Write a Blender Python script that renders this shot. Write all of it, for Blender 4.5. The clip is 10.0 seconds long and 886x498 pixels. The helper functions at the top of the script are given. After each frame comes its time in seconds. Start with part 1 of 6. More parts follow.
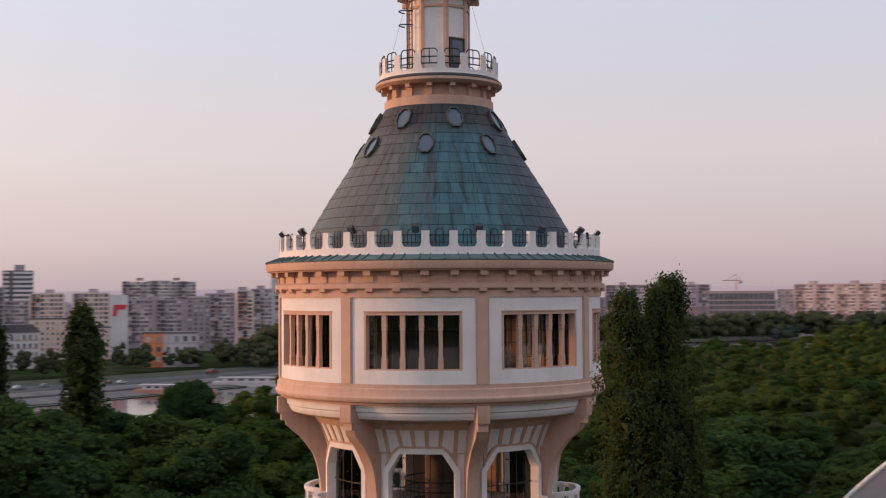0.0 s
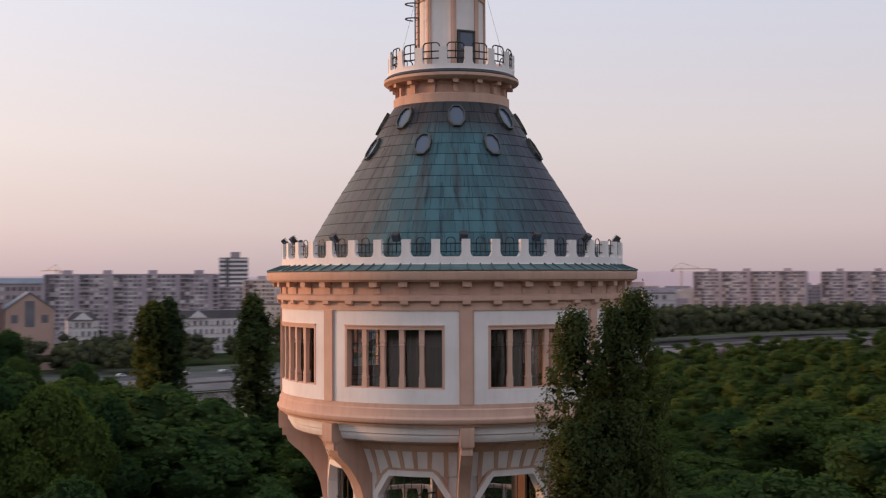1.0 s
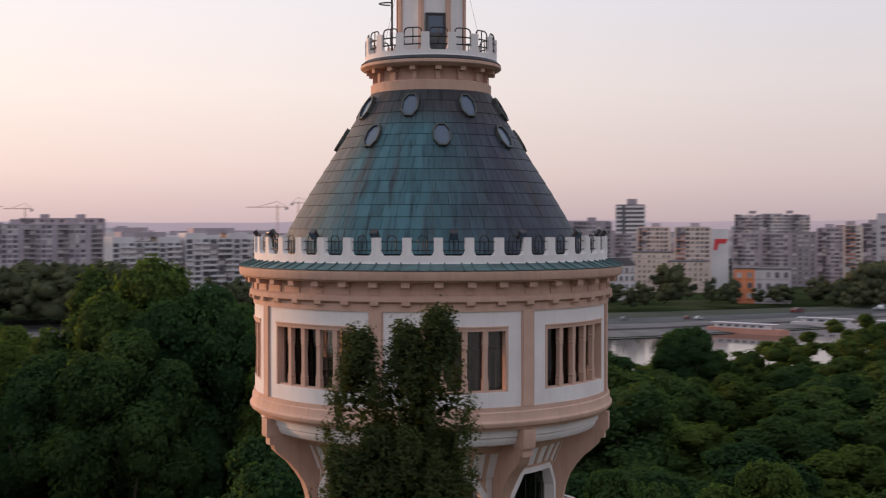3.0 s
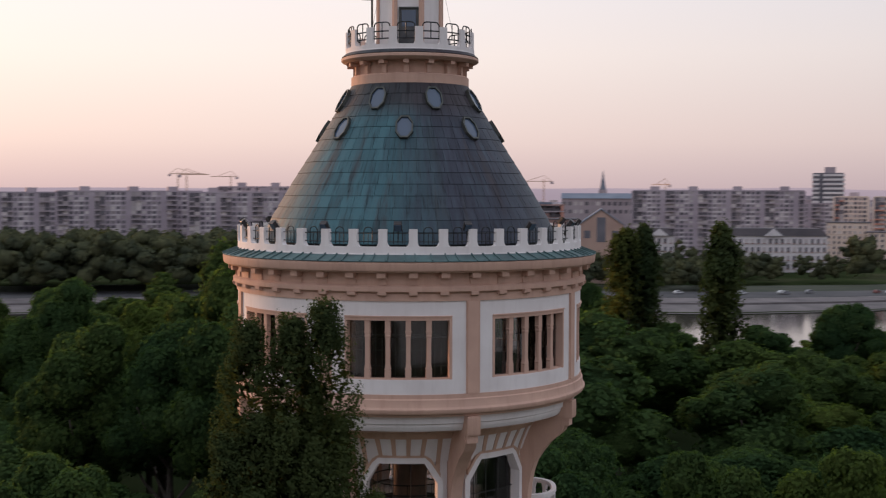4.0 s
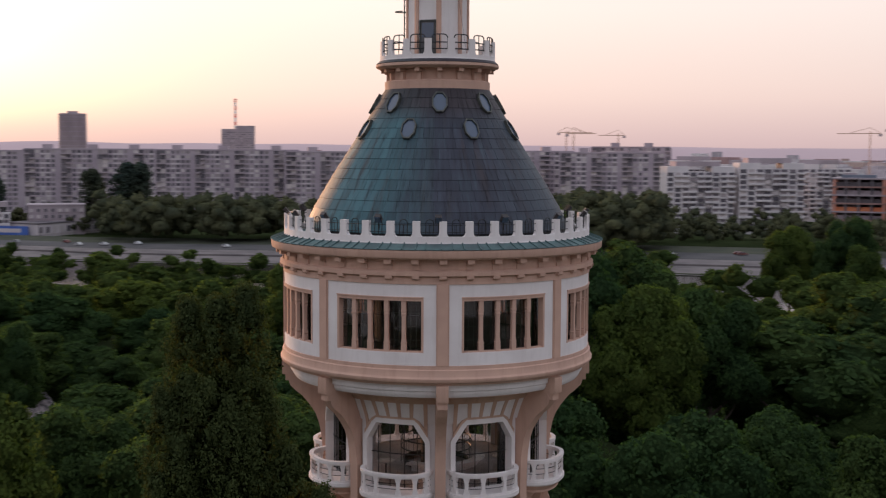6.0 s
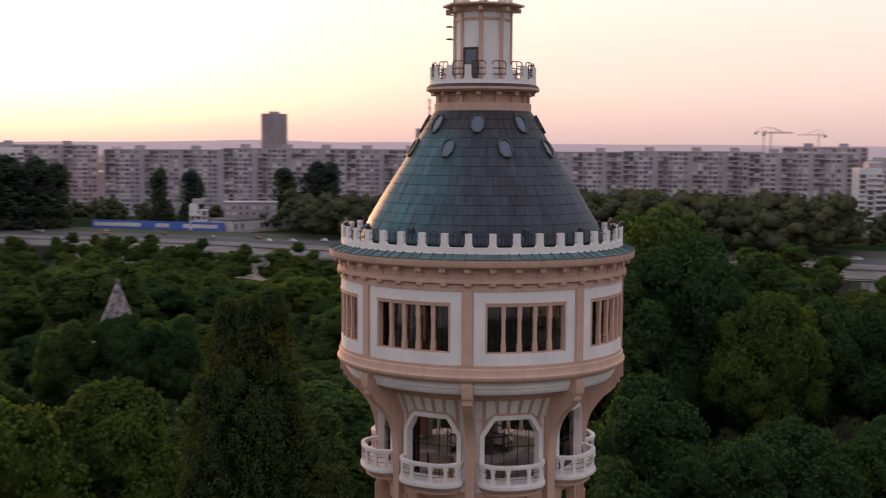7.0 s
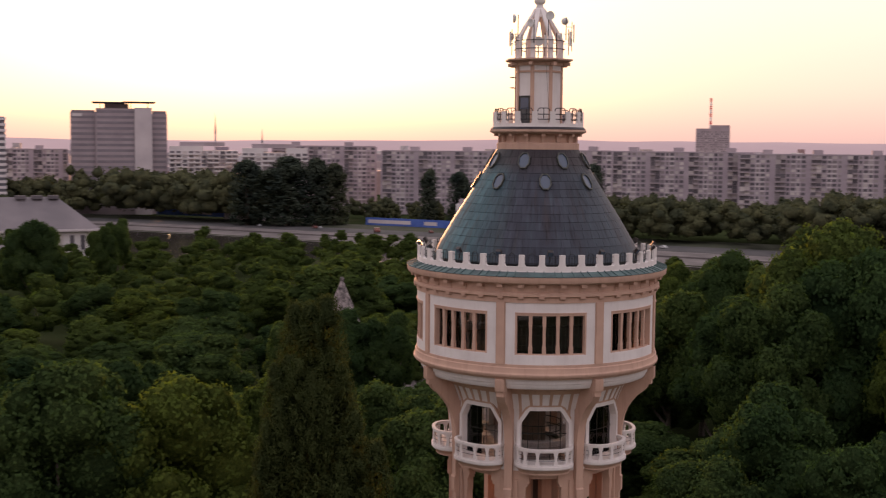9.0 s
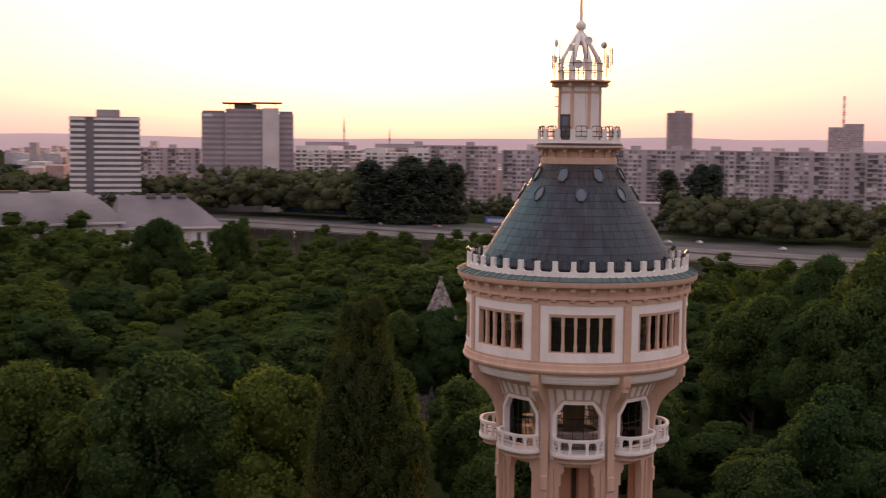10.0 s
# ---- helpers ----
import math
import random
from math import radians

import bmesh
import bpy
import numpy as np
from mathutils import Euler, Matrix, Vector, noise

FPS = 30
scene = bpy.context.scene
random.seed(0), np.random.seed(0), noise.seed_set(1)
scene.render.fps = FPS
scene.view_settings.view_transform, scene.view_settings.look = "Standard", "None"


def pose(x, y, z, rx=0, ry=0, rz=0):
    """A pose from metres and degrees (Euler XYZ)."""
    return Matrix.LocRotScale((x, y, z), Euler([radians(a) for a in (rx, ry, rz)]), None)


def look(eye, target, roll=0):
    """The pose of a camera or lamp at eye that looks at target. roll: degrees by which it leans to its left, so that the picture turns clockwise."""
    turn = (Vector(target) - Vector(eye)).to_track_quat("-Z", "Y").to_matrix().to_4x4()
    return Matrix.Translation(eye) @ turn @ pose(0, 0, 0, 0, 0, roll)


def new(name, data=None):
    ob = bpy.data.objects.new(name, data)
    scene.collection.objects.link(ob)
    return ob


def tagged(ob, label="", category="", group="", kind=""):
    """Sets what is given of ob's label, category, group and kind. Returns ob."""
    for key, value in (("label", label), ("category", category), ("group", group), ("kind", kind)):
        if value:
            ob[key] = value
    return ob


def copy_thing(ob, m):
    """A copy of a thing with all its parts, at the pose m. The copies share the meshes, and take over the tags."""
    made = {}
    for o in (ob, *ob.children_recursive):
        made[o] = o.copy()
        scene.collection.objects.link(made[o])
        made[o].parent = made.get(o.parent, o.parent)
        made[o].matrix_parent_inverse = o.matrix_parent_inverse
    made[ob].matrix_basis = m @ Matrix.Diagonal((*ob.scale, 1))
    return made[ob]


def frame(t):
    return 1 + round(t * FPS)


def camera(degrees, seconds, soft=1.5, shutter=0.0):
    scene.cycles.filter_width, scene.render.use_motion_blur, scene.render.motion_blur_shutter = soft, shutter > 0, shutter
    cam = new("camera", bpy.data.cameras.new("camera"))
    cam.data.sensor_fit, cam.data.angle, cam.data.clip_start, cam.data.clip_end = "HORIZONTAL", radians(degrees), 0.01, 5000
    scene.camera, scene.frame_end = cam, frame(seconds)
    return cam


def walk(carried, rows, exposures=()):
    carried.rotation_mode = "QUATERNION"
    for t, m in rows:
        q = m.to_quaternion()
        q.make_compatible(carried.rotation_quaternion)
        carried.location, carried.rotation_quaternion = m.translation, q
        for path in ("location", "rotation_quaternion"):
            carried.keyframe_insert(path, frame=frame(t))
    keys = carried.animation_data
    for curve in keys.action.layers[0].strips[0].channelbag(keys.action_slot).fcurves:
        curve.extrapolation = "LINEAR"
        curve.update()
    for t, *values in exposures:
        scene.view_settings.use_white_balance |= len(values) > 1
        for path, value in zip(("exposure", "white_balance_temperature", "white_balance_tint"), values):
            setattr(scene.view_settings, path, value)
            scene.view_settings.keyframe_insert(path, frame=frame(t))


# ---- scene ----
# the camera: a drone that slides past the tower, climbs and keeps turning towards it
cam = camera(39.07, 10.0, soft=1.2, shutter=0.5)
ROWS = [
    (0.0, 0.000, 0.000, 39.000, -0.05, 2.07, 0.34),
    (0.5, 4.297, 2.037, 39.511, 4.67, 1.81, 0.34),
    (1.0, 8.891, 4.185, 40.032, 9.79, 1.44, 0.25),
    (1.5, 13.085, 6.157, 40.469, 14.38, 0.98, 0.18),
    (2.0, 17.605, 8.277, 41.046, 19.39, 0.32, 0.14),
    (2.5, 21.781, 10.193, 41.567, 24.19, -0.33, 0.11),
    (4.0, 34.801, 16.368, 42.999, 38.05, -2.57, -0.1),
    (4.5, 38.790, 18.377, 43.445, 42.47, -3.21, -0.12),
    (5.0, 43.115, 20.544, 43.864, 47.33, -3.92, -0.12),
    (6.5, 55.075, 26.691, 45.212, 60.56, -4.62, -0.33),
    (7.0, 59.297, 28.784, 45.705, 65.14, -4.66, -0.36),
    (7.5, 63.175, 30.718, 46.152, 68.92, -4.72, -0.44),
    (8.0, 67.323, 32.810, 46.756, 72.05, -4.75, -0.47),
    (8.5, 71.108, 34.745, 47.323, 75.01, -4.78, -0.46),
    (9.0, 75.172, 36.837, 47.900, 78.20, -4.82, -0.48),
    (9.5, 78.920, 38.734, 48.440, 81.03, -4.88, -0.51),
    (10.0, 82.965, 40.762, 49.053, 84.07, -4.96, -0.53),
]
walk(cam, [(t, pose(x, y, z, 90 + pitch, roll, yaw)) for t, x, y, z, yaw, pitch, roll in ROWS],
     exposures=[(0.0, 0.0, 6500, 10), (4.5, 0.05, 6450, 8), (7.0, 0.1, 6850, 13), (10.0, 0.25, 7900, 24)])

# ---- light: a hazy sunset, the sun just above the western horizon ----
SUN_TURN, SUN_HEIGHT = 86.6, 4.0           # degrees to the left of +y, degrees above the horizon
sun_way = Vector((-math.sin(radians(SUN_TURN)) * math.cos(radians(SUN_HEIGHT)),
                  math.cos(radians(SUN_TURN)) * math.cos(radians(SUN_HEIGHT)), math.sin(radians(SUN_HEIGHT))))
sun = new("sun", bpy.data.lights.new("sun", "SUN"))
sun.data.energy, sun.data.angle, sun.data.color = 2.9, radians(3.0), (1.0, 0.49, 0.25)
sun.matrix_world = look(sun_way * 100, (0, 0, 0))

world = bpy.data.worlds.new("sky")
scene.world = world
world.use_nodes = True
wn, wl = world.node_tree.nodes, world.node_tree.links
wn.clear()


def wmath(op, a, b):
    n = wn.new("ShaderNodeMath")
    n.operation = op
    for i, v in enumerate((a, b)):
        if isinstance(v, (int, float)):
            n.inputs[i].default_value = v
        else:
            wl.new(v, n.inputs[i])
    return n.outputs[0]


def wramp(fac, stops):
    n = wn.new("ShaderNodeValToRGB")
    e = n.color_ramp.elements
    while len(e) < len(stops):
        e.new(0.5)
    for el, (p, c) in zip(e, stops):
        el.position, el.color = p, (*c, 1)
    wl.new(fac, n.inputs[0])
    return n.outputs[0]


def wmix(kind, fac, a, b):
    n = wn.new("ShaderNodeMix")
    n.data_type, n.blend_type = "RGBA", kind
    if isinstance(fac, (int, float)):
        n.inputs[0].default_value = fac
    else:
        wl.new(fac, n.inputs[0])
    wl.new(a, n.inputs[6])
    wl.new(b, n.inputs[7])
    return n.outputs[2]


sky = wn.new("ShaderNodeTexSky")
sky.sky_type, sky.sun_disc = "NISHITA", False
sky.sun_elevation, sky.sun_rotation = radians(SUN_HEIGHT), radians(-SUN_TURN)
sky.dust_density, sky.air_density, sky.ozone_density = 3.0, 1.0, 2.0
coord = wn.new("ShaderNodeTexCoord").outputs["Generated"]
split = wn.new("ShaderNodeSeparateXYZ")
wl.new(coord, split.inputs[0])
up = split.outputs[2]
toward = wn.new("ShaderNodeVectorMath")
toward.operation = "DOT_PRODUCT"
wl.new(coord, toward.inputs[0])
toward.inputs[1].default_value = sun_way
near_sun = toward.outputs["Value"]
# haze: pink at the horizon, pale above, brighter and yellow around the sun
haze = wramp(up, [(0.0, (0.45, 0.355, 0.385)), (0.04, (0.59, 0.485, 0.49)), (0.11, (0.66, 0.59, 0.605)), (0.22, (0.60, 0.61, 0.71)), (0.5, (0.72, 0.75, 0.88)), (1.0, (0.75, 0.82, 1.0))])
side = wmath("MAXIMUM", wmath("ADD", wmath("MULTIPLY", near_sun, 0.6), 0.4), 0.0)
wide = wmath("POWER", side, 2.2)
tight = wmath("POWER", wmath("MAXIMUM", near_sun, 0.0), 50)
glow = wramp(wide, [(0.0, (0, 0, 0)), (0.3, (0.09, 0.075, 0.06)), (0.6, (0.255, 0.207, 0.163)), (1.0, (0.41, 0.318, 0.232))])
band = wramp(up, [(0.0, (0.62, 0.44, 0.48)), (0.02, (0.76, 0.58, 0.58)), (0.05, (0.93, 0.78, 0.74)), (0.10, (1.0, 0.93, 0.87)), (0.2, (1, 1, 1))])
base_sky = wmix("ADD", 1.0, haze, wmix("MULTIPLY", 1.0, glow, band))
low = wramp(up, [(0.0, (0.12, 0.06, 0.07)), (0.015, (0.26, 0.15, 0.14)), (0.035, (0.72, 0.56, 0.42)), (0.07, (1, 1, 1))])
core = wmix("MULTIPLY", 1.0, wramp(tight, [(0.0, (0, 0, 0)), (1.0, (1.0, 0.78, 0.34))]), low)
strong = wn.new("ShaderNodeVectorMath")
strong.operation = "SCALE"
strong.inputs["Scale"].default_value = 1.5
wl.new(core, strong.inputs[0])
total = wmix("ADD", 1.0, base_sky, strong.outputs[0])
total = wmix("ADD", 0.02, total, sky.outputs[0])
back = wn.new("ShaderNodeBackground")
wl.new(total, back.inputs[0])
back.inputs[1].default_value = 1.0
wo = wn.new("ShaderNodeOutputWorld")
wl.new(back.outputs[0], wo.inputs[0])

# ---- mesh helpers ----
def mesh_object(name, bm, mat, smooth=True):
    me = bpy.data.meshes.new(name)
    bm.normal_update()
    bm.to_mesh(me)
    bm.free()
    if smooth:
        for p in me.polygons:
            p.use_smooth = True
        me.set_sharp_from_angle(angle=radians(32))
    me.materials.append(mat)
    return new(name, me)


def part(name, bm, mat, parent, label="", smooth=True):
    ob = mesh_object(name, bm, mat, smooth)
    ob.parent = parent
    return tagged(ob, label)


def share(name, data, parent, m):
    ob = new(name, data)
    ob.parent = parent
    ob.matrix_basis = m
    return ob


def group_at(name, m, label, category, group="", kind=""):
    e = new(name)
    e.matrix_basis = m
    return tagged(e, label, category, group, kind)


def rz(a):
    """A turn about the tower's axis, degrees."""
    return pose(0, 0, 0, 0, 0, a)


def polar(r, a, z):
    a = radians(a)
    return Vector((r * math.sin(a), -r * math.cos(a), z))


def ring(bm, profile, a0=0.0, a1=360.0, n=96, closed=True):
    """Turns a profile of (radius, height) about the axis; a closed profile gives a solid."""
    full = abs(a1 - a0 - 360) < 1e-6
    cols = []
    for i in range(n if full else n + 1):
        a = a0 + (a1 - a0) * i / n
        cols.append([bm.verts.new(polar(r, a, z)) for r, z in profile])
    m = len(profile)
    for i in range(n):
        c, d = cols[i], cols[(i + 1) % len(cols)]
        for j in range(m if closed else m - 1):
            k = (j + 1) % m
            try:
                bm.faces.new((c[j], d[j], d[k], c[k]))
            except ValueError:
                pass
    if not full and closed:
        bm.faces.new(cols[0])
        bm.faces.new(cols[-1][::-1])
    return bm


def arc(bm, r0, r1, z0, z1, a0, a1, n=4):
    """A curved block between two radii, heights and angles."""
    return ring(bm, [(r0, z0), (r1, z0), (r1, z1), (r0, z1)], a0, a1, n)


def cuboid(bm, x0, x1, y0, y1, z0, z1, m=None):
    vs = [bm.verts.new((x, y, z)) for z in (z0, z1) for x, y in ((x0, y0), (x1, y0), (x1, y1), (x0, y1))]
    if m is not None:
        for v in vs:
            v.co = m @ v.co
    for f in ((3, 2, 1, 0), (4, 5, 6, 7), (0, 1, 5, 4), (1, 2, 6, 5), (2, 3, 7, 6), (3, 0, 4, 7)):
        bm.faces.new([vs[i] for i in f])
    return bm


def prism(bm, outline, z0, z1, m=None):
    """An outline of (x, y) raised from z0 to z1, then placed by m."""
    lo, hi = [bm.verts.new((x, y, z0)) for x, y in outline], [bm.verts.new((x, y, z1)) for x, y in outline]
    bm.faces.new(lo[::-1])
    bm.faces.new(hi)
    for i in range(len(lo)):
        j = (i + 1) % len(lo)
        bm.faces.new((lo[i], lo[j], hi[j], hi[i]))
    if m is not None:
        for v in lo + hi:
            v.co = m @ v.co
    return bm


def tube(bm, points, r, sides=6, closed=False, taper=None):
    """A round bar along points."""
    pts = [Vector(p) for p in points]
    rows = []
    for i, p in enumerate(pts):
        a, b = (pts[i - 1], pts[(i + 1) % len(pts)]) if closed else (pts[max(i - 1, 0)], pts[min(i + 1, len(pts) - 1)])
        q = (b - a).normalized().to_track_quat("Z", "Y")
        rr = r if taper is None else r + (taper - r) * i / (len(pts) - 1)
        rows.append([bm.verts.new(p + q @ Vector((rr * math.cos(k * 2 * math.pi / sides), rr * math.sin(k * 2 * math.pi / sides), 0))) for k in range(sides)])
    for i in range(len(rows) if closed else len(rows) - 1):
        c, d = rows[i], rows[(i + 1) % len(rows)]
        for k in range(sides):
            bm.faces.new((c[k], c[(k + 1) % sides], d[(k + 1) % sides], d[k]))
    if not closed:
        bm.faces.new(rows[0][::-1])
        bm.faces.new(rows[-1])
    return bm


def fix(bm):
    bmesh.ops.recalc_face_normals(bm, faces=bm.faces)
    return bm


def bevel(bm, w, seg=1):
    bmesh.ops.bevel(bm, geom=list(bm.edges), offset=w, segments=seg, affect="EDGES", profile=0.6)
    return bm


# ---- materials ----
def material(name, rough=0.8, metal=0.0, spec=0.3):
    m = bpy.data.materials.new(name)
    m.use_nodes = True
    b = m.node_tree.nodes["Principled BSDF"]
    b.inputs["Roughness"].default_value, b.inputs["Metallic"].default_value = rough, metal
    b.inputs["Specular IOR Level"].default_value = spec
    return m, m.node_tree.nodes, m.node_tree.links, b


def noise_node(n, l, scale, detail=4, vec=None, rough=0.55):
    t = n.new("ShaderNodeTexNoise")
    t.inputs["Scale"].default_value, t.inputs["Detail"].default_value, t.inputs["Roughness"].default_value = scale, detail, rough
    if vec is not None:
        l.new(vec, t.inputs["Vector"])
    return t.outputs["Fac"]


def place(n, l, scale=(1, 1, 1)):
    c = n.new("ShaderNodeTexCoord")
    mp = n.new("ShaderNodeMapping")
    mp.inputs["Scale"].default_value = scale
    l.new(c.outputs["Object"], mp.inputs[0])
    return mp.outputs[0]


def ramp(n, l, fac, stops):
    r = n.new("ShaderNodeValToRGB")
    e = r.color_ramp.elements
    while len(e) < len(stops):
        e.new(0.5)
    for el, (p, c) in zip(e, stops):
        el.position, el.color = p, (*c, 1)
    l.new(fac, r.inputs[0])
    return r.outputs[0]


def blend(n, l, kind, fac, a, b):
    x = n.new("ShaderNodeMix")
    x.data_type, x.blend_type = "RGBA", kind
    for i, v in ((0, fac), (6, a), (7, b)):
        if isinstance(v, (int, float)):
            x.inputs[i].default_value = v
        elif isinstance(v, tuple):
            x.inputs[i].default_value = (*v, 1)
        else:
            l.new(v, x.inputs[i])
    return x.outputs[2]


def bump(n, l, b, height, strength=0.3, dist=0.02):
    x = n.new("ShaderNodeBump")
    x.inputs["Strength"].default_value, x.inputs["Distance"].default_value = strength, dist
    l.new(height, x.inputs["Height"])
    l.new(x.outputs[0], b.inputs["Normal"])


def plaster(name, light, dark, streak=0.35):
    """Painted render: broad blotches, rain streaks and a fine grain."""
    m, n, l, b = material(name, 0.85)
    v = place(n, l)
    broad = noise_node(n, l, 0.7, 5, v)
    runs = noise_node(n, l, 1.0, 6, place(n, l, (2.6, 2.6, 0.22)), 0.65)
    col = ramp(n, l, broad, [(0.3, dark), (0.62, light)])
    col = blend(n, l, "MULTIPLY", streak, col, ramp(n, l, runs, [(0.36, (0.66, 0.61, 0.58)), (0.50, (1, 1, 1))]))
    l.new(col, b.inputs["Base Color"])
    bump(n, l, b, noise_node(n, l, 35, 3, v), 0.25, 0.01)
    return m


def simple(name, a, c, scale=2.0, rough=0.7, metal=0.0, grain=30.0, relief=0.15):
    m, n, l, b = material(name, rough, metal)
    v = place(n, l)
    l.new(ramp(n, l, noise_node(n, l, scale, 5, v), [(0.35, a), (0.65, c)]), b.inputs["Base Color"])
    bump(n, l, b, noise_node(n, l, grain, 3, v), relief, 0.01)
    return m


white = plaster("white_render", (0.745, 0.69, 0.67), (0.665, 0.605, 0.585), 0.16)
beige = plaster("beige_render", (0.57, 0.365, 0.28), (0.495, 0.315, 0.245), 0.25)
stripe = plaster("beige_stripe", (0.52, 0.34, 0.25), (0.45, 0.29, 0.21))
iron = simple("dark_iron", (0.02, 0.022, 0.025), (0.05, 0.05, 0.05), 6, 0.5, 0.6)
lead = simple("dark_metal_frame", (0.05, 0.055, 0.05), (0.09, 0.09, 0.08), 5, 0.5, 0.4)
lamp_metal = simple("lamp_housing", (0.02, 0.02, 0.02), (0.05, 0.04, 0.04), 6, 0.45, 0.3)
room_dark = simple("room_plaster", (0.36, 0.31, 0.30), (0.46, 0.40, 0.38), 1.0)
# near-black colour puts the drum room's shade into its surfaces
inner_dark = simple("dark_tank_wall", (0.035, 0.03, 0.028), (0.075, 0.06, 0.052), 0.9, 0.7)
core_brown = simple("brown_column", (0.13, 0.085, 0.07), (0.19, 0.12, 0.095), 1.2, 0.8)
door_paint = simple("dark_door_paint", (0.06, 0.06, 0.065), (0.10, 0.10, 0.10), 2)
pale_metal = simple("pale_antenna", (0.55, 0.54, 0.53), (0.68, 0.66, 0.64), 3, 0.5, 0.1)


def copper():
    """Weathered copper: green where it has turned, brown and slate-grey where it has not, with runs down the slope."""
    m, n, l, b = material("weathered_copper", 0.6, 0.0, 0.25)
    v = place(n, l)
    s = n.new("ShaderNodeSeparateXYZ")
    c = n.new("ShaderNodeTexCoord")
    geo = n.new("ShaderNodeNewGeometry")
    sub = n.new("ShaderNodeVectorMath")
    sub.operation = "SUBTRACT"
    sub.inputs[1].default_value = (TX, TY, 0)
    l.new(geo.outputs["Position"], sub.inputs[0])
    l.new(sub.outputs[0], s.inputs[0])
    ang = n.new("ShaderNodeMath")
    ang.operation = "ARCTAN2"
    l.new(s.outputs[0], ang.inputs[0])
    neg = n.new("ShaderNodeMath")
    neg.operation = "MULTIPLY"
    neg.inputs[1].default_value = -1
    l.new(s.outputs[1], neg.inputs[0])
    l.new(neg.outputs[0], ang.inputs[1])
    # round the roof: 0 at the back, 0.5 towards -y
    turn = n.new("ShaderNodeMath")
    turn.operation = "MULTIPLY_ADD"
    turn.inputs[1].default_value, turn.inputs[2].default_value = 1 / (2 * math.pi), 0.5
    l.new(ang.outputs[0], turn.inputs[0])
    # streak pattern: stretched down the slope by using the angle and the height
    cmb = n.new("ShaderNodeCombineXYZ")
    for i, (src, k) in enumerate(((turn.outputs[0], 46.0), (s.outputs[2], 0.22))):
        q = n.new("ShaderNodeMath")
        q.operation = "MULTIPLY"
        q.inputs[1].default_value = k
        l.new(src, q.inputs[0])
        l.new(q.outputs[0], cmb.inputs[i])
    runs = noise_node(n, l, 1.0, 7, cmb.outputs[0], 0.7)
    cmb2 = n.new("ShaderNodeCombineXYZ")
    for i, (src, k) in enumerate(((turn.outputs[0], 110.0), (s.outputs[2], 0.5))):
        q = n.new("ShaderNodeMath")
        q.operation = "MULTIPLY"
        q.inputs[1].default_value = k
        l.new(src, q.inputs[0])
        l.new(q.outputs[0], cmb2.inputs[i])
    fine = noise_node(n, l, 1.0, 5, cmb2.outputs[0], 0.7)
    wob = n.new("ShaderNodeMath")
    wob.operation = "MULTIPLY_ADD"
    wob.inputs[1].default_value, wob.inputs[2].default_value = 0.24, -0.12
    l.new(runs, wob.inputs[0])
    add = n.new("ShaderNodeMath")
    l.new(turn.outputs[0], add.inputs[0])
    l.new(wob.outputs[0], add.inputs[1])
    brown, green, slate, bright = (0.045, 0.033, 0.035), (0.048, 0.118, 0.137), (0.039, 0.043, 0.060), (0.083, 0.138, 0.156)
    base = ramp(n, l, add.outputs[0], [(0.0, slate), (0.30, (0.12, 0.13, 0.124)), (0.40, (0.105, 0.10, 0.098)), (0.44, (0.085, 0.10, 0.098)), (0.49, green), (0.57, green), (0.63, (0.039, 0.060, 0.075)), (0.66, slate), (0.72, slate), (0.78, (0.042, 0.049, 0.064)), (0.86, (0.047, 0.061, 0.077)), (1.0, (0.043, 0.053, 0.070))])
    base = blend(n, l, "MIX", ramp(n, l, fine, [(0.52, (0, 0, 0)), (0.78, (0.4, 0.4, 0.4))]), base, bright)
    base = blend(n, l, "MIX", ramp(n, l, runs, [(0.32, (0.75, 0.75, 0.75)), (0.48, (0, 0, 0))]), base, brown)
    hi = n.new("ShaderNodeMapRange")
    hi.inputs[1].default_value, hi.inputs[2].default_value = 45.9, 46.8
    l.new(s.outputs[2], hi.inputs[0])
    hi_mix = n.new("ShaderNodeMath")
    hi_mix.operation = "MULTIPLY"
    hi_mix.inputs[1].default_value = 0.8
    l.new(hi.outputs[0], hi_mix.inputs[0])
    base = blend(n, l, "MIX", hi_mix.outputs[0], base, brown)
    info = n.new("ShaderNodeObjectInfo")
    base = blend(n, l, "MULTIPLY", 0.75, base, ramp(n, l, fine, [(0.34, (0.30, 0.25, 0.27)), (0.47, (1.05, 1.05, 1.05))]))
    base = blend(n, l, "MULTIPLY", 0.8, base, ramp(n, l, info.outputs["Random"], [(0.0, (0.72, 0.74, 0.76)), (1.0, (1.15, 1.15, 1.15))]))
    l.new(base, b.inputs["Base Color"])
    bump(n, l, b, noise_node(n, l, 9, 3, v), 0.2, 0.02)
    return m


def glass(name, tint, rough=0.05):
    m, n, l, b = material(name, rough, 0.0, 0.6)
    b.inputs["Base Color"].default_value = (*tint, 1)
    b.inputs["Transmission Weight"].default_value = 0.0
    v = place(n, l)
    bump(n, l, b, noise_node(n, l, 1.2, 2, v), 0.04, 0.02)
    return m


TX, TY = -0.09, 58.6                       # the tower's axis
PH = 13.53                                 # the first pilaster, degrees round from -y towards +x
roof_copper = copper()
eave_copper = simple("eave_copper", (0.055, 0.085, 0.088), (0.085, 0.15, 0.148), 1.2, 0.6, 0.0, 12.0, 0.2)
# opaque panes; the blue base tint stands for reflected sky
sky_pane = glass("skylight_glass", (0.06, 0.085, 0.13), 0.12)

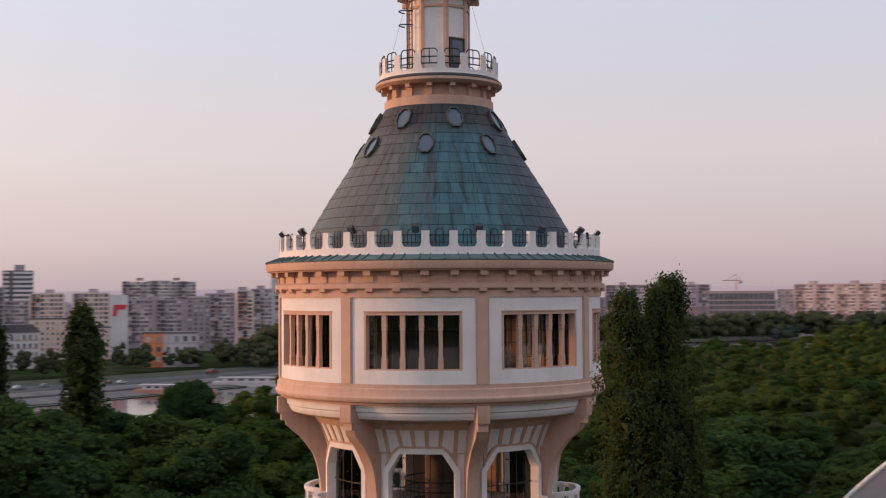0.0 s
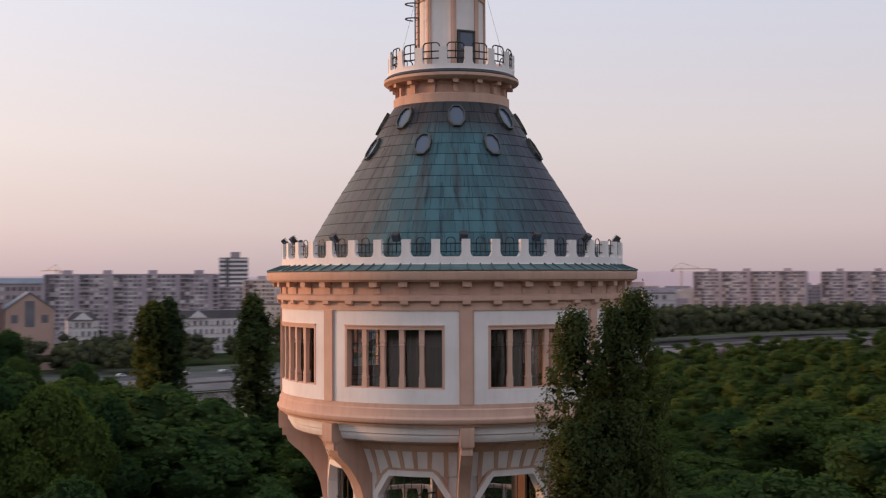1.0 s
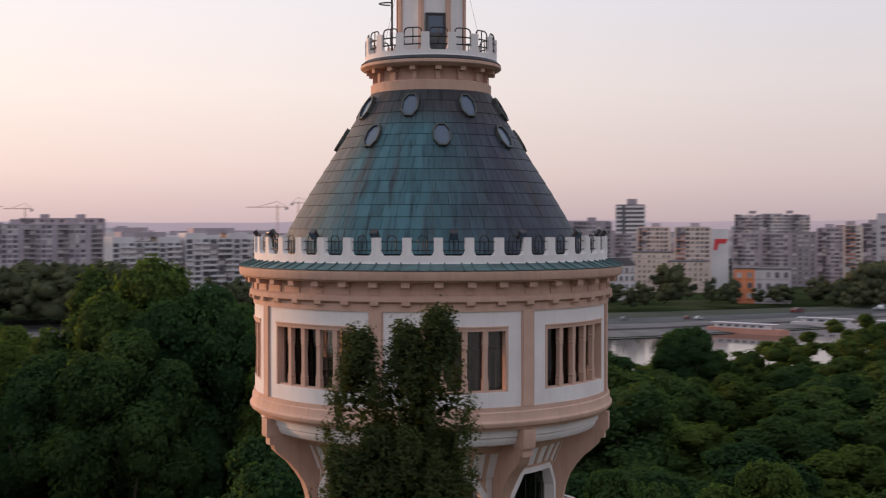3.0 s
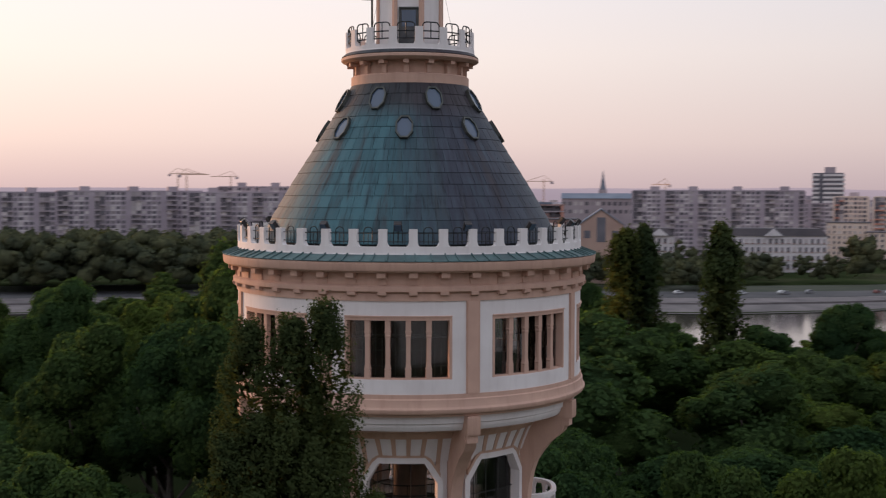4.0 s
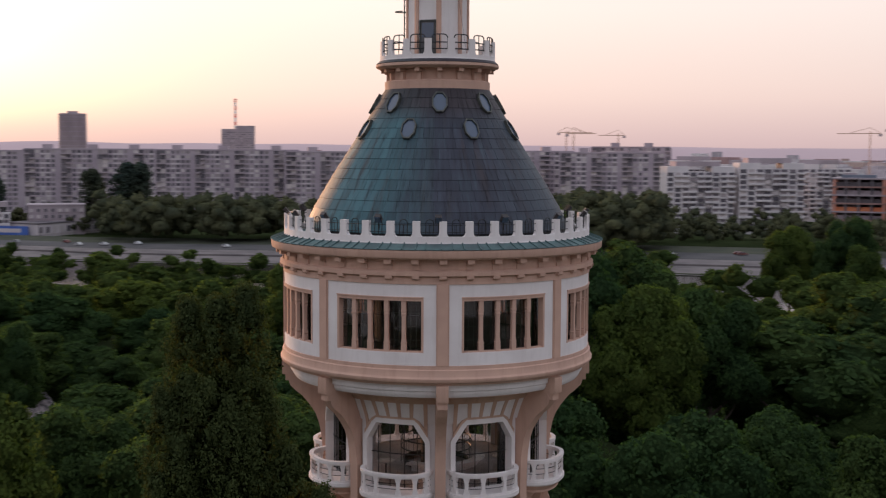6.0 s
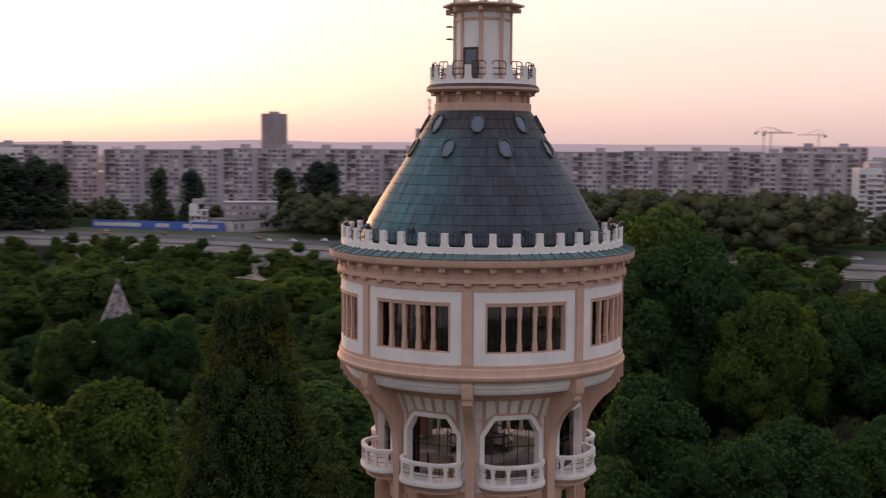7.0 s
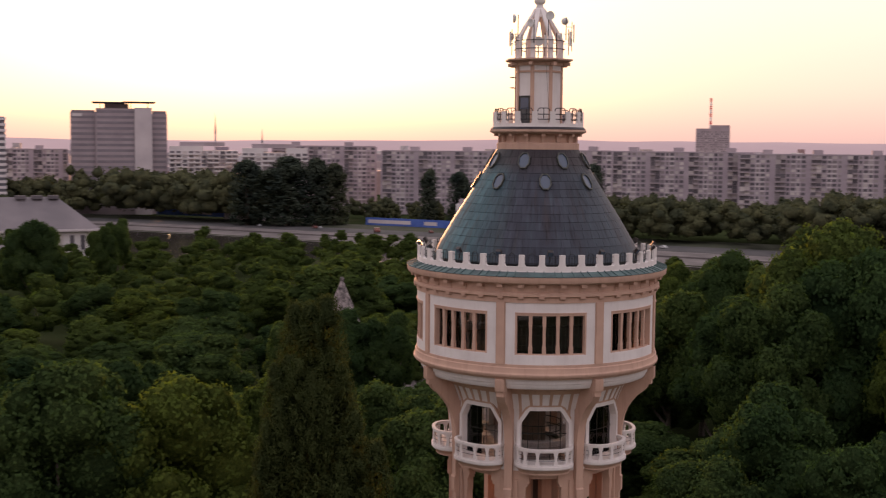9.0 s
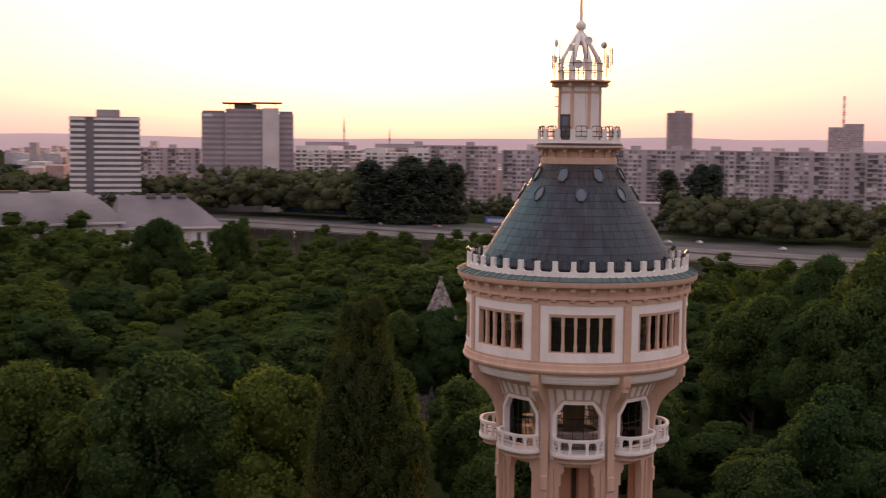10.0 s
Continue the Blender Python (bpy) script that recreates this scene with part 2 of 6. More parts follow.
# ---- ground, river and far bank, in rings round the tower ----
def lerp_list(a, table):
    if a <= table[0][0]:
        return table[0][1]
    for (a0, v0), (a1, v1) in zip(table, table[1:]):
        if a <= a1:
            return v0 + (v1 - v0) * (a - a0) / (a1 - a0)
    return table[-1][1]


# degrees to the left of +y: the island's shore and the far bank's water line
SHORE = [(-180, 250), (-60, 300), (-30, 760), (-12, 760), (-5, 600), (3, 430), (9, 340), (14, 300), (19, 255), (27, 242), (38, 242), (43, 290), (60, 320), (75, 360), (84, 440), (110, 470), (180, 250)]
FAR = [(-180, 900), (-25, 1000), (-15, 900), (-6, 780), (2, 620), (9, 503), (14, 461), (18, 434), (23, 412), (31, 403), (45, 405), (62, 425), (70, 445), (74, 462), (79, 500), (86, 545), (92, 600), (96, 640), (110, 720), (180, 900)]


def bearing(a, r, z):
    a = radians(a)
    return Vector((TX - r * math.sin(a), TY + r * math.cos(a), z))


def ground_material():
    m, n, l, b = material("ground", 1.0, 0.0, 0.0)
    v = place(n, l)
    c = ramp(n, l, noise_node(n, l, 0.02, 6, v), [(0.35, (0.02, 0.028, 0.012)), (0.55, (0.032, 0.042, 0.018)), (0.7, (0.06, 0.06, 0.035))])
    l.new(c, b.inputs["Base Color"])
    return m


def water_material():
    m, n, l, b = material("river_water", 0.07, 0.0, 0.5)
    v = place(n, l, (1, 1, 1))
    l.new(ramp(n, l, noise_node(n, l, 0.01, 3, v), [(0.3, (0.038, 0.034, 0.03)), (0.7, (0.055, 0.048, 0.042))]), b.inputs["Base Color"])
    bump(n, l, b, noise_node(n, l, 0.5, 4, v), 0.10, 0.1)
    return m


ground_mat, water_mat = ground_material(), water_material()
stone_mat = simple("quay_stone", (0.085, 0.074, 0.075), (0.15, 0.13, 0.128), 0.08, 0.9, 0.0, 2.0, 0.3)
asphalt = simple("asphalt", (0.04, 0.04, 0.043), (0.07, 0.066, 0.068), 0.05, 0.9, 0.0, 3.0, 0.2)
verge = simple("verge_grass", (0.028, 0.034, 0.021), (0.046, 0.05, 0.03), 0.1, 0.95)


def rings(name, bands, mat, label, n=240, a0=-180.0, a1=180.0):
    """A sheet between lines round the tower; bands are (radius function, height)."""
    bm = bmesh.new()
    rows = []
    for i in range(n + 1):
        a = a0 + (a1 - a0) * i / n
        rows.append([bm.verts.new(bearing(a, f(a), z)) for f, z in bands])
    for c, d in zip(rows, rows[1:]):
        for j in range(len(bands) - 1):
            bm.faces.new((c[j], c[j + 1], d[j + 1], d[j]))
    bmesh.ops.remove_doubles(bm, verts=bm.verts, dist=0.001)
    bm.normal_update()
    if sum(f.normal.z for f in bm.faces) < 0:
        bmesh.ops.reverse_faces(bm, faces=bm.faces)
    return tagged(mesh_object(name, bm, mat), label, name, "", "structure")


def shore(d):
    return lambda a: lerp_list(a, SHORE) + d


def far(d):
    return lambda a: lerp_list(a, FAR) + d


def fixed(r):
    return lambda a: r


rings("ground", [(fixed(0.01), 0.0), (fixed(120), 0.0), (shore(0), 0.0), (shore(4), -1.5), (shore(12), -3.0), (far(-6), -3.0), (far(0), -0.4), (far(60), 0.0), (fixed(1300), 0.0), (fixed(2200), 0.0), (fixed(4600), 0.0)], ground_mat, "dark grassy ground of the island and far bank")
rings("water", [(shore(2), -0.9), (far(-1), -0.9)], water_mat, "still grey river water", 240)
rings("quay", [(far(-2), -0.7), (far(8), 0.12), (far(26), 0.2), (far(26.1), 0.9), (far(48), 1.0)], stone_mat, "stepped grey stone quay along the far bank", 240, -40, 140)
rings("road", [(far(48), 1.05), (far(49), 1.2), (far(78), 1.2), (far(79), 1.0)], asphalt, "grey embankment road", 240, -40, 140)
rings("verge", [(far(79), 1.0), (far(80), 1.1), (far(112), 1.4), (far(113), 0.3)], verge, "strip of grass beside the road", 240, -40, 140)

# ---- the water tower ----
tower = group_at("water_tower", pose(TX, TY, 0), "round white and beige water tower with a green copper cone", "water tower")
BAY = PH - 22.5                            # the middle of the first bay


def around(name, data, parent, angles, label=""):
    obs = [share(name, data, parent, rz(a)) for a in angles]
    for o in obs:
        tagged(o, label)
    return obs


def see_glass():
    m, n, l, b = material("clear_glass", 0.04)
    out = n["Material Output"]
    clear, gloss, mix, fr = n.new("ShaderNodeBsdfTransparent"), n.new("ShaderNodeBsdfGlossy"), n.new("ShaderNodeMixShader"), n.new("ShaderNodeFresnel")
    clear.inputs[0].default_value = (0.85, 0.86, 0.87, 1)
    gloss.inputs["Roughness"].default_value = 0.03
    fr.inputs[0].default_value = 1.5
    l.new(fr.outputs[0], mix.inputs[0])
    l.new(clear.outputs[0], mix.inputs[1])
    l.new(gloss.outputs[0], mix.inputs[2])
    l.new(mix.outputs[0], out.inputs["Surface"])
    return m


clear_glass = see_glass()
EIGHT = [BAY + 45 * k for k in range(8)]
PILL = [PH + 45 * k for k in range(8)]

# drum: white panels round each window
W, ZT, ZB, RW = 16.06, 38.27, 35.87, 7.45
bm = bmesh.new()
arc(bm, 7.10, RW, 35.30, ZB, -20.75, 20.75, 12)
arc(bm, 7.10, RW, ZT, 38.88, -20.75, 20.75, 12)
arc(bm, 7.10, RW, ZB, ZT, -20.75, -W, 3)
arc(bm, 7.10, RW, ZB, ZT, W, 20.75, 3)
wall_mesh = part("wall_panel", fix(bm), white, tower, "white rendered wall panel")
wall_mesh.matrix_basis = rz(EIGHT[0])
around("wall_panel", wall_mesh.data, tower, EIGHT[1:], "white rendered wall panel")

# pilasters between the panels
bm = bmesh.new()
arc(bm, 7.1, 7.53, 35.30, 38.88, -1.75, 1.75, 3)
arc(bm, 7.4, 7.49, 35.31, 38.87, -2.15, -1.74, 1)
arc(bm, 7.4, 7.49, 35.31, 38.87, 1.74, 2.15, 1)
pil = part("pilaster", fix(bm), beige, tower, "beige rendered pilaster")
pil.matrix_basis = rz(PILL[0])
around("pilaster", pil.data, tower, PILL[1:], "beige rendered pilaster")

# windows: surround, four turned mullions, five panes
bm = bmesh.new()
for s in (-1, 1):
    a0, a1 = sorted((s * (W - 0.75), s * W))
    arc(bm, 7.14, 7.47, ZB, ZT, a0, a1, 1)
arc(bm, 7.14, 7.47, ZT - 0.13, ZT, -W + 0.76, W - 0.76, 10)
arc(bm, 7.25, 7.51, ZT, ZT + 0.05, -W, W, 10)
arc(bm, 7.14, 7.40, ZB, ZB + 0.05, -W + 0.76, W - 0.76, 10)
win = part("window", fix(bm), beige, tower, "beige window frame divided by turned mullions")
win.matrix_basis = rz(EIGHT[0])
wins = [win] + around("window", win.data, tower, EIGHT[1:], "beige window frame divided by turned mullions")


def mullion():
    bm = bmesh.new()
    y = 7.32
    prof = [(0.115, 0.0), (0.115, 0.30), (0.095, 0.34), (0.13, 0.40), (0.10, 0.46), (0.085, 0.60), (0.085, 1.60), (0.10, 1.64), (0.10, 1.70), (0.085, 1.72), (0.125, 1.84), (0.10, 1.86), (0.10, 2.27)]
    rows = []
    for w, z in prof:
        d = min(w, 0.1)
        rows.append([bm.verts.new((x, -y + dy, ZB + 0.0 + z)) for x, dy in ((-w, -d), (w, -d), (w, d), (-w, d))])
    for c, d in zip(rows, rows[1:]):
        for k in range(4):
            bm.faces.new((c[k], c[(k + 1) % 4], d[(k + 1) % 4], d[k]))
    bm.faces.new(rows[0][::-1])
    bm.faces.new(rows[-1])
    return fix(bm)


bm = bmesh.new()
for z in (36.35, 36.95, 37.55, 38.0):
    arc(bm, 7.10, 7.125, z, z + 0.022, -W + 0.7, W - 0.7, 10)
for k in range(10):
    a = -12.25 + 6.13 * (k // 2) + (1.0 if k % 2 else -1.0)
    arc(bm, 7.10, 7.125, ZB, ZT, a - 0.1, a + 0.1, 1)
bars = part("glazing_grid", fix(bm), lead, win, "thin dark glazing grid")
for w in wins[1:]:
    share("glazing_grid", bars.data, w, Matrix.Identity(4))
mul = mesh_object("mullion", mullion(), beige, False)
mul.parent = win
mul.matrix_basis = rz(-9.2)
bm = bmesh.new()
arc(bm, 7.16, 7.175, ZB + 0.05, ZT - 0.13, -2.75, 2.75, 2)
cuboid(bm, -0.33, 0.33, -7.20, -7.15, 37.45, 37.50)
pane = part("pane", fix(bm), clear_glass, win)
pane.matrix_basis = rz(-12.4)
for w in wins:
    for k in range(4):
        if w is not win or k:
            share("mullion", mul.data, w, rz(-9.2 + 6.13 * k))
    for k in range(5):
        if w is not win or k:
            share("pane", pane.data, w, rz(-12.25 + 6.13 * k))
for o in tower.children_recursive:
    if o.name.startswith("pane"):
        o.visible_shadow = False

# entablature over the windows
bm = bmesh.new()
ring(bm, [(7.1, 38.88), (7.50, 38.88), (7.50, 39.18), (7.58, 39.20), (7.66, 39.26), (7.66, 39.42), (7.60, 39.46), (7.56, 39.48), (7.50, 39.50), (7.50, 39.98), (7.1, 39.98)], n=160)
part("frieze", fix(bm), beige, tower, "beige moulded frieze")
bm = bmesh.new()
ring(bm, [(7.1, 39.985), (7.92, 39.985), (7.94, 40.02), (8.04, 40.05), (8.07, 40.10), (8.09, 40.36), (8.05, 40.40), (7.1, 40.40)], n=160)
part("cornice", fix(bm), beige, tower, "projecting beige cornice")
bm = bmesh.new()
cuboid(bm, -0.17, 0.17, -7.86, -7.49, 39.78, 39.982)
up_br = bevel(fix(bm), 0.012)
up_br = part("cornice_bracket", up_br, beige, tower)
up_br.matrix_basis = rz(PH)
around("cornice_bracket", up_br.data, tower, [PH + 9 * k for k in range(1, 40)])
bm = bmesh.new()
cuboid(bm, -0.155, 0.155, -7.555, -7.49, 39.505, 39.775)
strip = part("frieze_strip", fix(bm), beige, tower)
strip.matrix_basis = rz(PH)
around("frieze_strip", strip.data, tower, [PH + 9 * k for k in range(1, 40)])
bm = bmesh.new()
prism(bm, [(7.49, 39.25), (7.69, 39.25), (7.69, 39.20), (7.67, 39.12), (7.60, 39.08), (7.49, 39.08)], -0.16, 0.16, Matrix(((0, 0, 1, 0), (-1, 0, 0, 0), (0, 1, 0, 0), (0, 0, 0, 1))))
lo_br = part("frieze_bracket", fix(bm), beige, tower)
lo_br.matrix_basis = rz(PH)
around("frieze_bracket", lo_br.data, tower, [PH + 9 * k for k in range(1, 40)])

# copper eaves with standing seams
bm = bmesh.new()
ring(bm, [(8.10, 40.405), (8.11, 40.43), (7.45, 40.66), (6.2, 40.66), (6.2, 40.41)], n=160)
eaves = part("eave_roof", fix(bm), eave_copper, tower, "green copper eaves with standing seams")
bm = bmesh.new()
p, q = Vector((0, -8.10, 40.435)), Vector((0, -7.46, 40.665))
cuboid(bm, -0.02, 0.02, -0.34, 0.34, -0.005, 0.045, Matrix.Translation((p + q) / 2) @ Matrix.Rotation(math.atan2(0.23, 0.64), 4, "X") @ rz(0))
seam = fix(bm)
seam = part("seam", seam, eave_copper, eaves)
seam.matrix_basis = rz(1.5)
around("seam", seam.data, eaves, [1.5 + 4.0 * k + 0.6 * math.sin(k * 2.3) for k in range(1, 90)])


# crenellated parapets
def parapet(r, thick, z0, zgap, ztop, count, phase, half, n_gap, name, label):
    bm = bmesh.new()
    ring(bm, [(r - thick, z0), (r + 0.02, z0), (r + 0.02, z0 + 0.04), (r, z0 + 0.06), (r, zgap), (r - thick, zgap)], n=160)
    wall = part(name, fix(bm), white, tower, label)
    bm = bmesh.new()
    step = 360 / count
    rise = min(0.22, (ztop - zgap) * 0.35)
    # merlon with hollow curved feet
    pts = [(-half, ztop)]
    for k in range(6):
        t = k / 5 * math.pi / 2
        pts.append((-half - n_gap * (1 - math.cos(t)), zgap + rise * (1 - math.sin(t))))
    out = pts + [(-x, z) for x, z in reversed(pts)]
    fronts = []
    for rad in (r - thick, r + 0.003):
        fronts.append([bm.verts.new(polar(rad, math.degrees(x / r), z - 0.002)) for x, z in out])
    m = len(out)
    bm.faces.new(fronts[0][::-1])
    bm.faces.new(fronts[1])
    for i in range(m):
        j = (i + 1) % m
        bm.faces.new((fronts[0][i], fronts[0][j], fronts[1][j], fronts[1][i]))
    mer = part("merlon", fix(bm), white, wall, "", True)
    mer.matrix_basis = rz(phase)
    around("merlon", mer.data, wall, [phase + step * k for k in range(1, count)])
    return wall


parapet(7.46, 0.22, 40.63, 40.95, 41.62, 40, PH, 0.165, 0.14, "parapet", "white crenellated parapet")

# iron hoops in the gaps of the lower parapet
bm = bmesh.new()
for z in (41.14, 41.46):
    tube(bm, [polar(7.34, a, z) for a in (-4.2, -2, 0, 2, 4.2)], 0.018, 5)
hoop = [(-0.17, 41.06), (-0.17, 41.52)] + [(0.17 * -math.cos(math.pi * k / 6), 41.55 + 0.15 * math.sin(math.pi * k / 6)) for k in range(7)] + [(0.17, 41.52), (0.17, 41.06)]
tube(bm, [(x, -7.34, z) for x, z in hoop], 0.02, 5)
tube(bm, [(0, -7.34, 40.96), (0, -7.34, 41.48)], 0.014, 5)
grille = part("parapet_grille", fix(bm), iron, tower, "black iron hoop grille")
grille.matrix_basis = rz(PH + 4.5)
around("parapet_grille", grille.data, tower, [PH + 4.5 + 9 * k for k in range(1, 40)], "black iron hoop grille")

# floodlights on the parapet
bm = bmesh.new()
tube(bm, [(0, 0, 0), (0, 0, 0.42)], 0.025, 6)
cuboid(bm, -0.16, 0.16, -0.02, 0.02, 0.36, 0.42)
flood = group_at("floodlight", Matrix.Translation(Vector((TX, TY, 0))) @ rz(PH + 22.5) @ Matrix.Translation((0, -7.28, 41.22)), "small black floodlight clamped to the parapet", "floodlight", "floodlights on the tower")
part("bracket", fix(bm), iron, flood)
bm = bmesh.new()
tilt = pose(0, -0.06, 0.50, 38, 0, 0)
cuboid(bm, -0.15, 0.15, -0.10, 0.07, -0.17, 0.17, tilt)
part("housing", bevel(fix(bm), 0.02), lamp_metal, flood)
for k in range(5):
    bm = bmesh.new()
    cuboid(bm, -0.15, 0.15, 0.072, 0.13, -0.16 + 0.075 * k, -0.145 + 0.075 * k, tilt)
    part("cooling_fin", fix(bm), lamp_metal, flood)
bm = bmesh.new()
cuboid(bm, -0.13, 0.13, -0.112, -0.102, -0.15, 0.15, tilt)
part("lens", fix(bm), sky_pane, flood)
for k in range(1, 16):
    copy_thing(flood, Matrix.Translation(Vector((TX, TY, 0))) @ rz(PH + 22.5 + 22.5 * k + 1.6 * math.sin(k * 5)) @ Matrix.Translation((0, -7.28, 41.22)))

# the copper cone
CONE = [(6.32, 41.25), (6.02, 41.92), (5.10, 43.48), (4.22, 44.85), (3.42, 46.15), (2.93, 46.98), (2.52, 47.68)]


def cone_r(z):
    for (r0, z0), (r1, z1) in zip(CONE, CONE[1:]):
        if z <= z1:
            return r0 + (r1 - r0) * (z - z0) / (z1 - z0)
    return CONE[-1][0]


bm = bmesh.new()
ring(bm, [(6.4, 40.67)] + [(r - 0.03, z) for r, z in CONE], n=128, closed=False)
cone = part("cone_roof", fix(bm), iron, tower, "steep copper cone roof, part green and part slate-grey")
ROWS_UP = 14
sheets = []
for i in range(ROWS_UP):
    z0, z1 = 41.0 + 6.62 * i / ROWS_UP, 41.0 + 6.62 * (i + 1) / ROWS_UP
    r0, r1 = (cone_r(z0) if z0 > 41.25 else 6.32 + (41.25 - z0) * 0.4), cone_r(z1)
    count = round(2 * math.pi * r0 / (0.58 if i < 8 else 0.46))
    half = 180 / count - math.degrees(0.007 / r0)
    bm = bmesh.new()
    outer = [bm.verts.new(polar(r, a, z)) for r, z, w in ((r0 + 0.014, z0 - 0.005, half), (r1 + 0.004, z1 - 0.020, half)) for a in (-w, 0, w)]
    inner = [bm.verts.new(polar(r0 - 0.02, a, z0 - 0.02)) for a in (-half, 0, half)]
    for k in range(2):
        bm.faces.new((outer[k], outer[k + 1], outer[k + 4], outer[k + 3]))
        bm.faces.new((inner[k], inner[k + 1], outer[k + 1], outer[k]))
    for k in (0, 2):
        bm.faces.new((inner[k], outer[k], outer[k + 3]) if k == 0 else (outer[k], inner[k], outer[k + 3]))
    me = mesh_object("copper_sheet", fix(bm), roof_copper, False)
    shift = random.random() * 360 / count
    used = False
    for k in range(count):
        a = shift + 360 * k / count
        b = (a + 180) % 360 - 180
        sheets.append((i, a, b, me.data))
    bpy.data.objects.remove(me)
rest = bmesh.new()
near = [s for s in sheets if -30 < s[2] < 100 and s[0] < 13][:300]
chosen = {(s[0], s[1]) for s in near}
for i, a, b, data in sheets:
    if (i, a) in chosen:
        share("copper_sheet", data, cone, rz(a))
    else:
        before = len(rest.verts)
        rest.from_mesh(data)
        rest.verts.ensure_lookup_table()
        m = rz(a)
        for v in rest.verts[before:]:
            v.co = m @ v.co
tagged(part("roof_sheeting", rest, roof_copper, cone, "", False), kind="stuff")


# eight-sided skylights in two rings
def skylight(r, z, a, slope):
    m = rz(a) @ Matrix.Translation((0, -r, z)) @ Matrix.Rotation(-slope, 4, "X") @ Matrix.Rotation(math.pi / 2, 4, "X")
    shape = [(-0.16, 0.54), (0.16, 0.54), (0.36, 0.24), (0.36, -0.24), (0.16, -0.54), (-0.16, -0.54), (-0.36, -0.24), (-0.36, 0.24)]
    inner = [(x * 0.82, y * 0.86) for x, y in shape]
    bm = bmesh.new()
    z0, z1 = -0.16, 0.12
    o0, o1 = [bm.verts.new((x, y, z0)) for x, y in shape], [bm.verts.new((x, y, z1)) for x, y in shape]
    i0, i1 = [bm.verts.new((x, y, 0.02)) for x, y in inner], [bm.verts.new((x, y, z1)) for x, y in inner]
    for k in range(8):
        j = (k + 1) % 8
        bm.faces.new((o0[k], o0[j], o1[j], o1[k]))
        bm.faces.new((o1[k], o1[j], i1[j], i1[k]))
        bm.faces.new((i1[k], i1[j], i0[j], i0[k]))
    f = part("skylight", fix(bm), lead, tower, "elongated octagonal skylight with a dark metal frame", False)
    f.matrix_basis = m
    bm = bmesh.new()
    prism(bm, inner, 0.03, 0.05)
    part("pane", bm, sky_pane, f, "", False)
    return f


for k in range(8):
    skylight(cone_r(45.65) + 0.02, 45.65, BAY + 45 * k, math.atan2(0.8, 1.30))
    skylight(cone_r(46.90) + 0.02, 46.90, PH + 45 * k, math.atan2(0.45, 0.80))

# neck, upper cornice and gallery
bm = bmesh.new()
ring(bm, [(1.5, 47.55), (2.50, 47.55), (2.56, 47.60), (2.56, 47.96), (2.48, 48.02), (2.30, 48.03), (2.30, 48.60), (1.5, 48.60)], n=96)
part("neck", fix(bm), beige, tower, "beige neck above the cone")
bm = bmesh.new()
ring(bm, [(1.5, 48.56), (2.80, 48.56), (2.84, 48.60), (2.94, 48.63), (2.99, 48.68), (2.99, 48.78), (2.9, 48.83), (1.5, 48.83)], n=96)
part("gallery_cornice", fix(bm), beige, tower, "beige cornice under the gallery")
bm = bmesh.new()
ring(bm, [(1.3, 48.835), (2.97, 48.835), (2.82, 48.97), (1.3, 48.98)], n=96)
part("gallery_floor", fix(bm), roof_copper, tower, "copper-covered gallery floor")
bm = bmesh.new()
cuboid(bm, -0.12, 0.12, -2.74, -2.29, 48.40, 48.555)
cuboid(bm, -0.09, 0.09, -2.48, -2.29, 48.03, 48.395)
gb = part("gallery_bracket", fix(bm), beige, tower)
gb.matrix_basis = rz(PH)
around("gallery_bracket", gb.data, tower, [PH + 22.5 * k for k in range(1, 16)])
parapet(2.80, 0.16, 48.95, 49.18, 49.90, 16, PH + 11.25, 0.17, 0.10, "gallery_parapet", "white crenellated gallery parapet")
bm = bmesh.new()
top = [(-0.37, 49.42), (-0.37, 49.90), (-0.35, 50.00), (-0.28, 50.07), (-0.18, 50.09), (0.18, 50.09), (0.28, 50.07), (0.35, 50.00), (0.37, 49.90), (0.37, 49.42)]
tube(bm, [(x, -2.66, z) for x, z in top], 0.028, 6)
tube(bm, [(0, -2.66, 49.4), (0, -2.66, 50.07)], 0.022, 6)
for z in (49.42, 49.72):
    tube(bm, [polar(2.70, a, z) for a in (-11, -5, 0, 5, 11)], 0.03, 6)
gg = part("gallery_railing", fix(bm), iron, tower, "black iron railing hoop")
gg.matrix_basis = rz(PH)
around("gallery_railing", gg.data, tower, [PH + 22.5 * k for k in range(1, 16)], "black iron railing hoop")


# lantern shaft: eight sides with corner strips
def oct_ring(bm, profile):
    return ring(bm, profile, BAY - 22.5, BAY + 337.5, 8)


bm = bmesh.new()
oct_ring(bm, [(0.9, 48.9), (1.46, 48.9), (1.46, 52.9), (0.9, 52.9)])
shaft = part("lantern_shaft", fix(bm), white, tower, "white eight-sided lantern shaft", False)
bm = bmesh.new()
for s in (-1, 1):
    m = rz(22.5 * s) @ Matrix.Translation((-s * 1.54 * math.sin(radians(22.5)), -1.54 * math.cos(radians(22.5)), 0))
    cuboid(bm, *sorted((0, s * 0.135)), -0.0, 0.12, 48.9, 52.92, m)
corner = part("corner_strip", fix(bm), beige, shaft, "beige corner strip", False)
corner.matrix_basis = rz(PH)
around("corner_strip", corner.data, shaft, PILL[1:], "beige corner strip")
bm = bmesh.new()
oct_ring(bm, [(1.3, 52.30), (1.53, 52.30), (1.53, 52.42), (1.3, 52.42)])
oct_ring(bm, [(1.3, 52.72), (1.56, 52.72), (1.60, 52.80), (1.64, 52.92), (1.3, 52.92)])
part("shaft_band", fix(bm), beige, shaft, "beige bands", False)
bm = bmesh.new()
